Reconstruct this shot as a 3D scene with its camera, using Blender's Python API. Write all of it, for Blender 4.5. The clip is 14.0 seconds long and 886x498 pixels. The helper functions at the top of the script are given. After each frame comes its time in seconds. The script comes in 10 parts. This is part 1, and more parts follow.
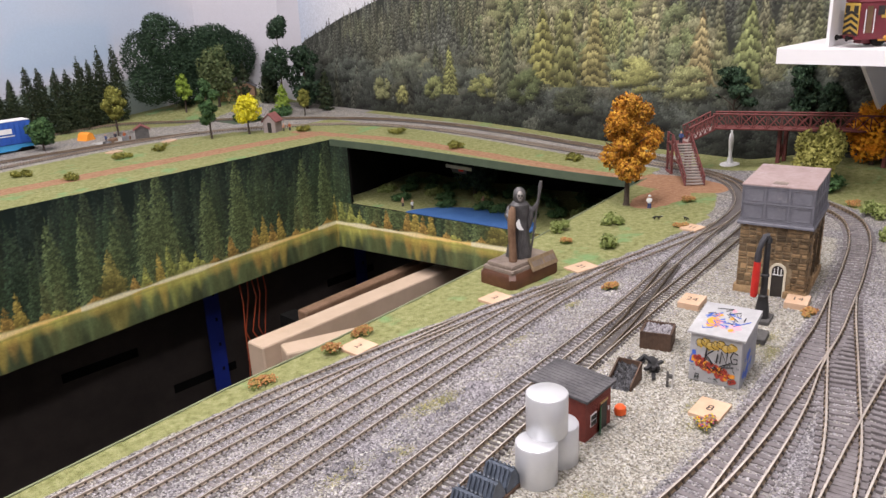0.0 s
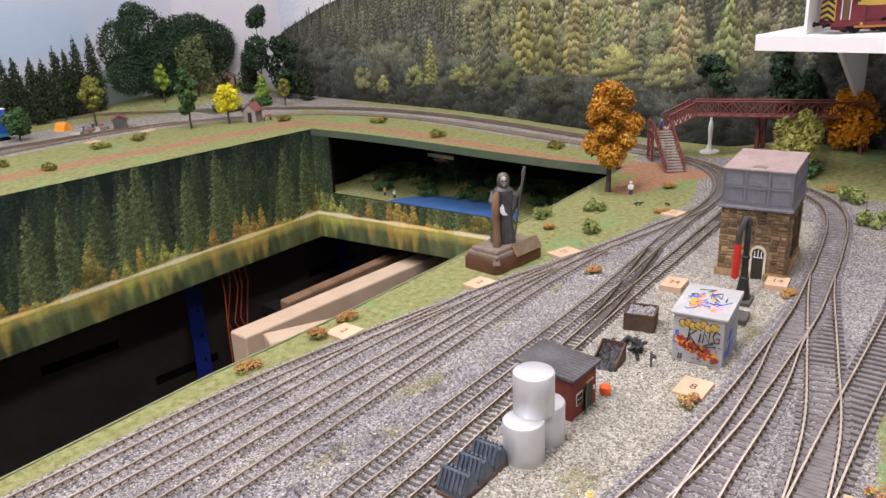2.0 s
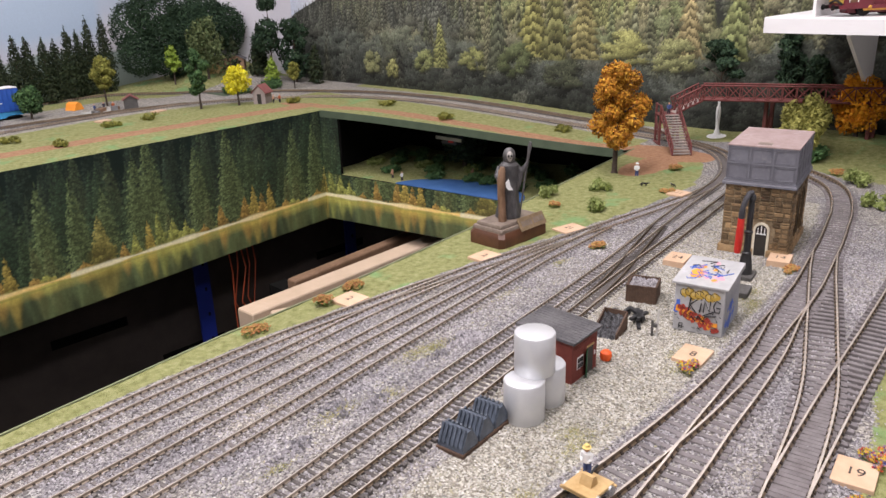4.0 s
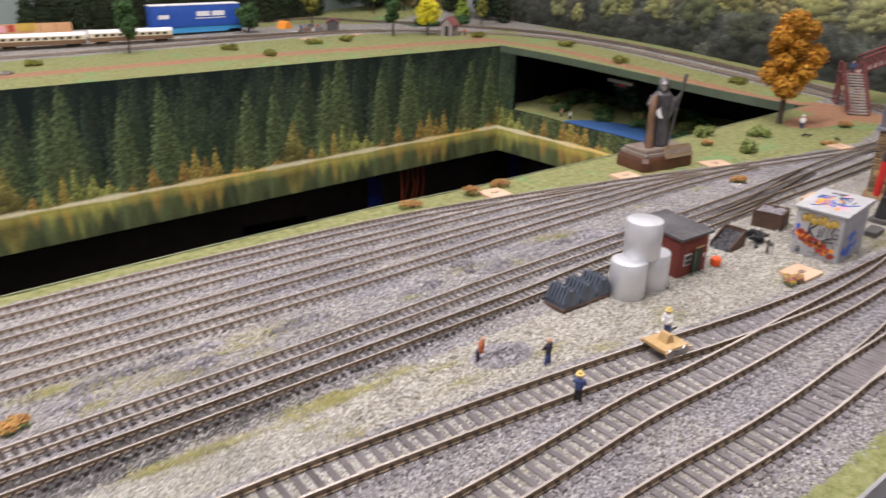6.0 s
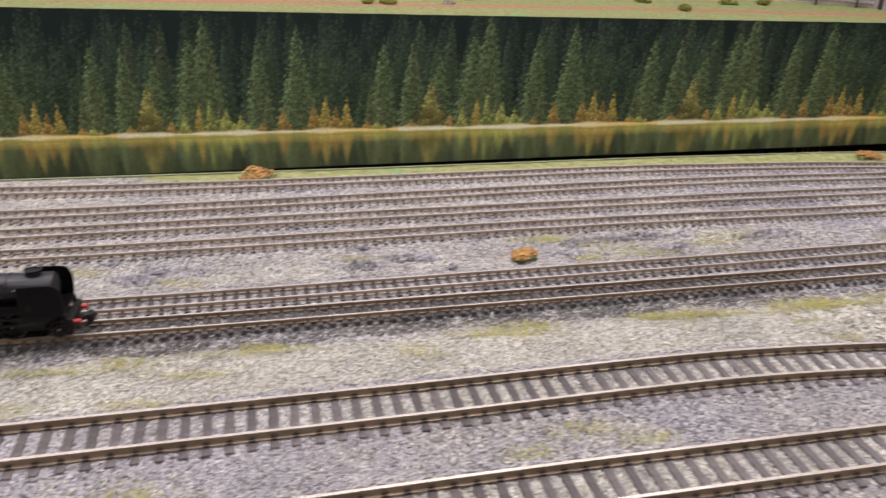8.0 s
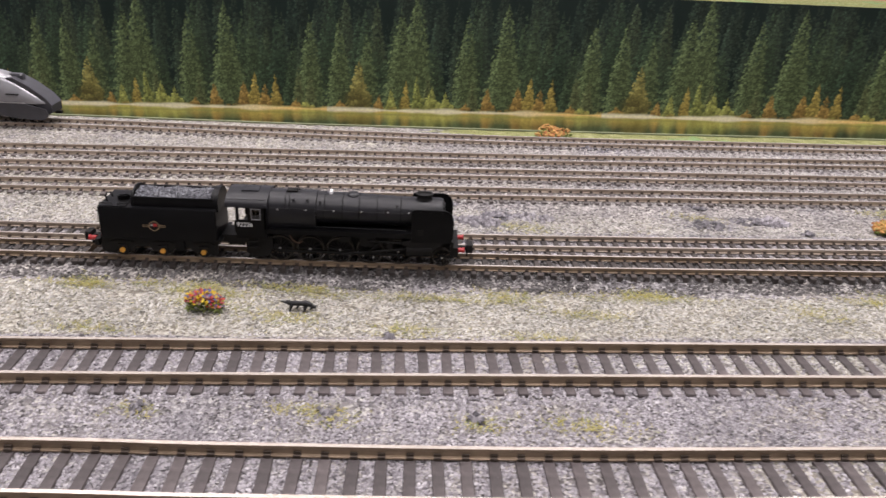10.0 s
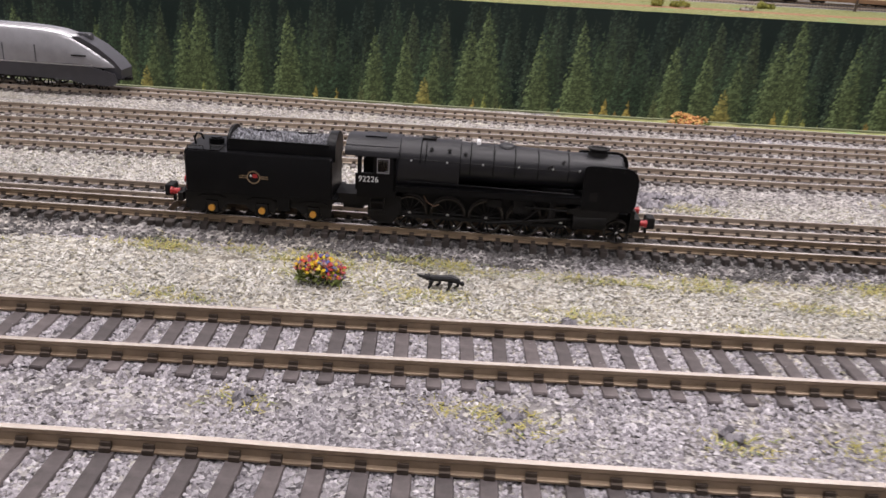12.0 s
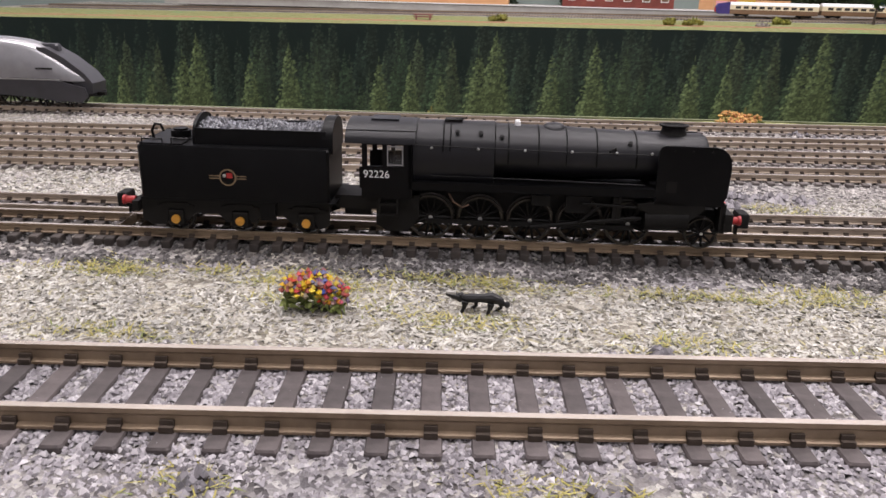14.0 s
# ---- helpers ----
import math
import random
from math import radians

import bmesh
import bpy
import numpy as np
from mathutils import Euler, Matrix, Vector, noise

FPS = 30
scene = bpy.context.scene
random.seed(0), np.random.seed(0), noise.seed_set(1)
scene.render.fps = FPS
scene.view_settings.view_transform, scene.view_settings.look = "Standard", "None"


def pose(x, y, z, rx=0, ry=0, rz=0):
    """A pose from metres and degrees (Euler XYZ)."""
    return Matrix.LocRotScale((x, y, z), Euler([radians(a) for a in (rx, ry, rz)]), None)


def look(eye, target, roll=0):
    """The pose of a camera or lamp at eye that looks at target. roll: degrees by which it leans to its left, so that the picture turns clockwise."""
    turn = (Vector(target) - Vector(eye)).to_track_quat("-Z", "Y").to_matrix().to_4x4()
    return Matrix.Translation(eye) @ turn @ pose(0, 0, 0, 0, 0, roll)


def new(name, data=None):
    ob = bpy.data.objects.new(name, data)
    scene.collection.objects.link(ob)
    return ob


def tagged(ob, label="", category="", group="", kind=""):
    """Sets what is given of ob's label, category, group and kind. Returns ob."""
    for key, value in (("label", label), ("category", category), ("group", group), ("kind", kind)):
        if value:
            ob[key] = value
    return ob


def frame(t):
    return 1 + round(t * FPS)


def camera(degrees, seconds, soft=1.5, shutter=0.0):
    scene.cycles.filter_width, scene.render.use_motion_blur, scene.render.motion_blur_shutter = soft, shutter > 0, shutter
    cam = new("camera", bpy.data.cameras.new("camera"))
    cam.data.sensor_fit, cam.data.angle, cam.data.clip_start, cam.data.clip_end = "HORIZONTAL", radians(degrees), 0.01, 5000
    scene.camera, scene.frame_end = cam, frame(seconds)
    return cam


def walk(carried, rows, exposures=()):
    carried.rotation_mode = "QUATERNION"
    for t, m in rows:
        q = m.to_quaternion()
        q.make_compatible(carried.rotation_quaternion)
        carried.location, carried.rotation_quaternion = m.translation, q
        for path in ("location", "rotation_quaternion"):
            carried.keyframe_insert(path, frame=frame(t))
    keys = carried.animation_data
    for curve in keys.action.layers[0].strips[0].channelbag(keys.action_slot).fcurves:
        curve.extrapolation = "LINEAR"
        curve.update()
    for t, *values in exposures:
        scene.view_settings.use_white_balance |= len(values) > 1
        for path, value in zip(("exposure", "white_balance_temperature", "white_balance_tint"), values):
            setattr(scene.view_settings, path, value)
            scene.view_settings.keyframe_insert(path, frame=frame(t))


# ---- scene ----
cam = camera(59.9, 14.0, soft=1.45, shutter=0.4)
PATH = [
    (0, (0.289, -0.14, 0.238), (1.643, 1.191, -0.391), -2.6),
    (0.5, (0.286, -0.136, 0.235), (1.658, 1.174, -0.397), -2.8),
    (1, (0.286, -0.138, 0.234), (1.663, 1.164, -0.404), -2.8),
    (1.5, (0.286, -0.138, 0.233), (1.667, 1.157, -0.409), -2.7),
    (2, (0.284, -0.14, 0.233), (1.667, 1.15, -0.416), -2.5),
    (4.3, (0.274, -0.153, 0.217), (1.634, 1.147, -0.461), -1.8),
    (4.5, (0.272, -0.16, 0.215), (1.624, 1.142, -0.476), -1.9),
    (5, (0.261, -0.182, 0.21), (1.581, 1.139, -0.506), -1.0),
    (5.5, (0.246, -0.203, 0.206), (1.46, 1.202, -0.535), 0.3),
    (6, (0.24, -0.223, 0.199), (1.248, 1.326, -0.565), 1.0),
    (6.5, (0.23, -0.234, 0.187), (1.007, 1.434, -0.598), 1.2),
    (7, (0.216, -0.236, 0.18), (0.787, 1.505, -0.621), 1.9),
    (7.5, (0.184, -0.231, 0.171), (0.586, 1.549, -0.648), 2.7),
    (8, (0.15, -0.227, 0.16), (0.402, 1.572, -0.677), 2.8),
    (8.5, (0.12, -0.223, 0.152), (0.27, 1.581, -0.7), 3.2),
    (9, (0.092, -0.221, 0.145), (0.138, 1.584, -0.716), 3.0),
    (9.2, (0.083, -0.221, 0.142), (0.097, 1.585, -0.717), 3.0),
    (11.3, (0.029, -0.197, 0.103), (-0.137, 1.726, -0.709), 2.9),
    (11.5, (0.025, -0.192, 0.098), (-0.134, 1.741, -0.692), 3.6),
    (12, (0.017, -0.173, 0.083), (-0.168, 1.729, -0.704), 3.6),
    (12.5, (0.012, -0.155, 0.07), (-0.185, 1.723, -0.705), 3.5),
    (13, (0.009, -0.144, 0.064), (-0.199, 1.748, -0.702), 3.1),
    (13.5, (0.008, -0.134, 0.059), (-0.205, 1.745, -0.656), 2.4),
    (14, (0.008, -0.13, 0.059), (-0.2, 1.721, -0.601), 1.4),
]
walk(cam, [(t, look(eye, target, roll)) for t, eye, target, roll in PATH], [(0, 0.16), (4.5, 0.1), (6.5, 0.02), (9, 0.0), (14, 0.0)])

# ---- world and light ----
world = bpy.data.worlds.new("world")
scene.world = world
world.use_nodes = True
world.node_tree.nodes["Background"].inputs[0].default_value = (0.75, 0.8, 0.9, 1)
world.node_tree.nodes["Background"].inputs[1].default_value = 0.05


def area_lamp(name, x, y, z, sx, sy, watts, colour=(1.0, 0.922, 0.95)):
    data = bpy.data.lights.new(name, "AREA")
    data.shape, data.size, data.size_y, data.energy, data.color = "RECTANGLE", sx, sy, watts, colour
    ob = new(name, data)
    ob.matrix_world = pose(x, y, z)
    return ob


CEIL = 1.45
LAMPS = [(0.55, 0.15, 15.5), (0.55, 0.95, 9.6), (-0.6, 0.15, 15.5), (-0.6, 0.95, 7.4), (0.1, -0.7, 11.4)]
for lx, ly, w in LAMPS:
    area_lamp("ceiling_lamp", lx, ly, CEIL - 0.04, 0.9, 0.22, w)


# ---- materials ----
MATS = {}


def nodes_of(name):
    m = bpy.data.materials.new(name)
    m.use_nodes = True
    MATS[name] = m
    nt = m.node_tree
    return m, nt, nt.nodes["Principled BSDF"]


def noise_tex(nt, scale, detail=4.0, rough=0.6, coord=None):
    n = nt.nodes.new("ShaderNodeTexNoise")
    n.inputs["Scale"].default_value, n.inputs["Detail"].default_value, n.inputs["Roughness"].default_value = scale, detail, rough
    if coord is None:
        coord = nt.nodes.new("ShaderNodeNewGeometry").outputs["Position"]
    nt.links.new(coord, n.inputs["Vector"])
    return n


def ramp(nt, src, stops):
    r = nt.nodes.new("ShaderNodeValToRGB")
    while len(r.color_ramp.elements) < len(stops):
        r.color_ramp.elements.new(0.5)
    for e, (p, c) in zip(r.color_ramp.elements, stops):
        e.position, e.color = p, (*c, 1)
    nt.links.new(src, r.inputs[0])
    return r.outputs[0]


def mix_col(nt, fac, a, b, kind="MIX"):
    n = nt.nodes.new("ShaderNodeMix")
    n.data_type, n.blend_type = "RGBA", kind
    for sock, v in ((n.inputs[0], fac), (n.inputs[6], a), (n.inputs[7], b)):
        if isinstance(v, (int, float)):
            sock.default_value = v
        elif isinstance(v, tuple):
            sock.default_value = (*v, 1)
        else:
            nt.links.new(v, sock)
    return n.outputs[2]


def bump(nt, bsdf, height, strength, dist):
    b = nt.nodes.new("ShaderNodeBump")
    b.inputs["Strength"].default_value, b.inputs["Distance"].default_value = strength, dist
    nt.links.new(height, b.inputs["Height"])
    nt.links.new(b.outputs[0], bsdf.inputs["Normal"])


def coord_out(nt, kind="Object"):
    return nt.nodes.new("ShaderNodeTexCoord").outputs[kind]


def plain(name, c1, c2, scale=400.0, rough=0.6, metal=0.0, bumps=0.3, dist=0.0002, wear=None, spec=0.5, vary=0.0):
    """Two tones at two scales, with fine relief; vary: tone shift from piece to piece."""
    m, nt, b = nodes_of(name)
    co = coord_out(nt)
    big, fine = noise_tex(nt, scale * 0.12, 3, 0.6, co), noise_tex(nt, scale, 5, 0.65, co)
    add = nt.nodes.new("ShaderNodeMath")
    add.operation = "MULTIPLY_ADD"
    nt.links.new(big.outputs[0], add.inputs[0])
    add.inputs[1].default_value = 0.6
    half = nt.nodes.new("ShaderNodeMath")
    half.operation = "MULTIPLY"
    nt.links.new(fine.outputs[0], half.inputs[0])
    half.inputs[1].default_value = 0.4
    nt.links.new(half.outputs[0], add.inputs[2])
    col = ramp(nt, add.outputs[0], [(0.35, c1), (0.65, c2)])
    if vary:
        oi = nt.nodes.new("ShaderNodeObjectInfo")
        v = ramp(nt, oi.outputs["Random"], [(0, (1 - vary,) * 3), (1, (1 + vary,) * 3)])
        col = mix_col(nt, 1.0, col, v, "MULTIPLY")
    if wear:
        w = noise_tex(nt, scale * 0.3, 6, 0.7, co)
        f = ramp(nt, w.outputs[0], [(0.58, (0, 0, 0)), (0.7, (1, 1, 1))])
        col = mix_col(nt, f, col, wear)
    nt.links.new(col, b.inputs["Base Color"])
    b.inputs["Roughness"].default_value, b.inputs["Metallic"].default_value = rough, metal
    b.inputs["Specular IOR Level"].default_value = spec
    if bumps:
        bump(nt, b, fine.outputs[0], bumps, dist)
    return m


def island(name, cols, rough=0.8, spread=0.0, spec=0.3):
    """Each loose piece takes a tone of its own."""
    m, nt, b = nodes_of(name)
    g = nt.nodes.new("ShaderNodeNewGeometry")
    stops = [(i / max(1, len(cols) - 1), c) for i, c in enumerate(cols)]
    col = ramp(nt, g.outputs["Random Per Island"], stops)
    n = noise_tex(nt, 25, 3, 0.6, g.outputs["Position"])
    shade = ramp(nt, n.outputs[0], [(0.3, (0.75, 0.75, 0.75)), (0.7, (1.15, 1.15, 1.15))])
    col = mix_col(nt, 1.0, col, shade, "MULTIPLY")
    nt.links.new(col, b.inputs["Base Color"])
    b.inputs["Roughness"].default_value = rough
    b.inputs["Specular IOR Level"].default_value = spec
    return m


def printed(name, rough=0.45, grain=1.0):
    """Ink on a sheet: the colours are those of the print."""
    m, nt, b = nodes_of(name)
    a = nt.nodes.new("ShaderNodeVertexColor")
    a.layer_name = "ink"
    n = noise_tex(nt, 260, 5, 0.7)
    n2 = noise_tex(nt, 900, 3, 0.7)
    s = ramp(nt, n.outputs[0], [(0.3, (1 - 0.36 * grain,) * 3), (0.7, (1 + 0.34 * grain,) * 3)])
    s2 = ramp(nt, n2.outputs[0], [(0.3, (1 - 0.2 * grain,) * 3), (0.7, (1 + 0.2 * grain,) * 3)])
    col = mix_col(nt, 1.0, mix_col(nt, 1.0, a.outputs[0], s, "MULTIPLY"), s2, "MULTIPLY")
    nt.links.new(col, b.inputs["Base Color"])
    b.inputs["Roughness"].default_value = rough
    b.inputs["Specular IOR Level"].default_value = 0.35
    return m


printed("forest_print", 0.5, 0.45)
printed("sky_print", 0.6, 0.12)


def ground_material():
    m, nt, b = nodes_of("scenic_ground")
    pos = nt.nodes.new("ShaderNodeNewGeometry").outputs["Position"]
    a = nt.nodes.new("ShaderNodeVertexColor")
    a.layer_name = "zone"
    sep = nt.nodes.new("ShaderNodeSeparateColor")
    nt.links.new(a.outputs[0], sep.inputs[0])
    fine, mid, big = noise_tex(nt, 900, 4, 0.7, pos), noise_tex(nt, 170, 5, 0.7, pos), noise_tex(nt, 18, 4, 0.6, pos)
    vor = nt.nodes.new("ShaderNodeTexVoronoi")
    vor.inputs["Scale"].default_value = 950
    nt.links.new(pos, vor.inputs["Vector"])
    vs = nt.nodes.new("ShaderNodeSeparateColor")
    nt.links.new(vor.outputs["Color"], vs.inputs[0])
    stone = ramp(nt, vs.outputs[0], [(0.0, (0.07, 0.065, 0.068)), (0.4, (0.21, 0.2, 0.205)), (0.8, (0.35, 0.34, 0.34)), (1.0, (0.52, 0.51, 0.49))])
    tint = ramp(nt, big.outputs[0], [(0.3, (0.8, 0.8, 0.86)), (0.5, (1, 0.98, 0.94)), (0.7, (1.1, 1.05, 0.92))])
    stone = mix_col(nt, 1.0, stone, tint, "MULTIPLY")
    pale = ramp(nt, vs.outputs[1], [(0.0, (0.15, 0.135, 0.11)), (0.5, (0.34, 0.315, 0.265)), (1.0, (0.56, 0.54, 0.47))])
    grass = ramp(nt, mid.outputs[0], [(0.3, (0.15, 0.16, 0.05)), (0.5, (0.26, 0.27, 0.11)), (0.7, (0.36, 0.36, 0.18))])
    mint = ramp(nt, big.outputs[0], [(0.58, (0, 0, 0)), (0.66, (0.6, 0.6, 0.6))])
    grass = mix_col(nt, mint, grass, (0.16, 0.34, 0.14))
    soil = ramp(nt, mid.outputs[0], [(0.3, (0.27, 0.14, 0.08)), (0.7, (0.45, 0.26, 0.155))])

    def edge(src):
        mm = nt.nodes.new("ShaderNodeMath")
        mm.operation = "MULTIPLY_ADD"
        nt.links.new(mid.outputs[0], mm.inputs[0])
        mm.inputs[1].default_value = 0.7
        nt.links.new(src, mm.inputs[2])
        return ramp(nt, mm.outputs[0], [(0.78, (0, 0, 0)), (0.92, (1, 1, 1))])

    col = mix_col(nt, edge(sep.outputs[2]), stone, pale)
    col = mix_col(nt, edge(sep.outputs[0]), col, grass)
    col = mix_col(nt, edge(sep.outputs[1]), col, soil)
    nt.links.new(col, b.inputs["Base Color"])
    b.inputs["Roughness"].default_value = 0.9
    b.inputs["Specular IOR Level"].default_value = 0.2
    h = nt.nodes.new("ShaderNodeMath")
    h.operation = "ADD"
    nt.links.new(vor.outputs["Distance"], h.inputs[0])
    nt.links.new(fine.outputs[0], h.inputs[1])
    bump(nt, b, h.outputs[0], 0.9, 0.0012)
    return m


ground_material()
island("ballast_grains", [(0.12, 0.111, 0.119), (0.235, 0.22, 0.236), (0.32, 0.302, 0.32), (0.42, 0.401, 0.42), (0.18, 0.168, 0.182), (0.52, 0.5, 0.515), (0.28, 0.263, 0.28)])
island("back_ballast", [(0.2, 0.185, 0.178), (0.34, 0.318, 0.305), (0.44, 0.415, 0.395), (0.56, 0.53, 0.505), (0.27, 0.25, 0.24), (0.64, 0.61, 0.58)])
island("slate_ballast", [(0.09, 0.085, 0.092), (0.16, 0.152, 0.165), (0.24, 0.228, 0.245), (0.34, 0.325, 0.345), (0.13, 0.122, 0.132)])
island("dark_ballast_grains", [(0.03, 0.028, 0.027), (0.068, 0.063, 0.062), (0.1, 0.095, 0.094), (0.16, 0.152, 0.15), (0.05, 0.046, 0.045)])
island("pale_gravel", [(0.17, 0.16, 0.14), (0.34, 0.325, 0.29), (0.43, 0.415, 0.375), (0.56, 0.545, 0.5), (0.28, 0.27, 0.245), (0.64, 0.625, 0.58), (0.09, 0.085, 0.075), (0.4, 0.37, 0.25)])
island("grass_flock", [(0.22, 0.2, 0.05), (0.34, 0.3, 0.09), (0.42, 0.37, 0.15), (0.27, 0.26, 0.08), (0.16, 0.21, 0.07)])
island("coal_lumps", [(0.012, 0.012, 0.013), (0.04, 0.04, 0.042), (0.1, 0.1, 0.11), (0.02, 0.02, 0.02)], rough=0.35, spec=0.6)
island("tender_coal", [(0.02, 0.02, 0.024), (0.1, 0.1, 0.115), (0.32, 0.33, 0.36), (0.05, 0.05, 0.056)], rough=0.3, spec=0.6)
island("orange_leaves", [(0.32, 0.1, 0.012), (0.55, 0.24, 0.02), (0.62, 0.34, 0.04), (0.45, 0.2, 0.02), (0.2, 0.07, 0.01)])
island("bright_orange_leaves", [(0.5, 0.15, 0.01), (0.75, 0.3, 0.01), (0.8, 0.4, 0.03), (0.6, 0.2, 0.01)])
island("yellow_leaves", [(0.6, 0.5, 0.01), (0.8, 0.72, 0.02), (0.85, 0.8, 0.08), (0.5, 0.42, 0.01)])
island("green_leaves", [(0.025, 0.06, 0.02), (0.05, 0.11, 0.04), (0.08, 0.15, 0.05), (0.035, 0.08, 0.03)])
island("lime_leaves", [(0.12, 0.2, 0.02), (0.22, 0.32, 0.04), (0.3, 0.4, 0.07), (0.16, 0.24, 0.03)])
island("olive_leaves", [(0.1, 0.11, 0.02), (0.2, 0.2, 0.04), (0.27, 0.26, 0.06), (0.14, 0.15, 0.03)])
island("willow_leaves", [(0.18, 0.18, 0.04), (0.32, 0.31, 0.08), (0.42, 0.4, 0.12), (0.24, 0.23, 0.05)])
island("dark_leaves", [(0.01, 0.026, 0.014), (0.024, 0.05, 0.026), (0.04, 0.075, 0.036), (0.016, 0.036, 0.018)])
island("sage_leaves", [(0.05, 0.08, 0.03), (0.1, 0.13, 0.05), (0.14, 0.17, 0.07)])
island("conifer_needles", [(0.012, 0.025, 0.012), (0.025, 0.04, 0.015), (0.04, 0.05, 0.02), (0.018, 0.03, 0.015)])
island("bush_leaves", [(0.13, 0.17, 0.04), (0.22, 0.27, 0.08), (0.3, 0.34, 0.12), (0.1, 0.14, 0.035)])
island("rust_blossom", [(0.28, 0.1, 0.04), (0.45, 0.2, 0.08), (0.5, 0.3, 0.1), (0.2, 0.16, 0.05), (0.6, 0.36, 0.12)])
island("bright_blossom", [(0.62, 0.42, 0.02), (0.68, 0.5, 0.03), (0.04, 0.08, 0.34), (0.7, 0.54, 0.04), (0.6, 0.08, 0.03), (0.06, 0.09, 0.3), (0.66, 0.5, 0.04), (0.3, 0.12, 0.1), (0.5, 0.05, 0.05), (0.1, 0.14, 0.36), (0.6, 0.3, 0.03), (0.16, 0.16, 0.06)], rough=0.6)


def dusty(name, c1, c2, dust_sheen):
    """Plastic sleepers, brown where kept clean; up the yard ballast powder and grazing sheen are painted in as one
    paler tone.
    """
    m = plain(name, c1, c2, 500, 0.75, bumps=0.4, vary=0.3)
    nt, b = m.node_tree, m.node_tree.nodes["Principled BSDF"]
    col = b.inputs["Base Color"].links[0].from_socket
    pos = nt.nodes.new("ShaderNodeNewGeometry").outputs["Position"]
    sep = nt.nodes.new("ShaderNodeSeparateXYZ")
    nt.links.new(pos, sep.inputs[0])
    # paler with x: ballast powder and grazing sheen mixed into the base colour
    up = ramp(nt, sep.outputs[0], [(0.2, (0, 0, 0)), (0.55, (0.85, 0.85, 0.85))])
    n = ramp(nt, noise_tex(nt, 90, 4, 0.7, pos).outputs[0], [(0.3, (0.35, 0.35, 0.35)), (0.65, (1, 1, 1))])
    nt.links.new(mix_col(nt, mix_col(nt, 1.0, up, n, "MULTIPLY"), col, dust_sheen), b.inputs["Base Color"])
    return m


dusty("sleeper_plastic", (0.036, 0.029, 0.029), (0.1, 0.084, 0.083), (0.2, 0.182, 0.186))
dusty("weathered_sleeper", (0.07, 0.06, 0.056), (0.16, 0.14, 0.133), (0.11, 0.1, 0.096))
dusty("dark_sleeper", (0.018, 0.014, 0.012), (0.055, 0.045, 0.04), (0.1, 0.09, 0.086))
plain("rail_steel", (0.16, 0.115, 0.075), (0.29, 0.22, 0.15), 300, 0.5, 0.4, 0.15)
plain("pale_rail", (0.3, 0.245, 0.19), (0.46, 0.385, 0.31), 300, 0.42, 0.4, 0.15)
plain("rail_top", (0.64, 0.565, 0.49), (0.8, 0.72, 0.64), 300, 0.27, 0.7, 0.1)
plain("dark_rail", (0.13, 0.1, 0.075), (0.24, 0.19, 0.14), 300, 0.4, 0.75, 0.15)
plain("chair_plastic", (0.024, 0.016, 0.011), (0.06, 0.043, 0.031), 700, 0.7)
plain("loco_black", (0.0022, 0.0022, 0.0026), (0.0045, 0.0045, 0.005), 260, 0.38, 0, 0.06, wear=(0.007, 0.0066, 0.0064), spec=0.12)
# Paler, glossier copy of loco_black: ceiling light on top surfaces put into the colour
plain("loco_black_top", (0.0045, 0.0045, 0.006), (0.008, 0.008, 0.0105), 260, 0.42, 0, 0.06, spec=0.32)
plain("frame_black", (0.003, 0.003, 0.003), (0.008, 0.007, 0.0065), 500, 0.6, 0, 0.2, spec=0.2)
plain("wheel_steel", (0.024, 0.021, 0.018), (0.055, 0.049, 0.042), 400, 0.36, 0.75, 0.1)
plain("bright_steel", (0.4, 0.4, 0.4), (0.6, 0.6, 0.6), 400, 0.35, 0.9, 0.1)
plain("red_paint", (0.45, 0.015, 0.012), (0.6, 0.03, 0.02), 400, 0.45)
plain("buffer_red", (0.28, 0.012, 0.014), (0.42, 0.025, 0.024), 400, 0.45)
plain("orange_paint", (0.7, 0.08, 0.01), (0.85, 0.14, 0.02), 400, 0.45)
plain("axle_yellow", (0.42, 0.19, 0.02), (0.6, 0.3, 0.04), 500, 0.5)
plain("white_paint", (0.68, 0.68, 0.68), (0.82, 0.82, 0.82), 120, 0.5, bumps=0.05)
plain("cream_paint", (0.6, 0.52, 0.34), (0.72, 0.64, 0.45), 300, 0.5)
plain("coach_brown", (0.1, 0.055, 0.025), (0.16, 0.09, 0.04), 300, 0.5)
plain("navy_paint", (0.03, 0.02, 0.12), (0.06, 0.04, 0.2), 300, 0.5)
plain("silver_grey", (0.24, 0.24, 0.25), (0.32, 0.32, 0.335), 300, 0.24, 0.35, 0.03)
plain("slate_grey_paint", (0.03, 0.03, 0.034), (0.05, 0.05, 0.058), 300, 0.4, bumps=0.08)
plain("tank_aluminium", (0.6, 0.61, 0.63), (0.7, 0.71, 0.73), 90, 0.36, 0.5, 0.05)
plain("shed_red", (0.13, 0.025, 0.018), (0.22, 0.05, 0.035), 350, 0.7)
plain("slate_roof", (0.05, 0.048, 0.052), (0.12, 0.115, 0.12), 420, 0.75, bumps=0.5)
plain("door_green", (0.012, 0.06, 0.025), (0.025, 0.1, 0.04), 350, 0.6)
plain("door_dark", (0.012, 0.01, 0.01), (0.03, 0.025, 0.02), 350, 0.6)
plain("tower_grey", (0.12, 0.12, 0.145), (0.2, 0.2, 0.225), 220, 0.65, wear=(0.24, 0.23, 0.24))
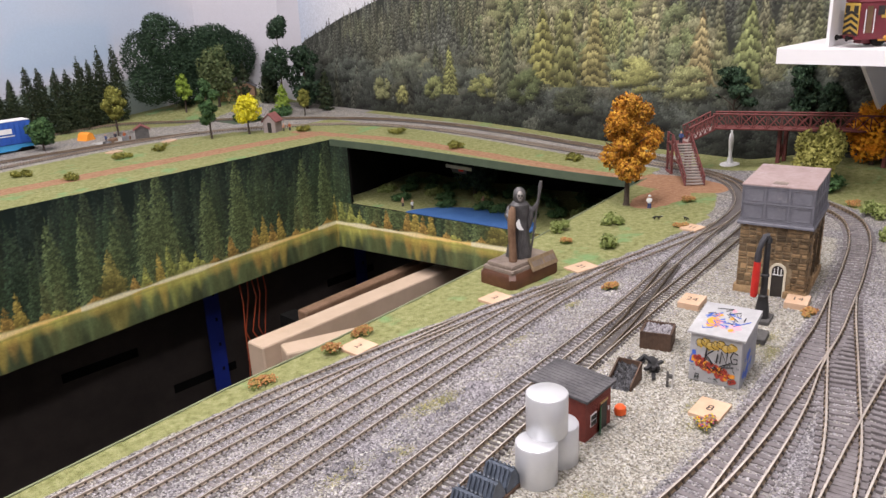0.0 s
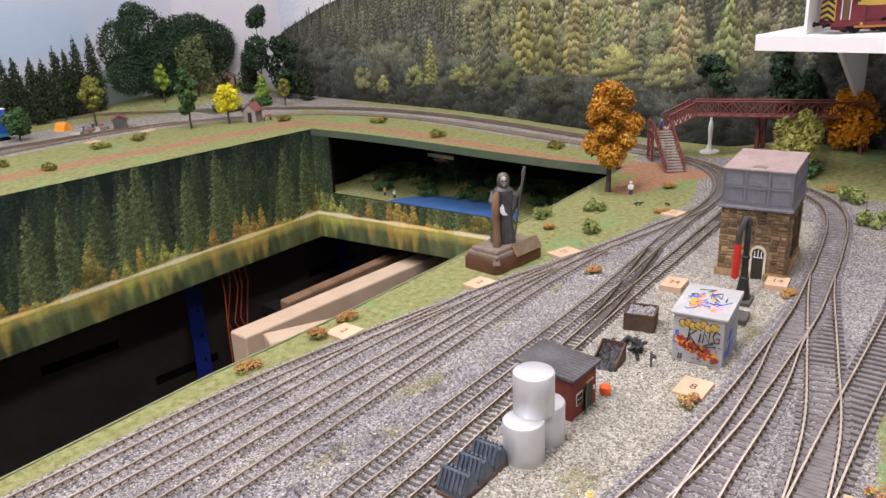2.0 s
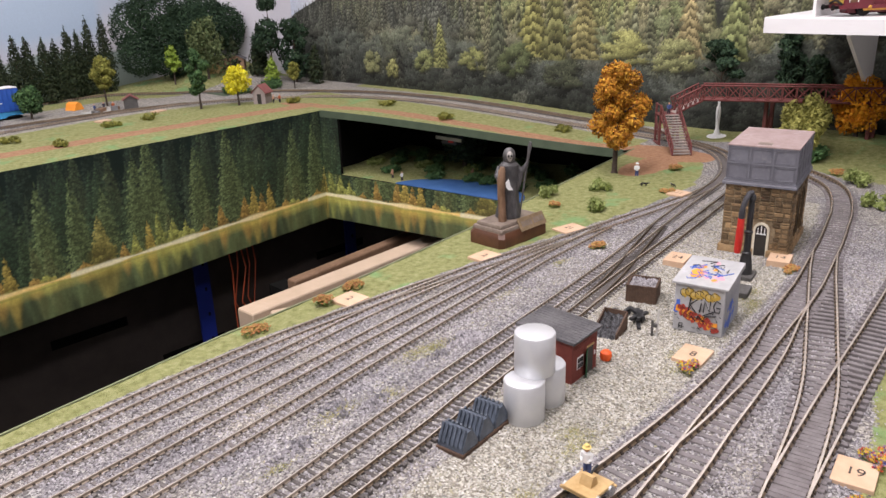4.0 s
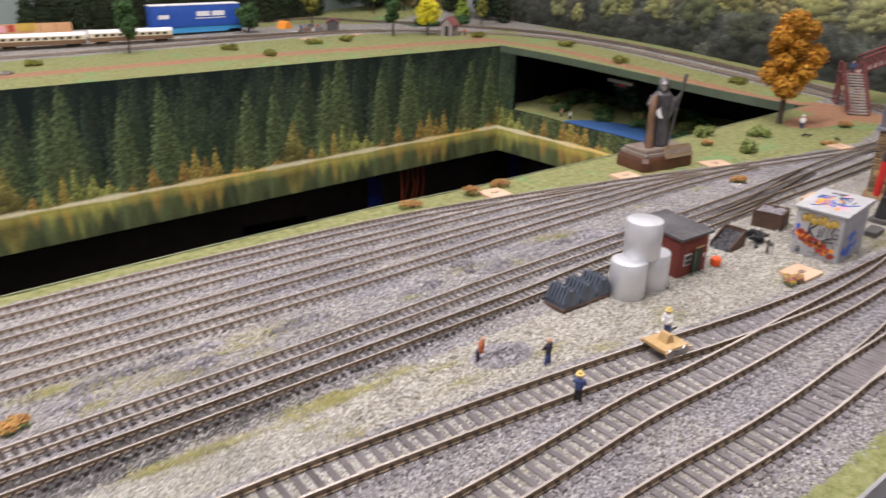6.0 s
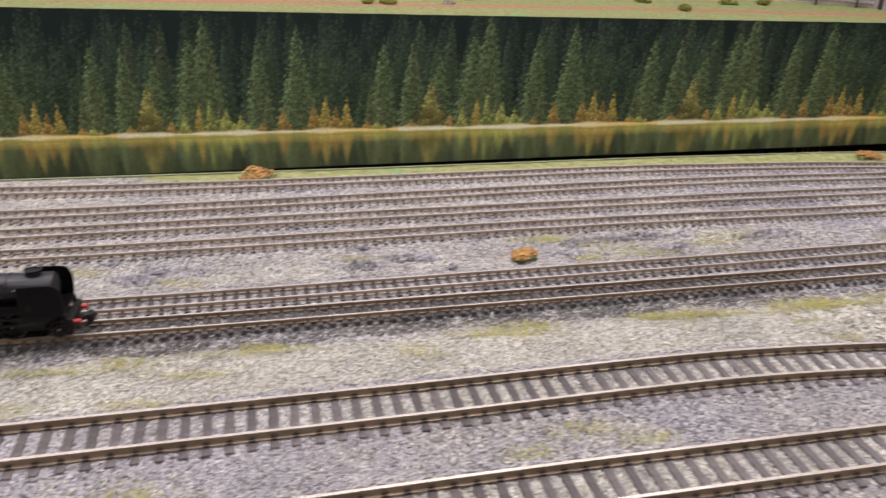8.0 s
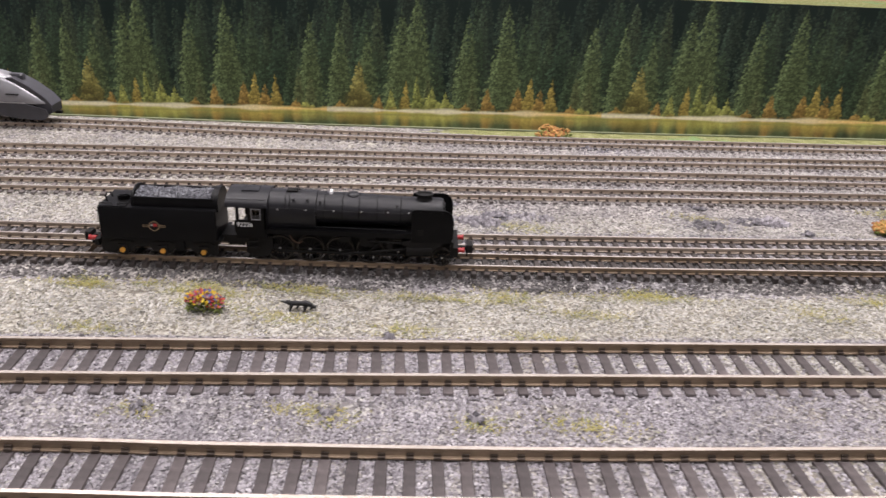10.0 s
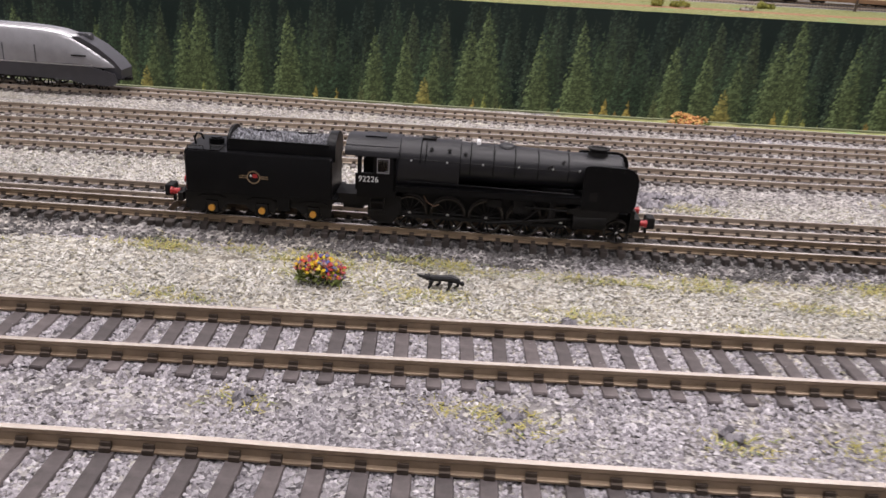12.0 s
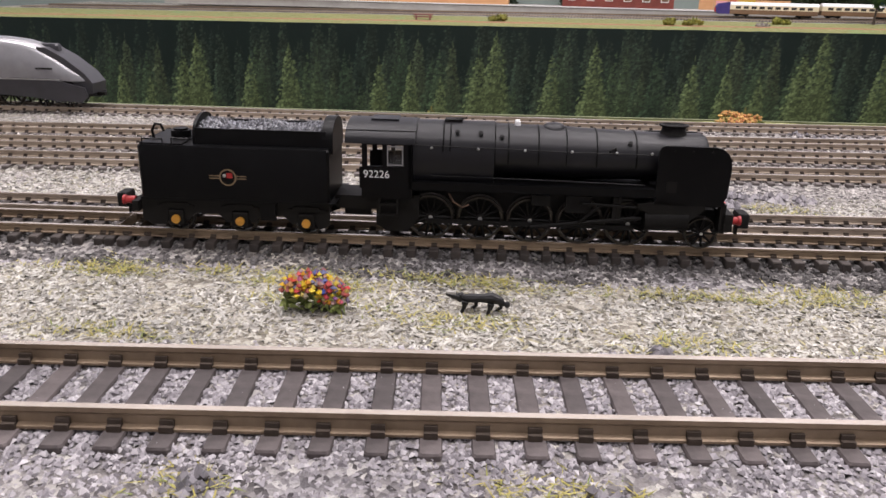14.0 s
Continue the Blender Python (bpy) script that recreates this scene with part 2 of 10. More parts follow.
plain("tower_lid", (0.24, 0.17, 0.16), (0.36, 0.28, 0.27), 180, 0.8, wear=(0.42, 0.36, 0.35))
plain("stone_brown", (0.06, 0.036, 0.016), (0.29, 0.19, 0.095), 260, 0.75, bumps=0.5, dist=0.0004, vary=0.55)
plain("mortar_cream", (0.1, 0.07, 0.04), (0.34, 0.26, 0.16), 300, 0.85)
plain("stone_cream", (0.5, 0.45, 0.34), (0.65, 0.6, 0.48), 300, 0.8)
plain("cast_iron", (0.012, 0.012, 0.013), (0.03, 0.03, 0.032), 300, 0.5)
plain("concrete_dark", (0.05, 0.048, 0.046), (0.11, 0.105, 0.1), 350, 0.85)
plain("hut_white", (0.3, 0.3, 0.31), (0.46, 0.46, 0.46), 120, 0.6, wear=(0.5, 0.5, 0.55))
plain("hut_grey", (0.25, 0.26, 0.28), (0.4, 0.4, 0.42), 200, 0.65, wear=(0.2, 0.24, 0.4))
for nm, c in (("spray_yellow", (0.55, 0.36, 0.06)), ("spray_red", (0.45, 0.055, 0.035)), ("spray_black", (0.012, 0.012, 0.014)), ("spray_blue", (0.05, 0.13, 0.55)), ("spray_orange", (0.8, 0.32, 0.03)), ("spray_pink", (0.75, 0.35, 0.42))):
    plain(nm, tuple(0.8 * v for v in c), c, 350, 0.55, bumps=0.05)
plain("card_pine", (0.48, 0.315, 0.2), (0.6, 0.43, 0.3), 150, 0.7, bumps=0.1)
plain("ink_black", (0.02, 0.015, 0.012), (0.04, 0.03, 0.025), 300, 0.6, bumps=0)
plain("planter_wood", (0.045, 0.025, 0.016), (0.11, 0.065, 0.042), 380, 0.8)
plain("pallet_grey", (0.035, 0.045, 0.062), (0.1, 0.12, 0.155), 350, 0.42, wear=(0.26, 0.28, 0.33))
plain("pewter_robe", (0.05, 0.048, 0.05), (0.14, 0.135, 0.135), 200, 0.5, 0.35, 0.5, 0.0006)
plain("pewter_bone", (0.24, 0.22, 0.2), (0.4, 0.37, 0.34), 400, 0.5, 0.2)
plain("driftwood", (0.12, 0.065, 0.035), (0.25, 0.15, 0.09), 260, 0.65, bumps=0.7, dist=0.0008)
plain("plinth_wood", (0.06, 0.022, 0.01), (0.12, 0.05, 0.024), 160, 0.45)
plain("plinth_top", (0.12, 0.09, 0.07), (0.26, 0.21, 0.17), 200, 0.65, wear=(0.34, 0.3, 0.25))
plain("plaque_bronze", (0.16, 0.11, 0.06), (0.3, 0.22, 0.13), 300, 0.5, 0.3)
plain("bridge_maroon", (0.11, 0.028, 0.026), (0.2, 0.06, 0.055), 300, 0.6)
plain("bridge_step", (0.24, 0.2, 0.18), (0.36, 0.31, 0.28), 300, 0.7)
plain("bark", (0.035, 0.025, 0.018), (0.09, 0.065, 0.05), 300, 0.85, bumps=0.7, dist=0.0006)
plain("trolley_tan", (0.36, 0.23, 0.09), (0.52, 0.36, 0.17), 350, 0.6)
plain("cloth_blue", (0.03, 0.05, 0.14), (0.06, 0.09, 0.24), 400, 0.7)
plain("cloth_rust", (0.3, 0.08, 0.035), (0.45, 0.14, 0.06), 400, 0.7)
plain("cloth_dark", (0.02, 0.018, 0.03), (0.05, 0.04, 0.06), 400, 0.7)
plain("hat_straw", (0.55, 0.4, 0.12), (0.68, 0.52, 0.2), 400, 0.7)
plain("figure_tan", (0.45, 0.25, 0.16), (0.55, 0.32, 0.22), 400, 0.6)
plain("animal_black", (0.01, 0.01, 0.011), (0.026, 0.026, 0.028), 500, 0.55, spec=0.3)
plain("bridge_board", (0.05, 0.075, 0.045), (0.085, 0.115, 0.07), 60, 0.7)
plain("board_edge", (0.13, 0.15, 0.08), (0.2, 0.22, 0.12), 100, 0.8)
plain("aluminium_trim", (0.5, 0.5, 0.5), (0.62, 0.62, 0.62), 100, 0.3, 0.9)
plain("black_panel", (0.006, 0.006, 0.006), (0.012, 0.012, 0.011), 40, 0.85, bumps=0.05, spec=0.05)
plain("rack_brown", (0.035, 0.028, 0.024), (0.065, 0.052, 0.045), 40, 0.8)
# floor tone kept near black so that the well looks deep in shade
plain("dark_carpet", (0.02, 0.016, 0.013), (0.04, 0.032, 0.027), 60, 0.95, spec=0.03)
plain("room_paint", (0.6, 0.6, 0.62), (0.68, 0.68, 0.7), 6, 0.8, bumps=0.05)
plain("ceiling_paint", (0.74, 0.74, 0.74), (0.8, 0.8, 0.8), 6, 0.85, bumps=0.05)
plain("post_blue", (0.004, 0.012, 0.12), (0.008, 0.02, 0.18), 40, 0.5)
plain("cable_red", (0.3, 0.05, 0.02), (0.4, 0.08, 0.03), 200, 0.5)
plain("pine_beam", (0.5, 0.38, 0.27), (0.64, 0.5, 0.38), 30, 0.65, bumps=0.2, dist=0.0006)
plain("pond_blue", (0.05, 0.12, 0.3), (0.08, 0.18, 0.42), 30, 0.15, bumps=0.05)
plain("wagon_blue", (0.012, 0.06, 0.3), (0.02, 0.09, 0.4), 100, 0.5, bumps=0.05)
plain("wagon_sky", (0.04, 0.26, 0.55), (0.06, 0.34, 0.65), 100, 0.5)
plain("tent_orange", (0.75, 0.25, 0.02), (0.85, 0.33, 0.04), 100, 0.6)
plain("roof_maroon", (0.16, 0.05, 0.05), (0.25, 0.09, 0.08), 200, 0.7)
plain("hut_mauve", (0.24, 0.2, 0.2), (0.34, 0.29, 0.28), 200, 0.75)
plain("timber_brown", (0.14, 0.08, 0.045), (0.26, 0.16, 0.1), 200, 0.75)
plain("platform_grey", (0.3, 0.29, 0.27), (0.42, 0.41, 0.38), 120, 0.85)
plain("station_orange", (0.5, 0.26, 0.12), (0.62, 0.36, 0.18), 120, 0.75)
plain("ews_maroon", (0.1, 0.012, 0.018), (0.16, 0.02, 0.03), 160, 0.4, bumps=0.05)
plain("shelf_white", (0.74, 0.73, 0.74), (0.82, 0.81, 0.82), 12, 0.4, bumps=0.03)
plain("rock_grey", (0.12, 0.12, 0.125), (0.25, 0.25, 0.25), 300, 0.85, bumps=0.6, dist=0.0006)


def glass_material(name, tint=(0.9, 0.95, 0.95), rough=0.05):
    m, nt, b = nodes_of(name)
    b.inputs["Base Color"].default_value = (*tint, 1)
    b.inputs["Roughness"].default_value = rough
    b.inputs["Transmission Weight"].default_value = 1.0
    return m


glass_material("cab_glass")


def glow(name, colour, strength):
    m, nt, b = nodes_of(name)
    b.inputs["Base Color"].default_value = (*colour, 1)
    b.inputs["Emission Color"].default_value = (*colour, 1)
    b.inputs["Emission Strength"].default_value = strength
    return m


glow("lamp_diffuser", (1.0, 0.97, 0.94), 2.0)


# ---- mesh helpers ----
class Geo:
    """Collects faces of one mesh; every face has a material slot."""

    def __init__(self):
        self.v, self.f, self.s, self.slot = [], [], [], 0

    def add(self, verts, faces):
        o = len(self.v)
        self.v.extend(tuple(p) for p in verts)
        self.f.extend(tuple(i + o for i in f) for f in faces)
        self.s.extend([self.slot] * len(faces))
        return self

    def use(self, i):
        self.slot = i
        return self

    def box(self, x0, x1, y0, y1, z0, z1, m=None, c=0.0):
        """A box; c chamfers its four upright edges and the top rim."""
        if c <= 0:
            p = [(x, y, z) for z in (z0, z1) for x, y in ((x0, y0), (x1, y0), (x1, y1), (x0, y1))]
            f = [(3, 2, 1, 0), (4, 5, 6, 7), (0, 1, 5, 4), (1, 2, 6, 5), (2, 3, 7, 6), (3, 0, 4, 7)]
        else:
            def ring(a, z):
                q = c
                return [(x0 + q + a, y0 + a, z), (x1 - q - a, y0 + a, z), (x1 - a, y0 + q + a, z), (x1 - a, y1 - q - a, z),
                        (x1 - q - a, y1 - a, z), (x0 + q + a, y1 - a, z), (x0 + a, y1 - q - a, z), (x0 + a, y0 + q + a, z)]
            p = ring(0, z0) + ring(0, z1 - c) + ring(c * 0.6, z1)
            f = [tuple(range(7, -1, -1)), tuple(range(16, 24))]
            for k in (0, 8):
                f += [(k + i, k + (i + 1) % 8, k + 8 + (i + 1) % 8, k + 8 + i) for i in range(8)]
        if m is not None:
            p = [m @ Vector(q) for q in p]
        return self.add(p, f)

    def cyl(self, p0, p1, r0, r1=None, n=12, cap=True):
        p0, p1 = Vector(p0), Vector(p1)
        r1 = r0 if r1 is None else r1
        d = (p1 - p0).normalized()
        a = d.orthogonal().normalized()
        b = d.cross(a)
        pts = []
        for p, r in ((p0, r0), (p1, r1)):
            pts += [p + a * (r * math.cos(2 * math.pi * i / n)) + b * (r * math.sin(2 * math.pi * i / n)) for i in range(n)]
        f = [(i, (i + 1) % n, n + (i + 1) % n, n + i) for i in range(n)]
        if cap:
            f += [tuple(range(n - 1, -1, -1)), tuple(range(n, 2 * n))]
        return self.add(pts, f)

    def lathe(self, prof, n=16, m=None, sx=1.0, sy=1.0):
        """prof: rows of radius and height, from below."""
        pts, f = [], []
        for r, z in prof:
            pts += [Vector((sx * r * math.cos(2 * math.pi * i / n), sy * r * math.sin(2 * math.pi * i / n), z)) for i in range(n)]
        if m is not None:
            pts = [m @ p for p in pts]
        k = len(prof)
        for j in range(k - 1):
            f += [(j * n + i, j * n + (i + 1) % n, (j + 1) * n + (i + 1) % n, (j + 1) * n + i) for i in range(n)]
        f += [tuple(range(n - 1, -1, -1)), tuple(range((k - 1) * n, k * n))]
        return self.add(pts, f)

    def tube(self, pts, r, n=6):
        """A round bar along points; r: one radius, or one for each point."""
        pts = [Vector(p) for p in pts]
        rs = r if isinstance(r, (list, tuple)) else [r] * len(pts)
        ring, f = [], []
        for i, p in enumerate(pts):
            d = (pts[min(i + 1, len(pts) - 1)] - pts[max(i - 1, 0)]).normalized()
            a = d.cross(Vector((0.13, 0.37, 0.92))).normalized()
            b = d.cross(a)
            ring += [p + a * (rs[i] * math.cos(2 * math.pi * k / n)) + b * (rs[i] * math.sin(2 * math.pi * k / n)) for k in range(n)]
        for j in range(len(pts) - 1):
            f += [(j * n + i, j * n + (i + 1) % n, (j + 1) * n + (i + 1) % n, (j + 1) * n + i) for i in range(n)]
        f += [tuple(range(n - 1, -1, -1)), tuple(range((len(pts) - 1) * n, len(pts) * n))]
        return self.add(ring, f)

    def prism(self, poly, a, b, axis="y"):
        """A flat outline given in two axes, drawn out along the third from a to b."""
        def at(p, t):
            return {"y": (p[0], t, p[1]), "z": (p[0], p[1], t), "x": (t, p[0], p[1])}[axis]
        n = len(poly)
        pts = [at(p, a) for p in poly] + [at(p, b) for p in poly]
        f = [tuple(range(n)), tuple(range(2 * n - 1, n - 1, -1))]
        f += [(i, n + i, n + (i + 1) % n, (i + 1) % n) for i in range(n)]
        return self.add(pts, f)

    def ball(self, c, r, n=10, k=6, sz=1.0):
        prof = [(max(1e-5, r * math.sin(math.pi * i / k)), -r * sz * math.cos(math.pi * i / k)) for i in range(k + 1)]
        return self.lathe(prof, n, Matrix.Translation(c))

    def mesh(self, name, mats, smooth=True):
        me = bpy.data.meshes.new(name)
        me.from_pydata([tuple(p) for p in self.v], [], self.f)
        for m in (mats if isinstance(mats, (list, tuple)) else [mats]):
            me.materials.append(MATS[m])
        if self.s and max(self.s):
            me.polygons.foreach_set("material_index", self.s)
        bm = bmesh.new()
        bm.from_mesh(me)
        bmesh.ops.recalc_face_normals(bm, faces=bm.faces)
        bm.to_mesh(me)
        bm.free()
        if smooth:
            me.polygons.foreach_set("use_smooth", [True] * len(me.polygons))
            me.set_sharp_from_angle(angle=0.6)
        return me


def part(name, geo, mats, parent, label="", smooth=True, m=None):
    """One mesh under a thing or a part."""
    data = geo if isinstance(geo, bpy.types.Mesh) else geo.mesh(name, mats, smooth)
    ob = new(name, data)
    ob.parent = parent
    if m is not None:
        ob.matrix_basis = m
    if label:
        ob["label"] = label
    return ob


def thing(name, label, category, m=None, group="", kind=""):
    ob = new(name)
    ob.empty_display_size = 0.01
    if m is not None:
        ob.matrix_basis = m
    return tagged(ob, label, category, group, kind)


def solid(name, geo, mats, label, category, m=None, group="", kind="", smooth=True):
    ob = new(name, geo if isinstance(geo, bpy.types.Mesh) else geo.mesh(name, mats, smooth))
    if m is not None:
        ob.matrix_basis = m
    return tagged(ob, label, category, group, kind)


def pieces_mesh(name, pts, faces, mats, slots=None, colours=None, layer="ink"):
    """A mesh from number arrays: pts (n,3), faces (k,3 or 4)."""
    me = bpy.data.meshes.new(name)
    pts, faces = np.asarray(pts, dtype=np.float32), np.asarray(faces, dtype=np.int32)
    k = faces.shape[1]
    me.vertices.add(len(pts))
    me.vertices.foreach_set("co", pts.ravel())
    me.loops.add(faces.size)
    me.loops.foreach_set("vertex_index", faces.ravel())
    me.polygons.add(len(faces))
    me.polygons.foreach_set("loop_start", np.arange(0, faces.size, k, dtype=np.int32))
    for m in mats:
        me.materials.append(MATS[m])
    if slots is not None:
        me.polygons.foreach_set("material_index", np.asarray(slots, dtype=np.int32))
    if colours is not None:
        at = me.color_attributes.new(layer, "FLOAT_COLOR", "POINT")
        at.data.foreach_set("color", np.asarray(colours, dtype=np.float32).ravel())
    me.update(calc_edges=True)
    me.polygons.foreach_set("use_smooth", np.zeros(len(me.polygons), bool))
    me.validate()
    return me


# ---- plan of the layout ----
EDGE = [(-0.95, 0.14), (-0.3, 0.193), (-0.18, 0.2035), (-0.1, 0.2095), (-0.04, 0.2145), (0.15, 0.2355), (0.367, 0.263), (0.506, 0.277), (0.603, 0.281), (0.776, 0.297), (0.942, 0.319), (1.168, 0.349)]
FRONT = [(-0.95, -0.268), (0.55, -0.107), (0.689, -0.093), (0.9, -0.088), (1.36, -0.09)]
WELL_Y, BACK_X, SKY_Y = 0.903, 1.335, 1.50
T1 = [(-0.95, 0.12), (-0.3, 0.172), (-0.2, 0.181), (-0.13, 0.1865), (-0.02, 0.193), (0.08, 0.202), (0.24, 0.2215), (0.315, 0.231), (0.386, 0.237), (0.5, 0.243), (0.6, 0.238), (0.72, 0.224), (0.83, 0.207), (0.95, 0.192), (1.04, 0.187),
      (1.12, 0.205), (1.19, 0.245), (1.23, 0.3), (1.246, 0.38), (1.25, 0.5), (1.247, 0.7), (1.236, 0.87), (1.2, 1.0), (1.13, 1.085), (1.04, 1.16), (0.93, 1.197), (0.8, 1.2), (0.6, 1.182), (0.36, 1.172), (0.1, 1.185), (-0.9, 1.2)]
T2 = [(-0.95, 0.036), (-0.16, 0.139), (-0.042, 0.154), (0.08, 0.1695), (0.302, 0.201), (0.407, 0.213), (0.5, 0.22), (0.6, 0.227), (0.7, 0.2265)]
T3 = [(-0.95, 0.014), (-0.16, 0.114), (-0.034, 0.1295), (0.08, 0.1445), (0.29, 0.171), (0.43, 0.187), (0.55, 0.198), (0.65, 0.205), (0.75, 0.211), (0.83, 0.207)]
T4 = [(-0.95, -0.006), (-0.16, 0.0895), (-0.0265, 0.1055), (0.08, 0.118), (0.279, 0.1435), (0.452, 0.161), (0.55, 0.173), (0.65, 0.184), (0.75, 0.195), (0.86, 0.2)]
T5 = [(-0.95, -0.03), (-0.153, 0.041), (-0.072, 0.0473), (0.0, 0.0542), (0.08, 0.063), (0.16, 0.073), (0.281, 0.0885), (0.43, 0.107), (0.488, 0.115), (0.563, 0.124), (0.692, 0.138), (0.782, 0.149), (0.889, 0.166), (0.987, 0.18), (1.05, 0.1875)]
T6 = [(-0.95, -0.045), (-0.16, 0.0218), (-0.08, 0.0285), (0.0, 0.0344), (0.05, 0.0386), (0.1, 0.0438), (0.17, 0.0522), (0.255, 0.0622), (0.39, 0.0775), (0.509, 0.091), (0.561, 0.099), (0.726, 0.122), (0.80, 0.131), (0.88, 0.14), (0.96, 0.15),
      (1.04, 0.161), (1.12, 0.185), (1.2, 0.24), (1.24, 0.31)]
T7 = [(0.70, 0.119), (0.76, 0.131), (0.82, 0.147), (0.889, 0.165)]
A = [(-0.95, -0.142), (-0.3, -0.067), (-0.094, -0.0442), (0.0, -0.0335), (0.08, -0.024), (0.175, -0.0126), (0.3, 0.0025), (0.4, 0.005), (0.497, 0.0035), (0.55, 0.0005), (0.6, -0.0015), (0.65, -0.001), (0.7, 0.002),
     (0.76, 0.007), (0.82, 0.0125), (0.89, 0.0245), (0.93, 0.0315), (0.98, 0.042), (1.03, 0.0535), (1.08, 0.07), (1.12, 0.092), (1.155, 0.13), (1.18, 0.18), (1.2, 0.23)]
B = [(-0.95, -0.182), (-0.3, -0.112), (-0.07, -0.087), (0.0, -0.081), (0.09, -0.0725), (0.214, -0.0575), (0.33, -0.0455), (0.4, -0.038), (0.47, -0.028), (0.52, -0.0245), (0.565, -0.0205), (0.61, -0.0155), (0.66, -0.011), (0.71, -0.0045), (0.765, 0.0055), (0.82, 0.0125)]
C = [(-0.4, -0.2), (0.1, -0.13), (0.3, -0.096), (0.42, -0.0765), (0.51, -0.0705), (0.58, -0.062), (0.67, -0.045), (0.755, -0.019), (0.85, 0.0115), (0.9, 0.026)]
E_TRACK = [(0.58, -0.062), (0.68, -0.053), (0.796, -0.0445), (0.9, -0.035), (1.05, -0.016), (1.2, 0.008), (1.33, 0.04)]
T1_YARD = T1[:14]
F_TRACK = [(-0.9, 1.28), (0.3, 1.262), (0.45, 1.25), (0.6, 1.24), (0.76, 1.23), (0.88, 1.215), (1.0, 1.182)]
G_TRACK = [(1.27, 0.36), (1.288, 0.45), (1.294, 0.6), (1.292, 0.72), (1.286, 0.82), (1.274, 0.944), (1.237, 1.061), (1.177, 1.173), (1.08, 1.299), (0.983, 1.382), (0.88, 1.43), (0.7, 1.45), (0.2, 1.455)]


def on(line, x):
    return np.interp(x, [p[0] for p in line], [p[1] for p in line])


def smooth(a, b, v):
    t = np.clip((v - a) / (b - a), 0, 1)
    return t * t * (3 - 2 * t)


def gz(x, y):
    """Height of the scenic surface: level in the yard, the far boards a little out of true."""
    far = smooth(0.36, 0.86, y)
    z = far * (0.0005 + 0.0105 * np.asarray(x))
    shoulder = 0.0014 * np.exp(-(((y - on(T6, x)) / 0.011) ** 2)) * (1 - smooth(0.55, 0.7, x))
    hill = 0.046 * np.exp(-(((x - 1.23) / 0.085) ** 2 + ((y - 1.40) / 0.1) ** 2)) + 0.02 * np.exp(-(((x - 1.17) / 0.055) ** 2 + ((y - 1.365) / 0.05) ** 2)) + 0.02 * np.exp(-(((x - 1.1) / 0.16) ** 2 + ((y - 1.45) / 0.07) ** 2))
    bank = 0.0165 * smooth(1.2, 1.32, np.asarray(x)) * (1 - smooth(0.2, 0.3, y))
    return z + shoulder + hill + bank


def bed(x, y):
    """Ballast heaped between the sleepers of the large gauge tracks."""
    z = 0.0
    for line, x0, x1 in ((A, -1, 1.2), (B, -1, 0.7), (C, -1, 0.75)):
        z = np.maximum(z, 0.0011 * (1 - smooth(0.011, 0.02, np.abs(y - on(line, x)))) * (np.asarray(x) < x1))
    for line in (T1_YARD, T2, T3, T4, T5, T6):
        z = np.maximum(z, (0.0008 + 0.0003 * smooth(0.2, 0.5, np.asarray(x))) * (1 - smooth(0.006, 0.0105, np.abs(y - on(line, x)))) * (np.asarray(x) < 1.0))
    return z


def well_end(y):
    """x of the edge at the end of the well."""
    return np.interp(y, [0.349, 0.903], [1.155, 1.09])


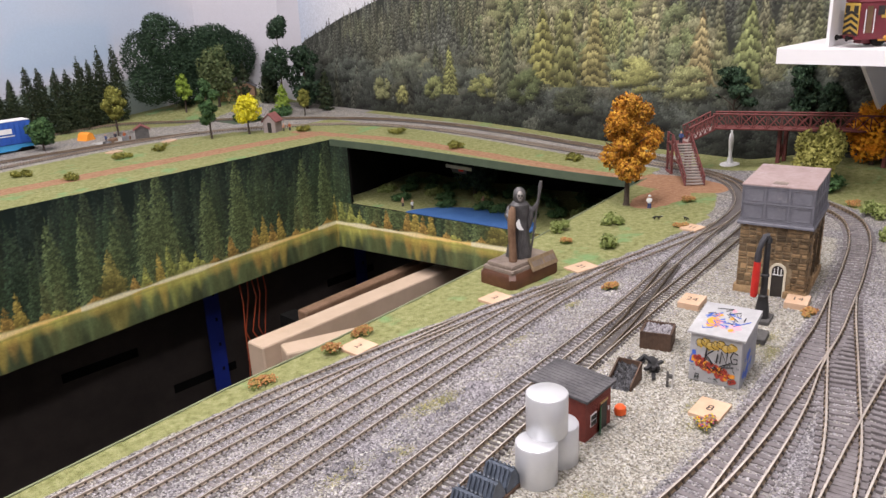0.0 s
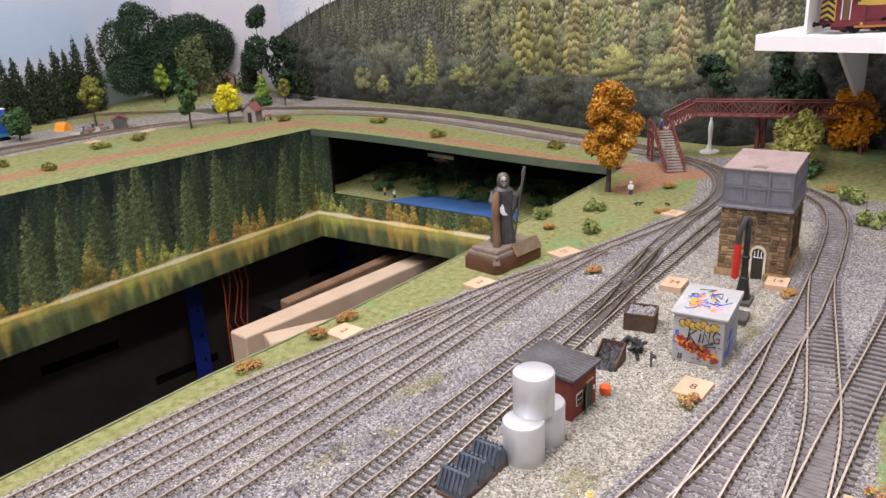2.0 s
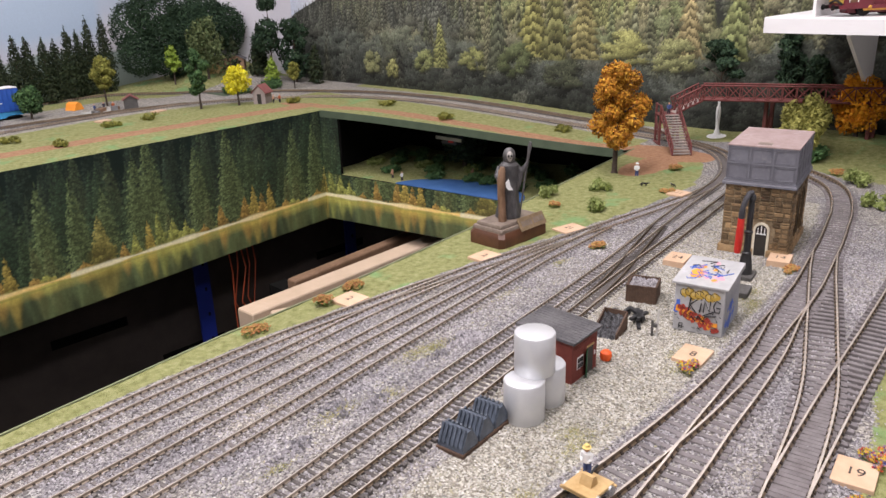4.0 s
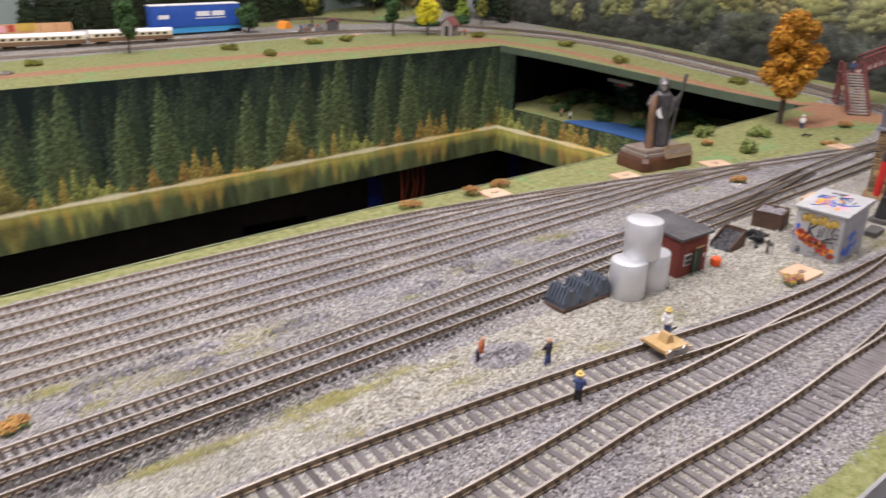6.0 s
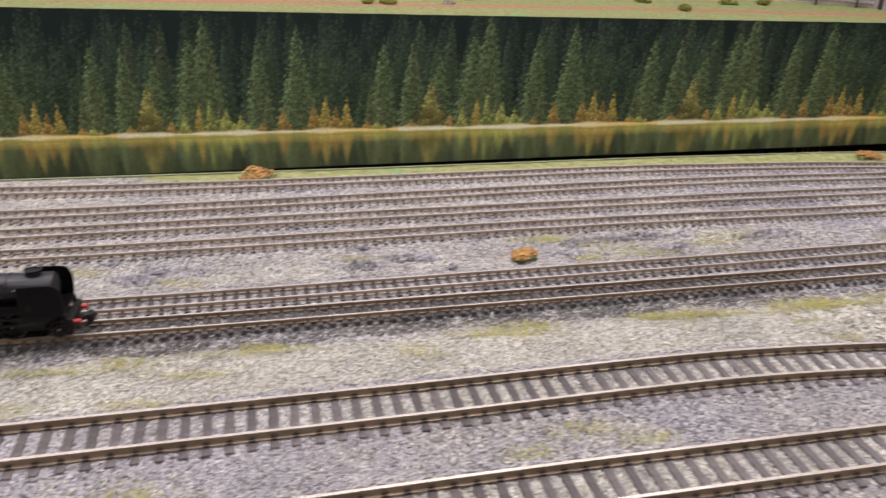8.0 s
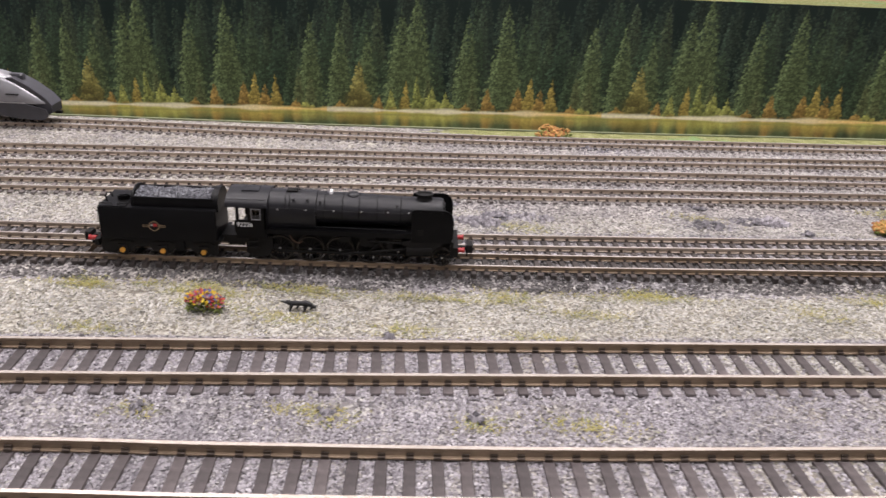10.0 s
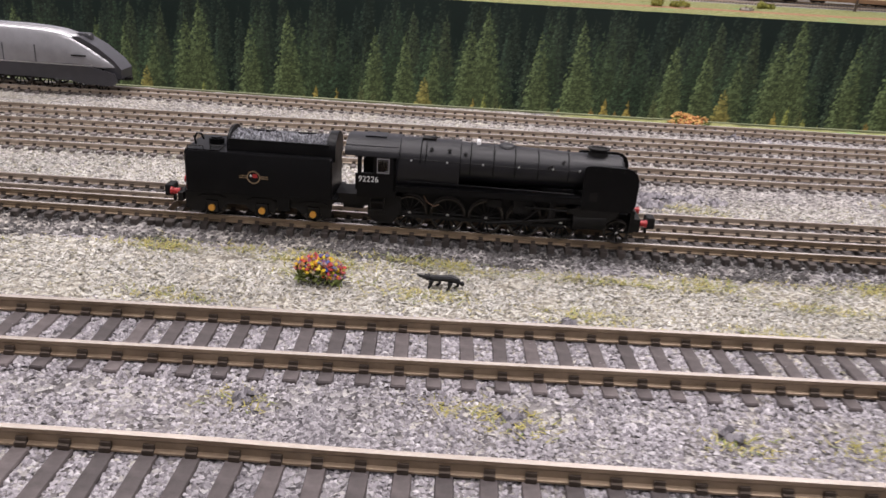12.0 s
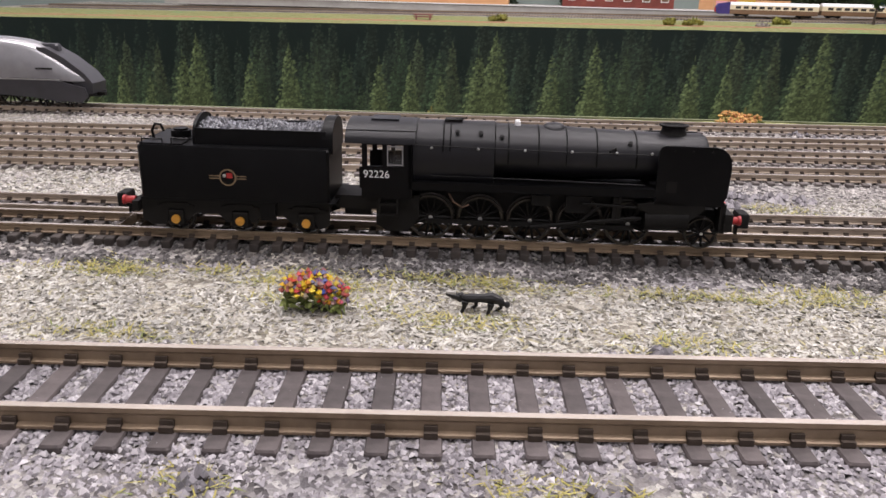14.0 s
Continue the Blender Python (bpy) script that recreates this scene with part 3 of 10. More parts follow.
def zones(x, y):
    """Grass, soil and pale gravel, 0 to 1, by place."""
    yt1, ya, y6 = on([p for p in T1 if p[1] < 0.19 or p[0] < 1.05][:14], x), on(A, x), on(T6, x)
    near = y < 0.36
    grass = np.where(near, smooth(0.010, 0.017, y - yt1) * (x < 1.05) * smooth(-0.04, 0.1, x), 0.0)
    curve = smooth(0.016, 0.024, np.hypot(x - 1.07, y - 0.32) * 0 + (1.215 - x) + 0.0 * y) * smooth(0.012, 0.02, y - np.interp(x, [1.0, 1.08, 1.14, 1.2, 1.23], [0.19, 0.2, 0.225, 0.27, 0.31]))
    grass = np.where(near & (x >= 1.0), np.maximum(grass, curve), grass)
    right = smooth(1.12, 1.2, x) * smooth(0.02, 0.05, y) * (1 - smooth(0.2, 0.24, y)) * near
    grass = np.maximum(grass, right * smooth(0.03, 0.05, x - np.interp(y, [0.0, 0.1, 0.15, 0.23], [1.02, 1.12, 1.16, 1.2])))
    front = smooth(0.021, 0.034, on(C, x) - y) * (x < 0.75) * (x > 0.3)
    grass = np.maximum(grass, front * 0.9)
    grass = np.maximum(grass, np.where(near & (y > 0.2), smooth(1.256, 1.272, x), 0.0))
    g_end = 1 - smooth(1.222, 1.238, x)
    g_far = 1 - smooth(-0.035, -0.02, y - on([(p[0], p[1]) for p in T1 if p[1] > 1.04][::-1], x))
    g_hill = smooth(1.285, 1.32, y) * smooth(0.72, 0.85, x) * 0.8
    g_hill = g_hill * smooth(0.8, 1.15, np.hypot((x - 0.87) / 0.15, (y - 1.28) / 0.085))
    grass = np.where(~near, np.where((x > 1.12) & (y < 1.08), np.maximum(g_end, smooth(1.312, 1.32, x)), np.maximum(g_far, g_hill)), grass)
    soil = np.where(near, 1 - smooth(0.85, 1.1, np.hypot((x - 1.095) / 0.06, (y - 0.288) / 0.025)), 0.0)
    soil = np.maximum(soil, np.where((y < 0.6) & (y > 0.2), 1 - smooth(0.8, 1.1, np.hypot((x - 1.165) / 0.04, (y - 0.31) / 0.075)), 0.0))
    path_far = 1 - smooth(0.012, 0.028, np.abs(y - np.interp(x, [-0.9, 0.0, 0.6, 0.75, 1.0, 1.12], [0.98, 1.0, 1.008, 1.002, 0.985, 0.966])))
    path_end = 1 - smooth(0.010, 0.018, np.abs(x - np.interp(y, [0.3, 0.42, 0.56, 0.8, 0.97, 1.02], [1.175, 1.155, 1.152, 1.145, 1.115, 1.1])))
    soil = np.where(~near, np.maximum(np.where(x < 1.13, path_far, 0), np.where((x >= 1.1) & (y < 1.03), path_end, 0)), soil)
    pale = smooth(0.004, 0.009, y6 - 0.012 - y) * smooth(0.010, 0.016, y - ya - 0.006) * near * (x < 0.85)
    pale = np.maximum(pale, 0.6 * smooth(0.012, 0.02, on(T5, x) - y) * smooth(0.012, 0.02, y - ya) * near * (x > 0.55) * (x < 1.05))
    pale = np.maximum(pale, np.where(near, 0.42 * smooth(0.013, 0.02, on(T4, x) - y) * smooth(0.012, 0.018, y - on(T5, x)), 0))
    pale = np.maximum(pale, np.where(near, 0.5 * (1 - smooth(-0.02, 0.2, x)) * smooth(0.008, 0.014, y - on(T5, x)), 0))
    for line in (A, B, C):
        pale = np.maximum(pale, np.where(near, 0.55 * (1 - smooth(0.007, 0.011, np.abs(y - on(line, x)))) * smooth(0.05, 0.16, x) * (1 - smooth(0.5, 0.62, x)), 0))
    pale = np.maximum(pale, np.where(~near, 0.5, 0))
    return grass, soil, pale


def sheet(name, us, vs, place):
    """A grid of the ground: place(u, v) gives x, y."""
    U, V = np.meshgrid(us, vs, indexing="ij")
    X, Y = place(U, V)
    rng = np.random.default_rng(3)
    Z = gz(X, Y) + bed(X, Y)
    pts = np.stack([X, Y, Z + rng.normal(0, 0.00018, X.shape)], -1).reshape(-1, 3)
    n, k = U.shape
    i = np.arange(n - 1)[:, None] * k + np.arange(k - 1)[None, :]
    faces = np.stack([i, i + k, i + k + 1, i + 1], -1).reshape(-1, 4)
    g, s, p = zones(X, Y)
    col = np.stack([g, s, p, np.ones_like(g)], -1).reshape(-1, 4)
    me = pieces_mesh(name, pts, faces, ["scenic_ground"], colours=col, layer="zone")
    me.polygons.foreach_set("use_smooth", [True] * len(me.polygons))
    return me


yard = tagged(new("baseboard_ground", sheet("baseboard_ground", np.arange(-0.95, 1.1681, 0.006), np.linspace(0, 1, 64),
              lambda u, v: (u, on(FRONT, u) + v * (on(EDGE, u) - on(FRONT, u))))), "ballasted yard with grass verge and gravel", "ground", kind="structure")
end_ground = tagged(new("end_ground", sheet("end_ground", np.concatenate([np.arange(-0.09, 0.349, 0.008), [0.349], np.arange(0.356, SKY_Y, 0.008)]), np.linspace(0, 1, 30),
                    lambda u, v: (np.where(u < 0.3491, 1.168, np.where(u < 0.903, well_end(u), 1.12)) * (1 - v) + v * (BACK_X + 0.01), u))), "grassed end board with a dirt path beside the track", "ground", kind="structure")
far_ground = tagged(new("far_ground", sheet("far_ground", np.arange(-0.95, 1.121, 0.01), np.linspace(0, 1, 60),
                    lambda u, v: (u, WELL_Y + v * (SKY_Y + 0.01 - WELL_Y)))), "green far board with dirt path and ballasted tracks", "ground", kind="structure")


# boards under the ground sheets
def slab(name, outline, z0, z1, mats, label):
    g = Geo().prism(outline, z0, z1, "z")
    return solid(name, g, mats, label, "baseboard", kind="structure", smooth=False)


slab("baseboard_near", [(x, y - 0.001) for x, y in EDGE] + [(x, y + 0.001) for x, y in FRONT[::-1]], -0.034, -0.003, "bridge_board", "green painted baseboard edge of the yard")
end_board = Geo()
rows = [-0.09, 0.15, 0.349, 0.42, 0.5, 0.58, 0.66, 0.74, 0.82, 0.903, 1.1, SKY_Y]
for ya, yb in zip(rows[:-1], rows[1:]):
    xa, xb = (1.17 if y < 0.35 else float(well_end(min(y, 0.903))) + 0.003 for y in (ya, yb))
    q = [(xa, ya), (BACK_X + 0.01, ya), (BACK_X + 0.01, yb), (xb, yb)]
    low = [min(float(gz(1.17, y)), float(gz(1.3, y))) for x, y in q]
    end_board.add([(x, y, z - 0.0075) for (x, y), z in zip(q, low)] + [(x, y, z - 0.004) for (x, y), z in zip(q, low)], [(3, 2, 1, 0), (4, 5, 6, 7), (0, 1, 5, 4), (1, 2, 6, 5), (2, 3, 7, 6), (3, 0, 4, 7)])
solid("baseboard_end", end_board, "bridge_board", "green painted baseboard of the end board", "baseboard", kind="structure", smooth=False)
slab("baseboard_far", [(-0.95, WELL_Y + 0.004), (1.12, WELL_Y + 0.004), (1.12, SKY_Y), (-0.95, SKY_Y)], -0.05, -0.031, "bridge_board", "far baseboard")
trim = Geo()
for (x0, y0), (x1, y1) in zip(FRONT[:-1], FRONT[1:]):
    trim.add([(x0, y0 - 0.0016, -0.012), (x1, y1 - 0.0016, -0.012), (x1, y1 - 0.0016, 0.0012), (x0, y0 - 0.0016, 0.0012), (x0, y0, -0.012), (x1, y1, -0.012), (x1, y1, 0.0012), (x0, y0, 0.0012)],
             [(0, 1, 2, 3), (7, 6, 5, 4), (3, 2, 6, 7), (0, 4, 5, 1)])
solid("front_trim", trim, "aluminium_trim", "aluminium trim along the front edge of the board", "trim", kind="structure", smooth=False)
lip = Geo()
for (x0, y0), (x1, y1) in zip(EDGE[:-1], EDGE[1:]):
    lip.add([(x0, y0, -0.03), (x1, y1, -0.03), (x1, y1, 0.0008), (x0, y0, 0.0008), (x0, y0 + 0.0015, -0.03), (x1, y1 + 0.0015, -0.03), (x1, y1 + 0.0015, 0.0008), (x0, y0 + 0.0015, 0.0008)],
            [(0, 1, 2, 3), (7, 6, 5, 4), (3, 2, 6, 7), (0, 4, 5, 1)])
solid("well_edge_trim", lip, "board_edge", "pale edging strip along the well", "trim", kind="structure", smooth=False)

# the room
room = [("wall_east", (1.62, 1.7, -1.7, 1.85, -0.95, CEIL), "room_paint"), ("wall_north", (-2.3, 1.62, 1.77, 1.85, -0.95, CEIL), "room_paint"),
        ("wall_west", (-2.3, -2.2, -1.7, 1.77, -0.95, CEIL), "room_paint"), ("wall_south", (-2.2, 1.62, -1.7, -1.6, -0.95, CEIL), "room_paint")]
for nm, d, mt in room:
    solid(nm, Geo().box(*d), mt, "plain pale painted room wall", "wall", kind="structure", smooth=False)
solid("floor", Geo().box(-2.3, 1.7, -1.7, 1.85, -1.0, -0.95), "dark_carpet", "near-black floor under the layout, toned for the shade of the well", "floor", kind="structure", smooth=False)
solid("ceiling", Geo().box(-2.3, 1.7, -1.7, 1.85, CEIL, CEIL + 0.05), "ceiling_paint", "white ceiling", "ceiling", kind="structure", smooth=False)
for lx, ly, w in LAMPS:
    ob = thing("ceiling_light", "white rectangular ceiling light panel, switched on", "ceiling light", pose(lx, ly, CEIL), group="ceiling lights")
    part("frame", Geo().box(-0.48, 0.48, -0.14, -0.115, -0.03, 0).box(-0.48, 0.48, 0.115, 0.14, -0.03, 0).box(-0.48, -0.455, -0.115, 0.115, -0.03, 0).box(0.455, 0.48, -0.115, 0.115, -0.03, 0), "white_paint", ob, smooth=False)
    part("diffuser", Geo().box(-0.453, 0.453, -0.113, 0.113, -0.02, -0.004), "lamp_diffuser", ob, smooth=False)


# ---- prints: forest mural, hill photograph and sky ----
class Print:
    """A printed picture: ink laid in small soft dabs on a fine raster, u to the right and v up, in metres."""

    def __init__(self, u0, u1, v0, v1, res, wrap=False):
        self.u0, self.v0, self.res, self.wrap = u0, v0, res, wrap
        self.w, self.h = int(round((u1 - u0) / res)), int(round((v1 - v0) / res))
        self.img = np.zeros((self.h, self.w, 3))

    def dab(self, u, v, ru, rv, col, cover=0.85):
        x, y, rx, ry = (u - self.u0) / self.res, (v - self.v0) / self.res, max(0.7, ru / self.res), max(0.7, rv / self.res)
        xs = np.arange(int(math.floor(x - rx)), int(math.ceil(x + rx)) + 1)
        ys = np.arange(max(0, int(math.floor(y - ry))), min(self.h, int(math.ceil(y + ry)) + 1))
        if self.wrap:
            cols = xs % self.w
        else:
            xs = xs[(xs >= 0) & (xs < self.w)]
            cols = xs
        if len(xs) == 0 or len(ys) == 0:
            return
        d = ((xs[None, :] - x) / rx) ** 2 + ((ys[:, None] - y) / ry) ** 2
        a = (np.clip(1.25 - d, 0, 1) * cover)[..., None]
        at = np.ix_(ys, cols)
        self.img[at] = self.img[at] * (1 - a) + np.asarray(col) * a

    def spruce(self, u, v, w, h, col, rng, lit=1.0, fine=1.0):
        """A spire of drooping boughs, lit from the upper left, dark within."""
        col = np.asarray(col)
        self.dab(u, v + h * 0.3, w * 0.3, h * 0.32, col * 0.28 * lit, 0.9)
        tiers = max(5, int(h / 0.011))
        n = int(70 + 2.2e5 * w * h * fine)
        for k in range(n):
            t = 1 - math.sqrt(rng.random())
            step = (t * tiers) % 1.0
            half = w * 0.5 * ((1 - t) ** 0.8) * (1.08 - 0.4 * step) + 0.0006
            a = rng.uniform(-1, 1)
            tone = lit * (0.42 + 0.95 * rng.random() ** 1.6) * (1.25 - 0.5 * step) * (1.15 - 0.35 * a)
            if abs(a) < 0.45 and step < 0.45:
                tone *= 0.55
            self.dab(u + a * half, v + h * t + 0.001 - abs(a) * half * 0.22, rng.uniform(0.0009, 0.0021), rng.uniform(0.0007, 0.0015), col * tone, 0.8)
        self.dab(u, v + h, 0.0006, 0.004, col * 0.8 * lit, 0.7)

    def leafy(self, u, v, r, h, col, rng, lit=1.0):
        """A rounded broadleaf crown made of clumps, each lit from above."""
        col = np.asarray(col)
        self.dab(u, v + h * 0.45, r * 0.95, h * 0.5, col * 0.3 * lit, 0.9)
        for k in range(13):
            t = k / 12
            rad = r * math.sqrt(max(0.08, 1 - (2 * t - 0.85) ** 2))
            cu, cv, cr = u + rng.uniform(-0.8, 0.8) * rad, v + h * (0.12 + 0.78 * t), r * rng.uniform(0.2, 0.36)
            base = lit * rng.uniform(0.6, 1.15) * (0.75 + 0.5 * t)
            self.dab(cu, cv - cr * 0.35, cr * 1.1, cr * 0.7, col * 0.36 * base, 0.75)
            for j in range(26):
                a, q = rng.uniform(0, 6.28), math.sqrt(rng.random())
                x, y = cr * q * math.cos(a), cr * 0.8 * q * math.sin(a)
                tone = base * (0.55 + 0.75 * (0.5 + 0.5 * y / (cr * 0.8)) - 0.15 * x / cr) * rng.uniform(0.65, 1.35)
                self.dab(cu + x, cv + y, rng.uniform(0.0009, 0.0022), rng.uniform(0.0008, 0.0017), col * tone, 0.75)

    def paste(self, u, v, w, h, stamp, col):
        """A ready tree, stretched to w by h metres with its foot at u, v."""
        tone, alpha = stamp
        nx, ny = max(3, int(w / self.res)), max(4, int(h / self.res))
        x0, y0 = int((u - w / 2 - self.u0) / self.res), int((v - self.v0) / self.res)
        i, j = np.arange(ny), np.arange(nx)
        i, j = i[(i + y0 >= 0) & (i + y0 < self.h)], j[(j + x0 >= 0) & (j + x0 < self.w)]
        if len(i) == 0 or len(j) == 0:
            return
        src = np.ix_(i * tone.shape[0] // ny, j * tone.shape[1] // nx)
        dst = (slice(i[0] + y0, i[-1] + y0 + 1), slice(j[0] + x0, j[-1] + x0 + 1))
        self.img[dst] = self.img[dst] * (1 - alpha[src][..., None]) + tone[src][..., None] * np.asarray(col)

    def at(self, u, v):
        x, y = np.round((u - self.u0) / self.res).astype(int), np.round((v - self.v0) / self.res).astype(int)
        x = x % self.w if self.wrap else np.clip(x, 0, self.w - 1)
        return self.img[np.clip(y, 0, self.h - 1), x]


def spruce_stamp(rng, nx=46, ny=110):
    """A spruce in plain grey, tone and cover: drooping boughs in tiers, pale above and dark beneath."""
    t, a = np.meshgrid((np.arange(ny) + 0.5) / ny, (np.arange(nx) + 0.5) / nx * 2 - 1, indexing="ij")
    tiers = int(rng.integers(7, 12))
    ragged = np.convolve(rng.random(nx + 4), np.ones(3) / 3, "same")[2:-2]
    ph = t * tiers + 1.1 * np.abs(a) + 0.8 * ragged[None, :]
    k = np.clip(ph.astype(int), 0, tiers + 3)
    step = ph - k
    side = (a > 0).astype(int)
    half = (1 - t) ** 0.8 * rng.uniform(0.66, 1.08, (tiers + 4, 2))[k, side] * (1.08 - 0.42 * step)
    cover = np.clip((half + 0.02 - np.abs(a)) * nx / 3.5, 0, 1)
    bough = rng.uniform(0.5, 1.35, (tiers + 4, 9))[k, np.clip(((a + 1) * 4.5).astype(int), 0, 8)]
    tone = (0.16 + 1.05 * step ** 0.9) * bough * (1.12 - 0.35 * a) * (0.75 + 0.45 * t) * rng.uniform(0.8, 1.2, a.shape)
    tone = tone * (1 - 0.45 * np.exp(-(a / 0.16) ** 2) * (step < 0.55))
    return tone * cover, cover


def crown_stamp(rng, n=66):
    """A broadleaf crown in plain grey: clumps lit from above, each before the dark underside of the one over it."""
    y, x = np.meshgrid((np.arange(n) + 0.5) / n, (np.arange(n) + 0.5) / n * 2 - 1, indexing="ij")
    tone, cover = np.zeros((n, n)), np.zeros((n, n))
    spots = sorted(((rng.uniform(-1, 1), rng.uniform(0, 1)) for _ in range(26)), key=lambda q: -q[1])
    for q, v in spots:
        r = rng.uniform(0.18, 0.34)
        cx, cy = q * (1 - r) * math.sqrt(max(0.1, 1 - (1.9 * v - 0.8) ** 2)), 0.12 + 0.74 * v
        up, across = (y - cy) / (0.42 * r), (x - cx) / r
        d = np.hypot(up, across) + rng.normal(0, 0.2, x.shape) + 0.18 * np.sin(7 * np.arctan2(up, across) + rng.uniform(0, 6))
        al = np.clip((1 - d) * 4, 0, 1)
        lit = (0.07 + 1.25 * np.clip(0.42 + 0.55 * up - 0.22 * across, 0, 1) ** 1.4) * rng.uniform(0.6, 1.25) * (0.7 + 0.45 * v) * rng.uniform(0.7, 1.3, x.shape)
        tone, cover = tone * (1 - al) + lit * al, cover * (1 - al) + al
    return tone, cover


def raster_mesh(name, U, V, place, colour, mat):
    """A sheet over the grid U, V (same shapes) that carries the printed colours."""
    n, k = U.shape
    i = np.arange(n - 1)[:, None] * k + np.arange(k - 1)[None, :]
    faces = np.stack([i, i + k, i + k + 1, i + 1], -1).reshape(-1, 4)
    col = np.concatenate([colour.reshape(-1, 3), np.ones((U.size, 1))], 1)
    me = pieces_mesh(name, place(U, V).reshape(-1, 3), faces, [mat], colours=col)
    me.polygons.foreach_set("use_smooth", [True] * len(me.polygons))
    return me


PERIOD, SEAM, SHORE_H = 0.408, -0.177, 0.19


def forest_unit():
    """One length of the roll: spruces over a bright shore, and their reflection in the lake."""
    rng = random.Random(5)
    p = Print(0.0, PERIOD, -0.06, SHORE_H, 0.0011, wrap=True)
    rows = np.linspace(0, 1, p.h)[:, None, None]
    p.img[:] = np.array((0.009, 0.017, 0.012)) * (1 - rows) + np.array((0.007, 0.015, 0.012)) * rows
    for k in range(70):
        u, h = rng.uniform(0, PERIOD), rng.uniform(0.05, 0.11)
        v = rng.uniform(0.03, 0.12)
        t = rng.random()
        p.spruce(u, v, h * 0.3, h, (0.026 + 0.018 * t, 0.045 + 0.022 * t, 0.032 + 0.01 * t), rng, 0.85, 0.6)
    for u, h, w, t in ((0.005, 0.12, 0.036, 0.1), (0.03, 0.15, 0.04, 0.25), (0.075, 0.14, 0.04, 0.35), (0.16, 0.13, 0.03, 0.0), (0.19, 0.1, 0.03, 0.1), (0.225, 0.15, 0.035, 0.1), (0.3, 0.14, 0.04, 0.05), (0.322, 0.1, 0.03, 0.3), (0.345, 0.13, 0.035, 0.1), (0.372, 0.11, 0.03, 0.15), (0.392, 0.125, 0.03, 0.1)):
        p.spruce(u, rng.uniform(0.004, 0.02), w * 1.15, h, (0.05 + 0.07 * t, 0.078 + 0.06 * t, 0.05), rng, 0.95)
    for k in range(22):
        t, h = rng.random(), rng.uniform(0.08, 0.15)
        u = PERIOD * (k + rng.random()) / 22
        if 0.165 < u < 0.19 or 0.225 < u < 0.24:
            continue
        p.spruce(u, rng.uniform(0.0, 0.025), rng.uniform(0.042, 0.06), h, (0.046 + 0.035 * t, 0.08 + 0.04 * t, 0.046 + 0.01 * t), rng, 0.85, 0.7)
    for u, h, w in ((0.132, 0.162, 0.068), (0.11, 0.14, 0.062), (0.206, 0.132, 0.056), (0.261, 0.148, 0.07), (0.06, 0.105, 0.048), (0.02, 0.125, 0.05), (0.385, 0.13, 0.05)):
        p.spruce(u, 0.004, w, h, (0.125, 0.168, 0.07), rng, 1.05, 0.8)
    for u, h, w in ((0.384, 0.05, 0.024), (0.366, 0.06, 0.02), (0.15, 0.05, 0.02), (0.216, 0.045, 0.02)):
        p.spruce(u, 0.001, w, h, (0.13, 0.155, 0.065), rng)
    gold, rust, lime = (0.46, 0.36, 0.09), (0.38, 0.25, 0.07), (0.36, 0.38, 0.1)
    for u, h, w, c in ((0.048, 0.07, 0.036, (0.3, 0.27, 0.08)), (0.078, 0.02, 0.012, rust), (0.096, 0.03, 0.014, lime), (0.118, 0.042, 0.013, gold), (0.134, 0.05, 0.014, (0.26, 0.29, 0.08)), (0.156, 0.034, 0.022, lime), (0.177, 0.027, 0.014, lime), (0.207, 0.012, 0.016, rust), (0.238, 0.034, 0.016, rust),
                       (0.283, 0.036, 0.02, rust), (0.3, 0.05, 0.016, gold), (0.315, 0.034, 0.018, rust), (0.331, 0.048, 0.015, (0.36, 0.28, 0.07)), (0.02, 0.012, 0.02, rust), (0.362, 0.012, 0.016, rust), (0.376, 0.01, 0.02, lime)):
        p.spruce(u, 0.0, w * 1.2, h, c, rng, 1.05, 1.4)
        p.leafy(u + rng.uniform(-0.004, 0.004), 0.0, w * 0.6, h * 0.5, c, rng, 0.9)
    for k in range(150):
        u = rng.uniform(0, PERIOD)
        p.dab(u, rng.uniform(0.0, 0.005), rng.uniform(0.001, 0.004), 0.0016, rng.choice((gold, rust, lime, (0.2, 0.2, 0.07))), 0.5)
    # the lake repeats what stands above it, drawn out downwards
    z = int(0.06 / p.res)
    up = p.img[z:2 * z + 10][::-1]
    for j in range(z):
        depth = (z - j) / z
        lo = min(len(up) - 1, max(0, len(up) - 1 - int((z - j) * 1.0)))
        span = up[max(0, lo - 9):lo + 10].mean(0)
        span = (span + np.roll(span, 1, 0) + np.roll(span, -1, 0) + np.roll(span, 2, 0)) / 4
        glow = max(0.0, 1 - depth / 0.3)
        p.img[j] = span * (1.15 - 0.35 * depth) + np.array((0.024, 0.022, 0.009)) + glow * np.array((0.34, 0.27, 0.05))
    us = np.arange(p.w) * p.res
    gilt = np.clip((us - 0.25) / 0.1, 0, 1)[:, None]
    shore = np.array((0.86, 0.8, 0.52)) * (1 - gilt) + np.array((0.9, 0.66, 0.24)) * gilt
    thick = 0.0042 + 0.0016 * np.sin(us * 2 * math.pi / PERIOD * 3) + 0.001 * np.sin(us * 2 * math.pi / PERIOD * 7 + 1)
    for j in range(p.h):
        v = j * p.res - 0.06
        on_shore = np.clip(1.6 - np.abs(v - 0.0003) / (thick * 0.55), 0, 1)[:, None]
        reeds = np.clip(1.3 - np.abs(v + 0.0055) / 0.0018, 0, 1) * 0.6
        p.img[j] = p.img[j] * (1 - reeds) + np.array((0.3, 0.31, 0.09)) * reeds
        p.img[j] = p.img[j] * (1 - on_shore) + shore * on_shore
    return p


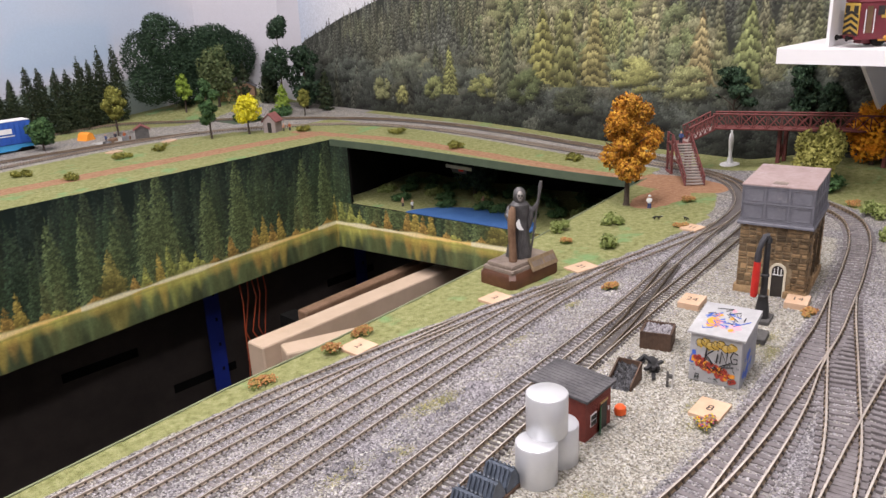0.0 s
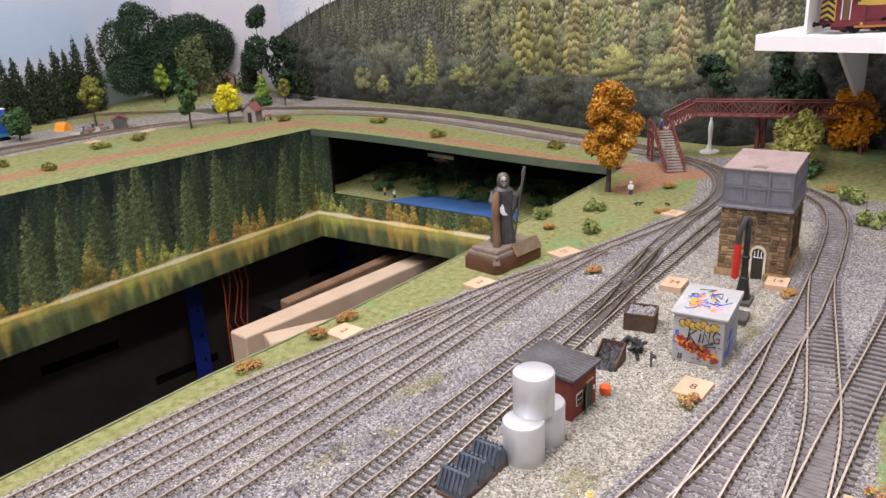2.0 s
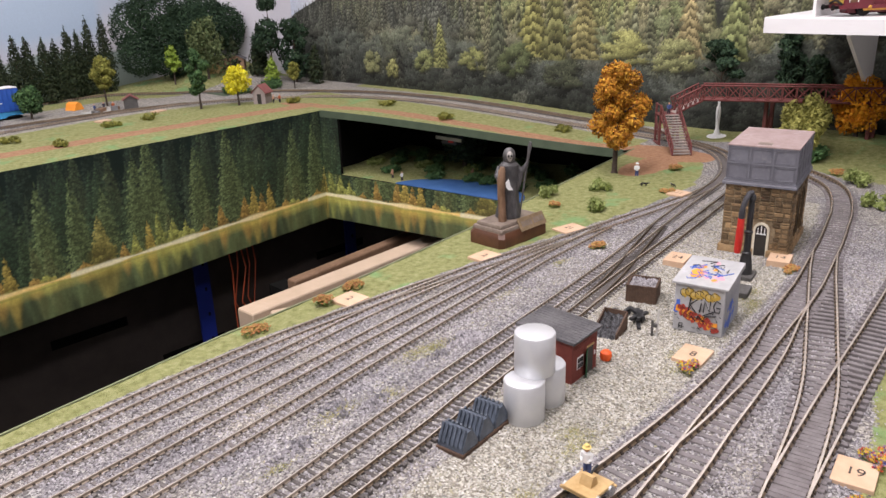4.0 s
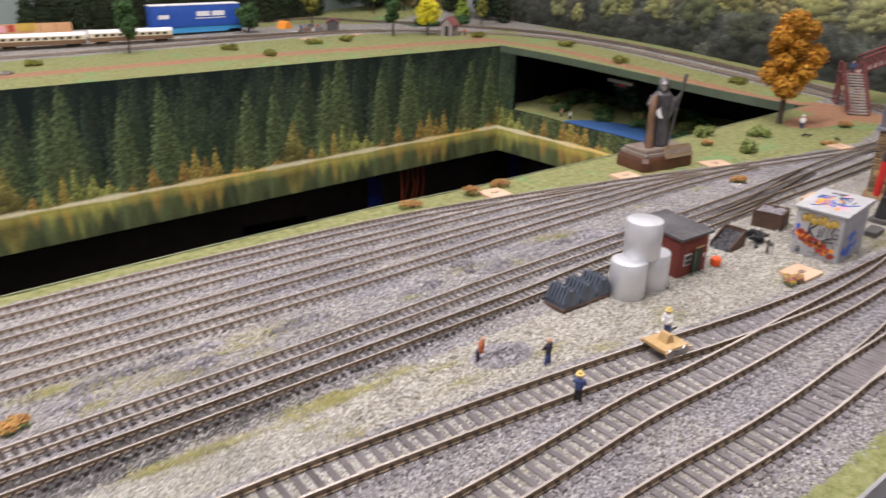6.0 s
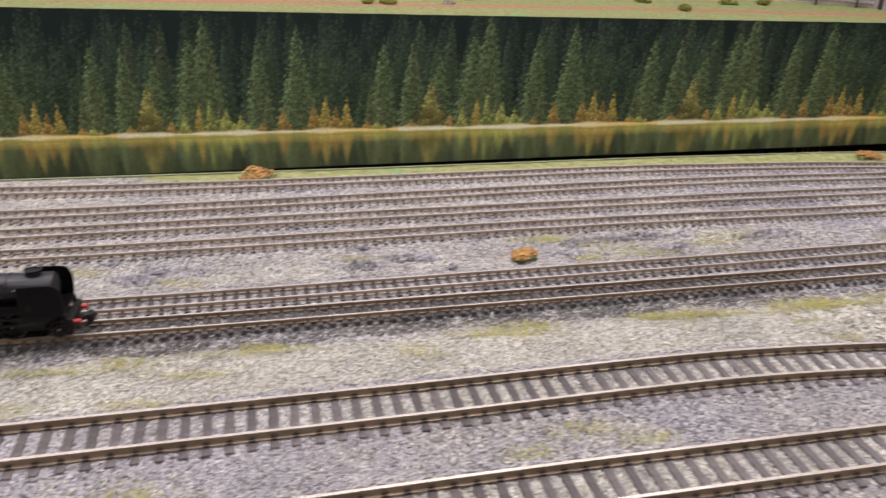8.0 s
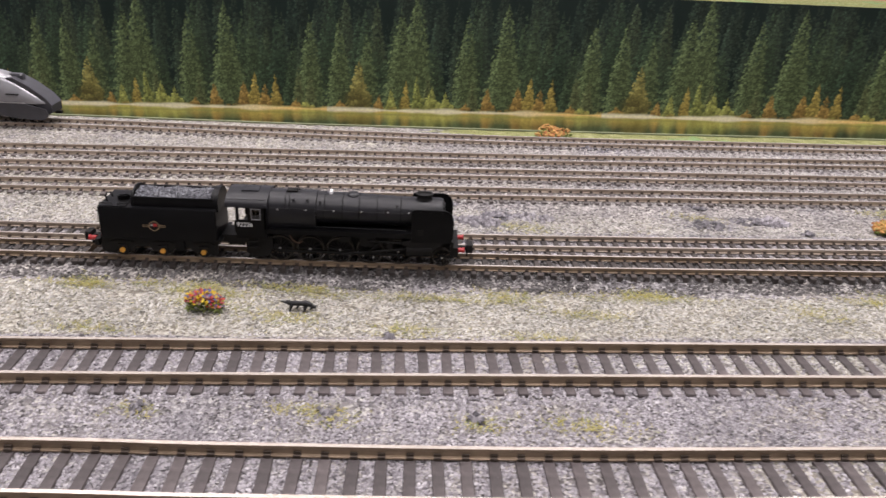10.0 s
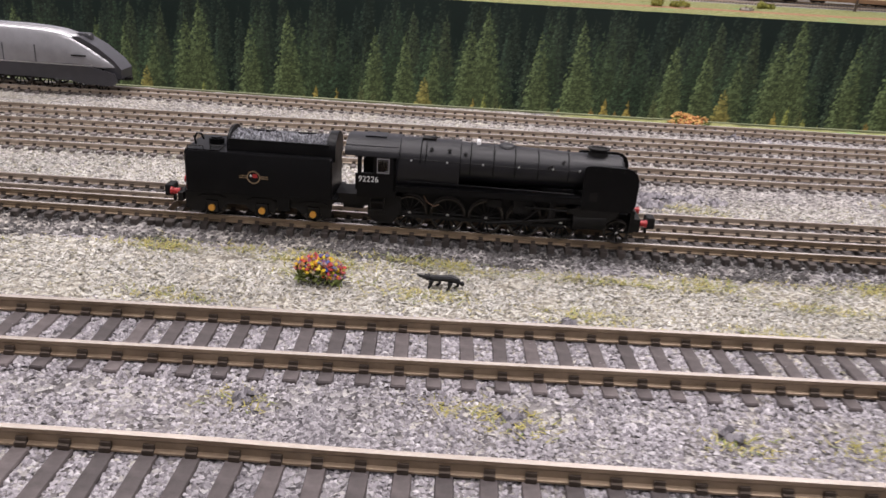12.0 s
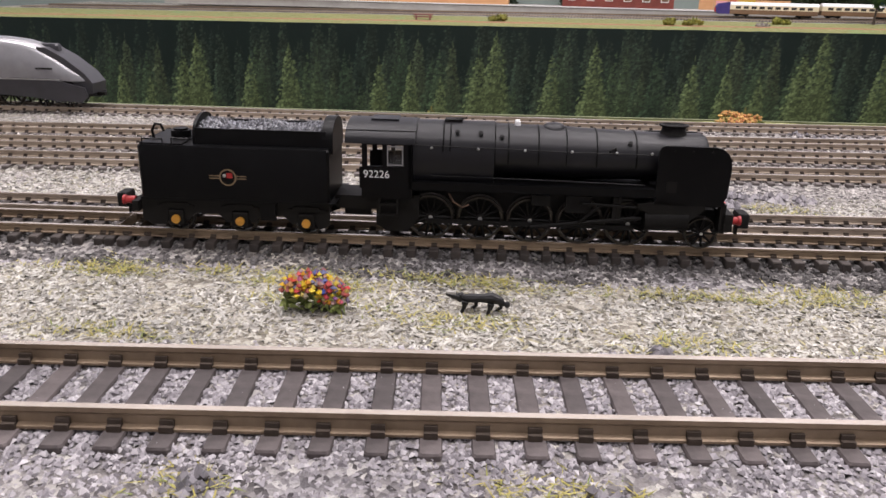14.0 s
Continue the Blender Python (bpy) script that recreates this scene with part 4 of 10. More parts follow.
def mural_sheet(name, u0, u1, base, top, deep, place, seam, lift=0.0):
    """The roll cut to the strip between base - deep and top, heights by u."""
    us = np.linspace(u0, u1, int((u1 - u0) / 0.0012) + 2)
    low, high = np.linspace(-1, 0, 48)[:-1], np.linspace(0, 1, 130)
    b, t = base(us), top(us)
    up = high[None, :] * (t - b)[:, None]
    V = np.concatenate([low[None, :] * deep(us)[:, None], up], 1)
    U = np.tile(us[:, None], (1, V.shape[1]))
    return raster_mesh(name, U, V + b[:, None], place, FOREST.at((U - seam) % PERIOD, V + lift), "forest_print")


FOREST = forest_unit()
CORNER = 1.09


def shore_far(u):
    return -0.1735 + 0.036 * np.asarray(u)


def lake_far(u):
    """Depth of the printed lake below its shore."""
    return 0.045 + 0.011 * np.clip(1.05 - np.asarray(u), 0, 1.3)


def board_far(u):
    return 0.0002 + 0.0105 * np.asarray(u)


mural = thing("mural_far", "glossy printed forest and lake mural lining the far side of the well", "mural", kind="structure")
back = Geo()
for y in (WELL_Y + 0.0006, WELL_Y + 0.004):
    back.v += [(-0.95, y, float(shore_far(-0.95)) - float(lake_far(-0.95))), (CORNER, y, float(shore_far(CORNER)) - 0.045), (CORNER, y, float(board_far(CORNER)) - 0.0006), (-0.95, y, float(board_far(-0.95)) - 0.0006)]
back.f, back.s = [(0, 1, 2, 3), (7, 6, 5, 4), (0, 4, 5, 1), (1, 5, 6, 2), (2, 6, 7, 3), (3, 7, 4, 0)], [0] * 6
part("panel", back, "black_panel", mural, smooth=False)
part("print", mural_sheet("print", -0.95, CORNER, shore_far, board_far, lake_far, lambda U, V: np.stack([U, np.full_like(U, WELL_Y), V], -1), SEAM), None, mural, "dark green spruces above a yellow shoreline")
front_mural = thing("mural_front", "printed forest and lake strip along the front of the yard board", "mural", kind="structure")
part("print", mural_sheet("print", -0.3, 1.2, lambda u: -0.135 + 0 * u, lambda u: -0.0125 + 0 * u, lambda u: 0.05 + 0 * u, lambda U, V: np.stack([U, np.interp(U, [p[0] for p in FRONT], [p[1] for p in FRONT]) - 0.0012, V], -1), 0.1), None, front_mural)
front_back = Geo()
for (x0, y0), (x1, y1) in zip(FRONT[:-1], FRONT[1:]):
    front_back.add([(x0, y0, -0.19), (x1, y1, -0.19), (x1, y1, -0.0125), (x0, y0, -0.0125), (x0, y0 + 0.004, -0.19), (x1, y1 + 0.004, -0.19), (x1, y1 + 0.004, -0.0125), (x0, y0 + 0.004, -0.0125)], [(0, 1, 2, 3), (7, 6, 5, 4), (3, 2, 6, 7), (0, 4, 5, 1)])
part("panel", front_back, "black_panel", front_mural, smooth=False)
# end of the well: a low shelf with a pond, behind a printed front
END0, END1 = Vector((CORNER - 0.002, 0.903)), Vector((1.153, 0.36))
edir = (END1 - END0).normalized()


def end_at(u, v, d):
    """u metres along the end of the well from the mural, height v, d towards the well."""
    p = END0 + edir * u
    return (p.x - d * 1.0, p.y, v)


def end_place(U, V):
    return np.stack([END0.x + edir.x * U - 0.0012, END0.y + edir.y * U, V], -1)


SHELF_Z = -0.0945
QUAD_BOX = [(0, 1, 2, 3), (7, 6, 5, 4), (0, 4, 5, 1), (1, 5, 6, 2), (2, 6, 7, 3), (3, 7, 4, 0)]
end_mural = thing("mural_end", "printed forest and lake strip under the pond shelf", "mural", kind="structure")
part("panel", Geo().add([end_at(u, v, d) for d in (0.001, -0.004) for u, v in ((0, -0.178), (0.545, -0.168), (0.545, SHELF_Z - 0.001), (0, SHELF_Z - 0.001))], QUAD_BOX), "black_panel", end_mural, smooth=False)
part("print", mural_sheet("print", 0.0, 0.545, lambda u: -0.1345 + 0.02 * u, lambda u: SHELF_Z - 0.001 + 0 * u, lambda u: 0.043 + 0 * u, end_place, -0.12), None, end_mural)
corner_mural = thing("mural_corner", "narrow printed forest panel beside the shelf opening", "mural", kind="structure")
part("panel", Geo().add([end_at(u, v, d) for d in (0.001, -0.004) for u, v in ((0, SHELF_Z), (0.04, SHELF_Z), (0.04, 0.002), (0, 0.002))], QUAD_BOX), "black_panel", corner_mural, smooth=False)
part("print", mural_sheet("print", 0.0, 0.04, lambda u: SHELF_Z + 0 * u, lambda u: 0.002 + 0 * u, lambda u: 0.0005 + 0 * u, end_place, -0.29, 0.05), None, corner_mural)
fascia = Geo()
for k in range(11):
    ua, ub = 0.55 * k / 11, 0.55 * (k + 1) / 11
    za, zb = (float(gz(*end_at(u, 0, 0)[:2])) for u in (ua, ub))
    fascia.add([end_at(u, v, d) for d in (0.0018, 0.0) for u, v in ((ua, za - 0.0105), (ub, zb - 0.0105), (ub, zb + 0.0008), (ua, za + 0.0008))], QUAD_BOX)
solid("end_fascia", fascia, "bridge_board", "green painted fascia over the pond shelf opening", "trim", kind="structure", smooth=False)


def shelf_sheet():
    us, ws = np.linspace(0.0, 0.545, 60), np.linspace(0, 0.2, 30)
    U, W = np.meshgrid(us, ws, indexing="ij")
    X, Y = END0.x + edir.x * U + W, END0.y + edir.y * U
    pond = np.hypot((U - 0.275) / 0.118, (W - 0.0) / 0.075)
    Z = SHELF_Z + 0.012 * smooth(0.05, 0.2, W) + 0.002 * np.sin(U * 60) * smooth(0.02, 0.1, W) - 0.006 * (1 - smooth(0.85, 1.05, pond))
    pts = np.stack([X, Y, Z], -1).reshape(-1, 3)
    i = np.arange(59)[:, None] * 30 + np.arange(29)[None, :]
    f = np.stack([i, i + 30, i + 31, i + 1], -1).reshape(-1, 4)
    one = np.ones_like(U)
    col = np.stack([one, 0 * one, 0 * one, one], -1).reshape(-1, 4)
    return pieces_mesh("shelf_ground", pts, f, ["scenic_ground"], colours=col, layer="zone")


tagged(new("shelf_ground", shelf_sheet()), "grassy ground of the lower diorama shelf", "ground", kind="structure")
pond = Geo()
ring = [(END0.x + edir.x * (0.275 + 0.116 * math.cos(a)) + max(0.0, 0.074 * math.sin(a)) + 0.0005, END0.y + edir.y * (0.275 + 0.116 * math.cos(a)), SHELF_Z + 0.0005) for a in [math.pi * i / 24 for i in range(25)]]
pond.add(ring + [(x, y, z - 0.004) for x, y, z in ring], [tuple(range(25))] + [(i, 25 + i, 26 + i, i + 1) for i in range(24)] + [(24, 49, 25, 0)])
solid("pond", pond, "pond_blue", "bright blue glossy model pond", "pond", kind="structure", smooth=False)
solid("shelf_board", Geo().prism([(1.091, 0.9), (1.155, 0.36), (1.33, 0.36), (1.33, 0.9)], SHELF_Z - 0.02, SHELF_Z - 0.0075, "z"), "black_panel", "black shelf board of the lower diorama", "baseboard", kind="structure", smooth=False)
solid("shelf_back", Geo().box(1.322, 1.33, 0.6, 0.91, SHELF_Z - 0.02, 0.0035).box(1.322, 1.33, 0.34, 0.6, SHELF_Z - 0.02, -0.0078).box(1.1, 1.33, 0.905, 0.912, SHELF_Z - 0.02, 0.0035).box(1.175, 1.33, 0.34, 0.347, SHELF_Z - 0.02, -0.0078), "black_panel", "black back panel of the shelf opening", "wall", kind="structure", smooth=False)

# hill photograph behind the end board
def hill_top(u):
    """Ridge over the end board; u runs from the corner (0) to the right."""
    return np.interp(u, [-0.02, 0.0, 0.08, 0.136, 0.25, 0.4, 0.6, 2.0], [0.145, 0.156, 0.185, 0.204, 0.236, 0.3, 0.36, 0.5])


def hill_print():
    """Conifers in haze along the ridge, sunlit mixed wood below them, dark broadleaf trees at the foot."""
    rng = random.Random(11)
    shapes = np.random.default_rng(60)
    spires, crowns = [spruce_stamp(shapes) for _ in range(14)], [crown_stamp(shapes) for _ in range(14)]
    p = Print(-0.02, 1.5, -0.03, 0.45, 0.0014)
    us, vs = np.arange(p.w) * p.res - 0.02, np.arange(p.h) * p.res - 0.03
    sky = np.array((0.55, 0.6, 0.7)) + 0.15 * np.sin(us * 9)[None, :, None] * np.array((1.0, 0.7, 0.3))
    wood = np.array((0.03, 0.033, 0.026))
    under = vs[:, None] < hill_top(us)[None, :] - 0.004
    p.img[:] = np.where(under[..., None], wood, sky)

    def light(u, v):
        """Sunlit patches: a broad one right of the middle, small ones near the foot on the other side."""
        n = noise.noise(Vector((u * 6, v * 9, 1))) + 0.5 * noise.noise(Vector((u * 15, v * 20, 4)))
        patch = math.exp(-((u - 0.72) / 0.2) ** 2 - ((v - 0.16) / 0.09) ** 2) + 0.8 * math.exp(-((u - 0.95) / 0.2) ** 2 - ((v - 0.11) / 0.05) ** 2) + 0.5 * math.exp(-((u - 0.33) / 0.16) ** 2 - ((v - 0.055) / 0.03) ** 2)
        return max(0.0, min(1.15, 0.85 * patch + 0.5 * n))
    for k in range(27):
        t = k / 26
        count = int(92 - 52 * t)
        for i in range(count):
            u = (i + rng.random()) / count * 1.52 - 0.02
            top = min(0.43, float(hill_top(u)))
            v = (top - 0.02) * (1 - t) ** 0.9 - 0.012 + rng.uniform(-0.003, 0.003)
            sun = light(u, v)
            haze = min(1.0, max(0.0, (v - 0.06) / 0.22)) * max(0.25, 1 - u)
            foot = v < 0.05 + 0.02 * math.sin(u * 7)
            h = (0.026 + 0.04 * t ** 1.2) * rng.uniform(0.75, 1.4)
            if foot and rng.random() < 0.85:
                g = rng.uniform(0.65, 1.15)
                col = np.array((0.098, 0.11, 0.092)) * g + 0.6 * sun * np.array((0.13, 0.13, 0.035)) * (v > 0.014)
                p.paste(u, v, h * 1.12, h * 1.05, rng.choice(crowns), col * (0.6 + 0.5 * min(1.0, max(0.0, (v + 0.01) / 0.05))))
                continue
            cold = np.array((0.115, 0.122, 0.098)) * rng.uniform(0.6, 1.25)
            warm = np.array(rng.choice(((0.3, 0.31, 0.13), (0.32, 0.31, 0.15), (0.25, 0.29, 0.12), (0.35, 0.33, 0.18))))
            col = cold * (1 - min(1, sun)) + warm * sun
            col = col * (1 - 0.3 * haze) + np.array((0.2, 0.205, 0.19)) * 0.3 * haze
            if sun > 0.55 and rng.random() < 0.5 or (v < 0.1 and rng.random() < 0.4):
                p.paste(u, v, h * 1.02, h * 1.05, rng.choice(crowns), col)
            else:
                p.paste(u, v, h * rng.uniform(0.5, 0.72), h * 1.35, rng.choice(spires), col * rng.uniform(0.75, 1.15))
    # a few trees that stand out
    for u, v, w, h, col in ((0.44, 0.06, 0.05, 0.085, (0.25, 0.26, 0.1)), (0.655, 0.09, 0.085, 0.115, (0.29, 0.28, 0.1)), (0.755, 0.09, 0.07, 0.12, (0.31, 0.28, 0.12)), (0.7, 0.085, 0.07, 0.12, (0.2, 0.2, 0.08)), (0.58, 0.07, 0.05, 0.12, (0.1, 0.11, 0.07)), (0.93, 0.1, 0.05, 0.1, (0.36, 0.3, 0.15)), (1.0, 0.1, 0.06, 0.11, (0.26, 0.29, 0.12))):
        p.paste(u, v, w * 1.15, h * 1.1, rng.choice(spires), np.array(col) * 1.05)
    for u, v, r, h, col in ((0.255, 0.035, 0.03, 0.05, (0.24, 0.25, 0.12)), (0.31, 0.03, 0.022, 0.04, (0.28, 0.28, 0.11)), (0.4, 0.04, 0.03, 0.05, (0.2, 0.22, 0.09)), (0.62, 0.04, 0.045, 0.07, (0.1, 0.12, 0.055)), (0.52, 0.05, 0.035, 0.05, (0.22, 0.23, 0.09)), (0.83, 0.075, 0.05, 0.06, (0.34, 0.34, 0.13)), (0.72, 0.035, 0.045, 0.055, (0.08, 0.09, 0.055)), (0.91, 0.07, 0.045, 0.055, (0.3, 0.31, 0.14))):
        p.paste(u, v, r * 2.1, h * 1.1, rng.choice(crowns), np.array(col) * 1.15)
    return p


hill_ink = hill_print()
hill = thing("backdrop_hill", "printed photograph of a wooded hillside behind the end board", "backdrop", kind="structure")
part("panel", Geo().box(BACK_X + 0.011, BACK_X + 0.02, -0.45, 1.3, -0.06, 0.62), "white_paint", hill, smooth=False)
U, V = np.meshgrid(np.linspace(-0.02, 1.499, 1050), np.linspace(-0.03, 0.449, 330), indexing="ij")
part("print", raster_mesh("print", U, V, lambda a, b: np.stack([np.full_like(a, BACK_X + 0.0098), 1.3 - a, b], -1), hill_ink.at(U, V), "forest_print"), None, hill)

# sky panel and its curved corner
CURVE = [(-1.6, SKY_Y + 0.012), (-0.6, SKY_Y + 0.012), (0.4, SKY_Y + 0.012), (1.14, SKY_Y + 0.012), (1.2, SKY_Y + 0.004), (1.255, SKY_Y - 0.03), (1.3, SKY_Y - 0.09), (1.332, 1.37), (BACK_X + 0.012, 1.298)]
pts, fcs, cols = [], [], []
vs = np.linspace(-0.06, 0.75, 120)
cx = []
for (xa, ya), (xb, yb) in zip(CURVE[:-1], CURVE[1:]):
    n = max(2, int(math.hypot(xb - xa, yb - ya) / 0.02))
    cx += [(xa + (xb - xa) * i / n, ya + (yb - ya) * i / n) for i in range(n)]
cx.append(CURVE[-1])
for i, (x, y) in enumerate(cx):
    for j, v in enumerate(vs):
        c = noise.noise(Vector((x * 2.2 + y, v * 5, 2))) + 0.5 * noise.noise(Vector((x * 6, v * 12, 5)))
        t = min(1, max(0, 0.9 + 1.1 * c - 0.75 * math.exp(-((v - 0.14) / 0.05) ** 2) * (x < 1.0)))
        low = 1.0 if v < 0.085 + 0.012 * math.sin(x * 8) + 0.006 * math.sin(x * 23) and x < 1.1 else 0.0
        sky = (0.4 + 0.17 * t, 0.5 + 0.06 * t, 0.63 - 0.02 * t)
        sky = tuple(s * (1 - low) + h * low for s, h in zip(sky, (0.24, 0.29, 0.27)))
        pts.append((x, y, v))
        cols.append((*sky, 1))
m = len(vs)
for i in range(len(cx) - 1):
    fcs += [(i * m + j, (i + 1) * m + j, (i + 1) * m + j + 1, i * m + j + 1) for j in range(m - 1)]
sky = thing("backdrop_sky", "printed cloudy sky sheet behind the far board", "backdrop", kind="structure")
part("print", pieces_mesh("print", pts, fcs, ["sky_print"], colours=cols), None, sky, "pale clouds over blue")
part("panel", Geo().box(-1.6, 1.34, SKY_Y + 0.016, SKY_Y + 0.024, -0.06, 0.75), "white_paint", sky, smooth=False)


# ---- track ----
def spline(ctrl, step):
    p = np.array([ctrl[0]] + list(ctrl) + [ctrl[-1]], dtype=float)
    out = []
    for i in range(1, len(p) - 2):
        n = max(4, int(np.linalg.norm(p[i + 1] - p[i]) / 0.004))
        t = (np.arange(n) / n)[:, None]
        out.append(0.5 * ((2 * p[i]) + (p[i + 1] - p[i - 1]) * t + (2 * p[i - 1] - 5 * p[i] + 4 * p[i + 1] - p[i + 2]) * t ** 2 + (3 * p[i] - p[i - 1] - 3 * p[i + 1] + p[i + 2]) * t ** 3))
    q = np.vstack(out + [p[-1:]])
    s = np.concatenate([[0], np.cumsum(np.linalg.norm(np.diff(q, axis=0), axis=1))])
    u = np.arange(0, s[-1], step)
    return np.stack([np.interp(u, s, q[:, 0]), np.interp(u, s, q[:, 1])], -1)


def headings(q):
    d = np.gradient(q, axis=0)
    return d / np.linalg.norm(d, axis=1)[:, None]


def sweep(q, off, prof, base):
    """A rail: the outline prof (sideways, up) drawn along q, off metres to the left."""
    d = headings(q)
    nrm = np.stack([-d[:, 1], d[:, 0]], -1)
    k = len(prof)
    z0 = gz(q[:, 0], q[:, 1]) + base
    pts = np.zeros((len(q), k, 3))
    for j, (a, b) in enumerate(prof):
        pts[:, j, :2] = q + nrm * (off + a)
        pts[:, j, 2] = z0 + b
    i = np.arange(len(q) - 1)[:, None] * k
    j = np.arange(k)[None, :]
    f = np.stack([i + j, i + k + j, i + k + (j + 1) % k, i + (j + 1) % k], -1).reshape(-1, 4)
    return pts.reshape(-1, 3), f, np.tile((np.arange(k) == 6).astype(int), len(q) - 1)


def sleeper_mesh(name, wide, deep, high, gauge, mat, chairs):
    g = Geo().box(-deep / 2, deep / 2, -wide / 2, wide / 2, -0.001, high, c=high * 0.18)
    if chairs:
        k = gauge / 0.0165
        g.use(1)
        for s in (-1, 1):
            for o in (-1, 1):
                y = s * (gauge + 0.001) / 2 + o * 0.0009 * k
                g.box(-deep * 0.3, deep * 0.3, y - 0.0006 * k, y + 0.0006 * k, high, high + 0.0009 * k)
                g.box(-deep * 0.3, deep * 0.3, y - o * 0.0003 * k - 0.0003 * k, y - o * 0.0003 * k + 0.0003 * k, high + 0.0005 * k, high + 0.0016 * k)
    return g.mesh(name, [mat, "chair_plastic"], smooth=False)


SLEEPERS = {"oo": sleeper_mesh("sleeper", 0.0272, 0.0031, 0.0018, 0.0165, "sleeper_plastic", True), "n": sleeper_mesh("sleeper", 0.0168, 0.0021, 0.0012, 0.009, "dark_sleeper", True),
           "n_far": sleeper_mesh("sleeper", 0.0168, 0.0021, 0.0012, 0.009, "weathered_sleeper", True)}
RAIL_OO = [(-0.0011, 0), (0.0011, 0), (0.0011, 0.0004), (0.0004, 0.0007), (0.0004, 0.0021), (0.00062, 0.0024), (0.00058, 0.0031), (-0.00058, 0.0031), (-0.00062, 0.0024), (-0.0004, 0.0021), (-0.0004, 0.0007), (-0.0011, 0.0004)]
RAIL_N = [(a * 0.72, b * 0.63) for a, b in RAIL_OO]


def track(ctrl, scale, label, lift=0.0, single=None, rail_mat="rail_steel"):
    """One line of track; sleepers within the stretch single are pieces of their own."""
    gauge, pitch, high, rail = (0.0165, 0.0069, 0.0018, RAIL_OO) if scale == "oo" else (0.009, 0.0049, 0.0012, RAIL_N)
    ob = thing("railway_track", label, "railway track", group="yard tracks", kind="structure")
    q = spline(ctrl, 0.006 if scale == "oo" else 0.005)
    for s in (1, -1):
        p, f, top = sweep(q, s * (gauge + 0.001) / 2, rail, high + lift)
        part("rail", pieces_mesh("rail", p, f, [rail_mat, rail_mat if rail_mat == "dark_rail" else "rail_top"], top), None, ob)
    q = spline(ctrl, pitch)
    d = headings(q)
    me = SLEEPERS[scale]
    co = np.array([v.co[:] for v in me.vertices])
    quads = [tuple(p.vertices) for p in me.polygons]
    rest_p, rest_f = [], []
    rng = np.random.default_rng(len(q))
    for (x, y), (dx, dy) in zip(q, d):
        z = float(gz(x, y)) + lift
        a = math.atan2(dy, dx) + rng.normal(0, 0.012)
        if single and single[0] < x < single[1] and y < 0.36:
            part("sleeper", me, None, ob, m=Matrix.Translation((x, y, z)) @ Matrix.Rotation(a, 4, "Z"))
        else:
            o = len(rest_p)
            c, s = math.cos(a), math.sin(a)
            rest_p += [(x + c * u - s * v, y + s * u + c * v, z + w) for u, v, w in co]
            rest_f += [tuple(i + o for i in f) for f in quads]
    if rest_p:
        me2 = bpy.data.meshes.new("sleepers")
        me2.from_pydata(rest_p, [], rest_f)
        for slot in me.materials:
            me2.materials.append(slot)
        own = [p.material_index for p in me.polygons]
        me2.polygons.foreach_set("material_index", own * (len(rest_f) // len(quads)))
        r = part("sleepers", me2, None, ob)
        r["kind"] = "stuff"
    return ob


OO_LABEL, N_LABEL = "large gauge model track with bronze rails and dark sleepers", "narrow gauge model track with dark sleepers in ballast"
track(A, "oo", OO_LABEL, 0.0, (-0.16, 0.62))
track(B, "oo", OO_LABEL, 0.0001, (-0.1, 0.62))
track(C, "oo", OO_LABEL, 0.0002, (0.25, 0.62))
track(E_TRACK, "oo", OO_LABEL, 0.0003)
track(T1, "n_far", N_LABEL, 0.0, None, "pale_rail")
track(T2, "n_far", N_LABEL, 0.0001, None, "pale_rail")
track(T3, "n_far", N_LABEL, 0.0002, None, "pale_rail")
track(T4, "n_far", N_LABEL, 0.0003, None, "pale_rail")
track(T5, "n", N_LABEL, 0.0004, (-0.16, 0.5), "pale_rail")
track(T6, "n", N_LABEL + " on a ballast shoulder", 0.0005, (-0.16, 0.5))
track(T7, "n", N_LABEL, 0.0006, None, "dark_rail")
track(F_TRACK, "n_far", N_LABEL, 0.0007)
track(G_TRACK, "n_far", N_LABEL, 0.0008)


# ---- loose ballast ----
OCTA = np.array([(1, 0, 0), (0, 1, 0), (-1, 0, 0), (0, -1, 0), (0, 0, 1), (0, 0, -1)], dtype=float)
OCTA_F = np.array([(0, 1, 4), (1, 2, 4), (2, 3, 4), (3, 0, 4), (1, 0, 5), (2, 1, 5), (3, 2, 5), (0, 3, 5)])


def grains(name, x, y, size, mat, label, seed, stretch=1.0, sink=0.2):
    """Loose irregular stones at the given places."""
    rng = np.random.default_rng(seed)
    n = len(x)
    sc = size * rng.uniform(0.55, 1.25, (n, 1, 1)) * np.stack([np.full(n, stretch), np.ones(n), np.full(n, 0.75)], -1)[:, None, :]
    p = OCTA[None] * sc * rng.uniform(0.6, 1.3, (n, 6, 1))
    a, b = rng.uniform(0, 2 * np.pi, n), rng.uniform(-0.6, 0.6, n)
    ca, sa, cb, sb = np.cos(a)[:, None], np.sin(a)[:, None], np.cos(b)[:, None], np.sin(b)[:, None]
    px, py, pz = p[:, :, 0], p[:, :, 1], p[:, :, 2]
    px, pz = px * cb - pz * sb, px * sb + pz * cb
    px, py = px * ca - py * sa, px * sa + py * ca
    z = gz(x, y) + bed(x, y) + size * (rng.uniform(-sink, 0.35, n))
    pts = np.stack([px + x[:, None], py + y[:, None], pz + z[:, None]], -1).reshape(-1, 3)
    f = (OCTA_F[None, :4] + 6 * np.arange(n)[:, None, None]).reshape(-1, 3)
    return tagged(new(name, pieces_mesh(name, pts, f, [mat])), label, "ballast", kind="stuff")


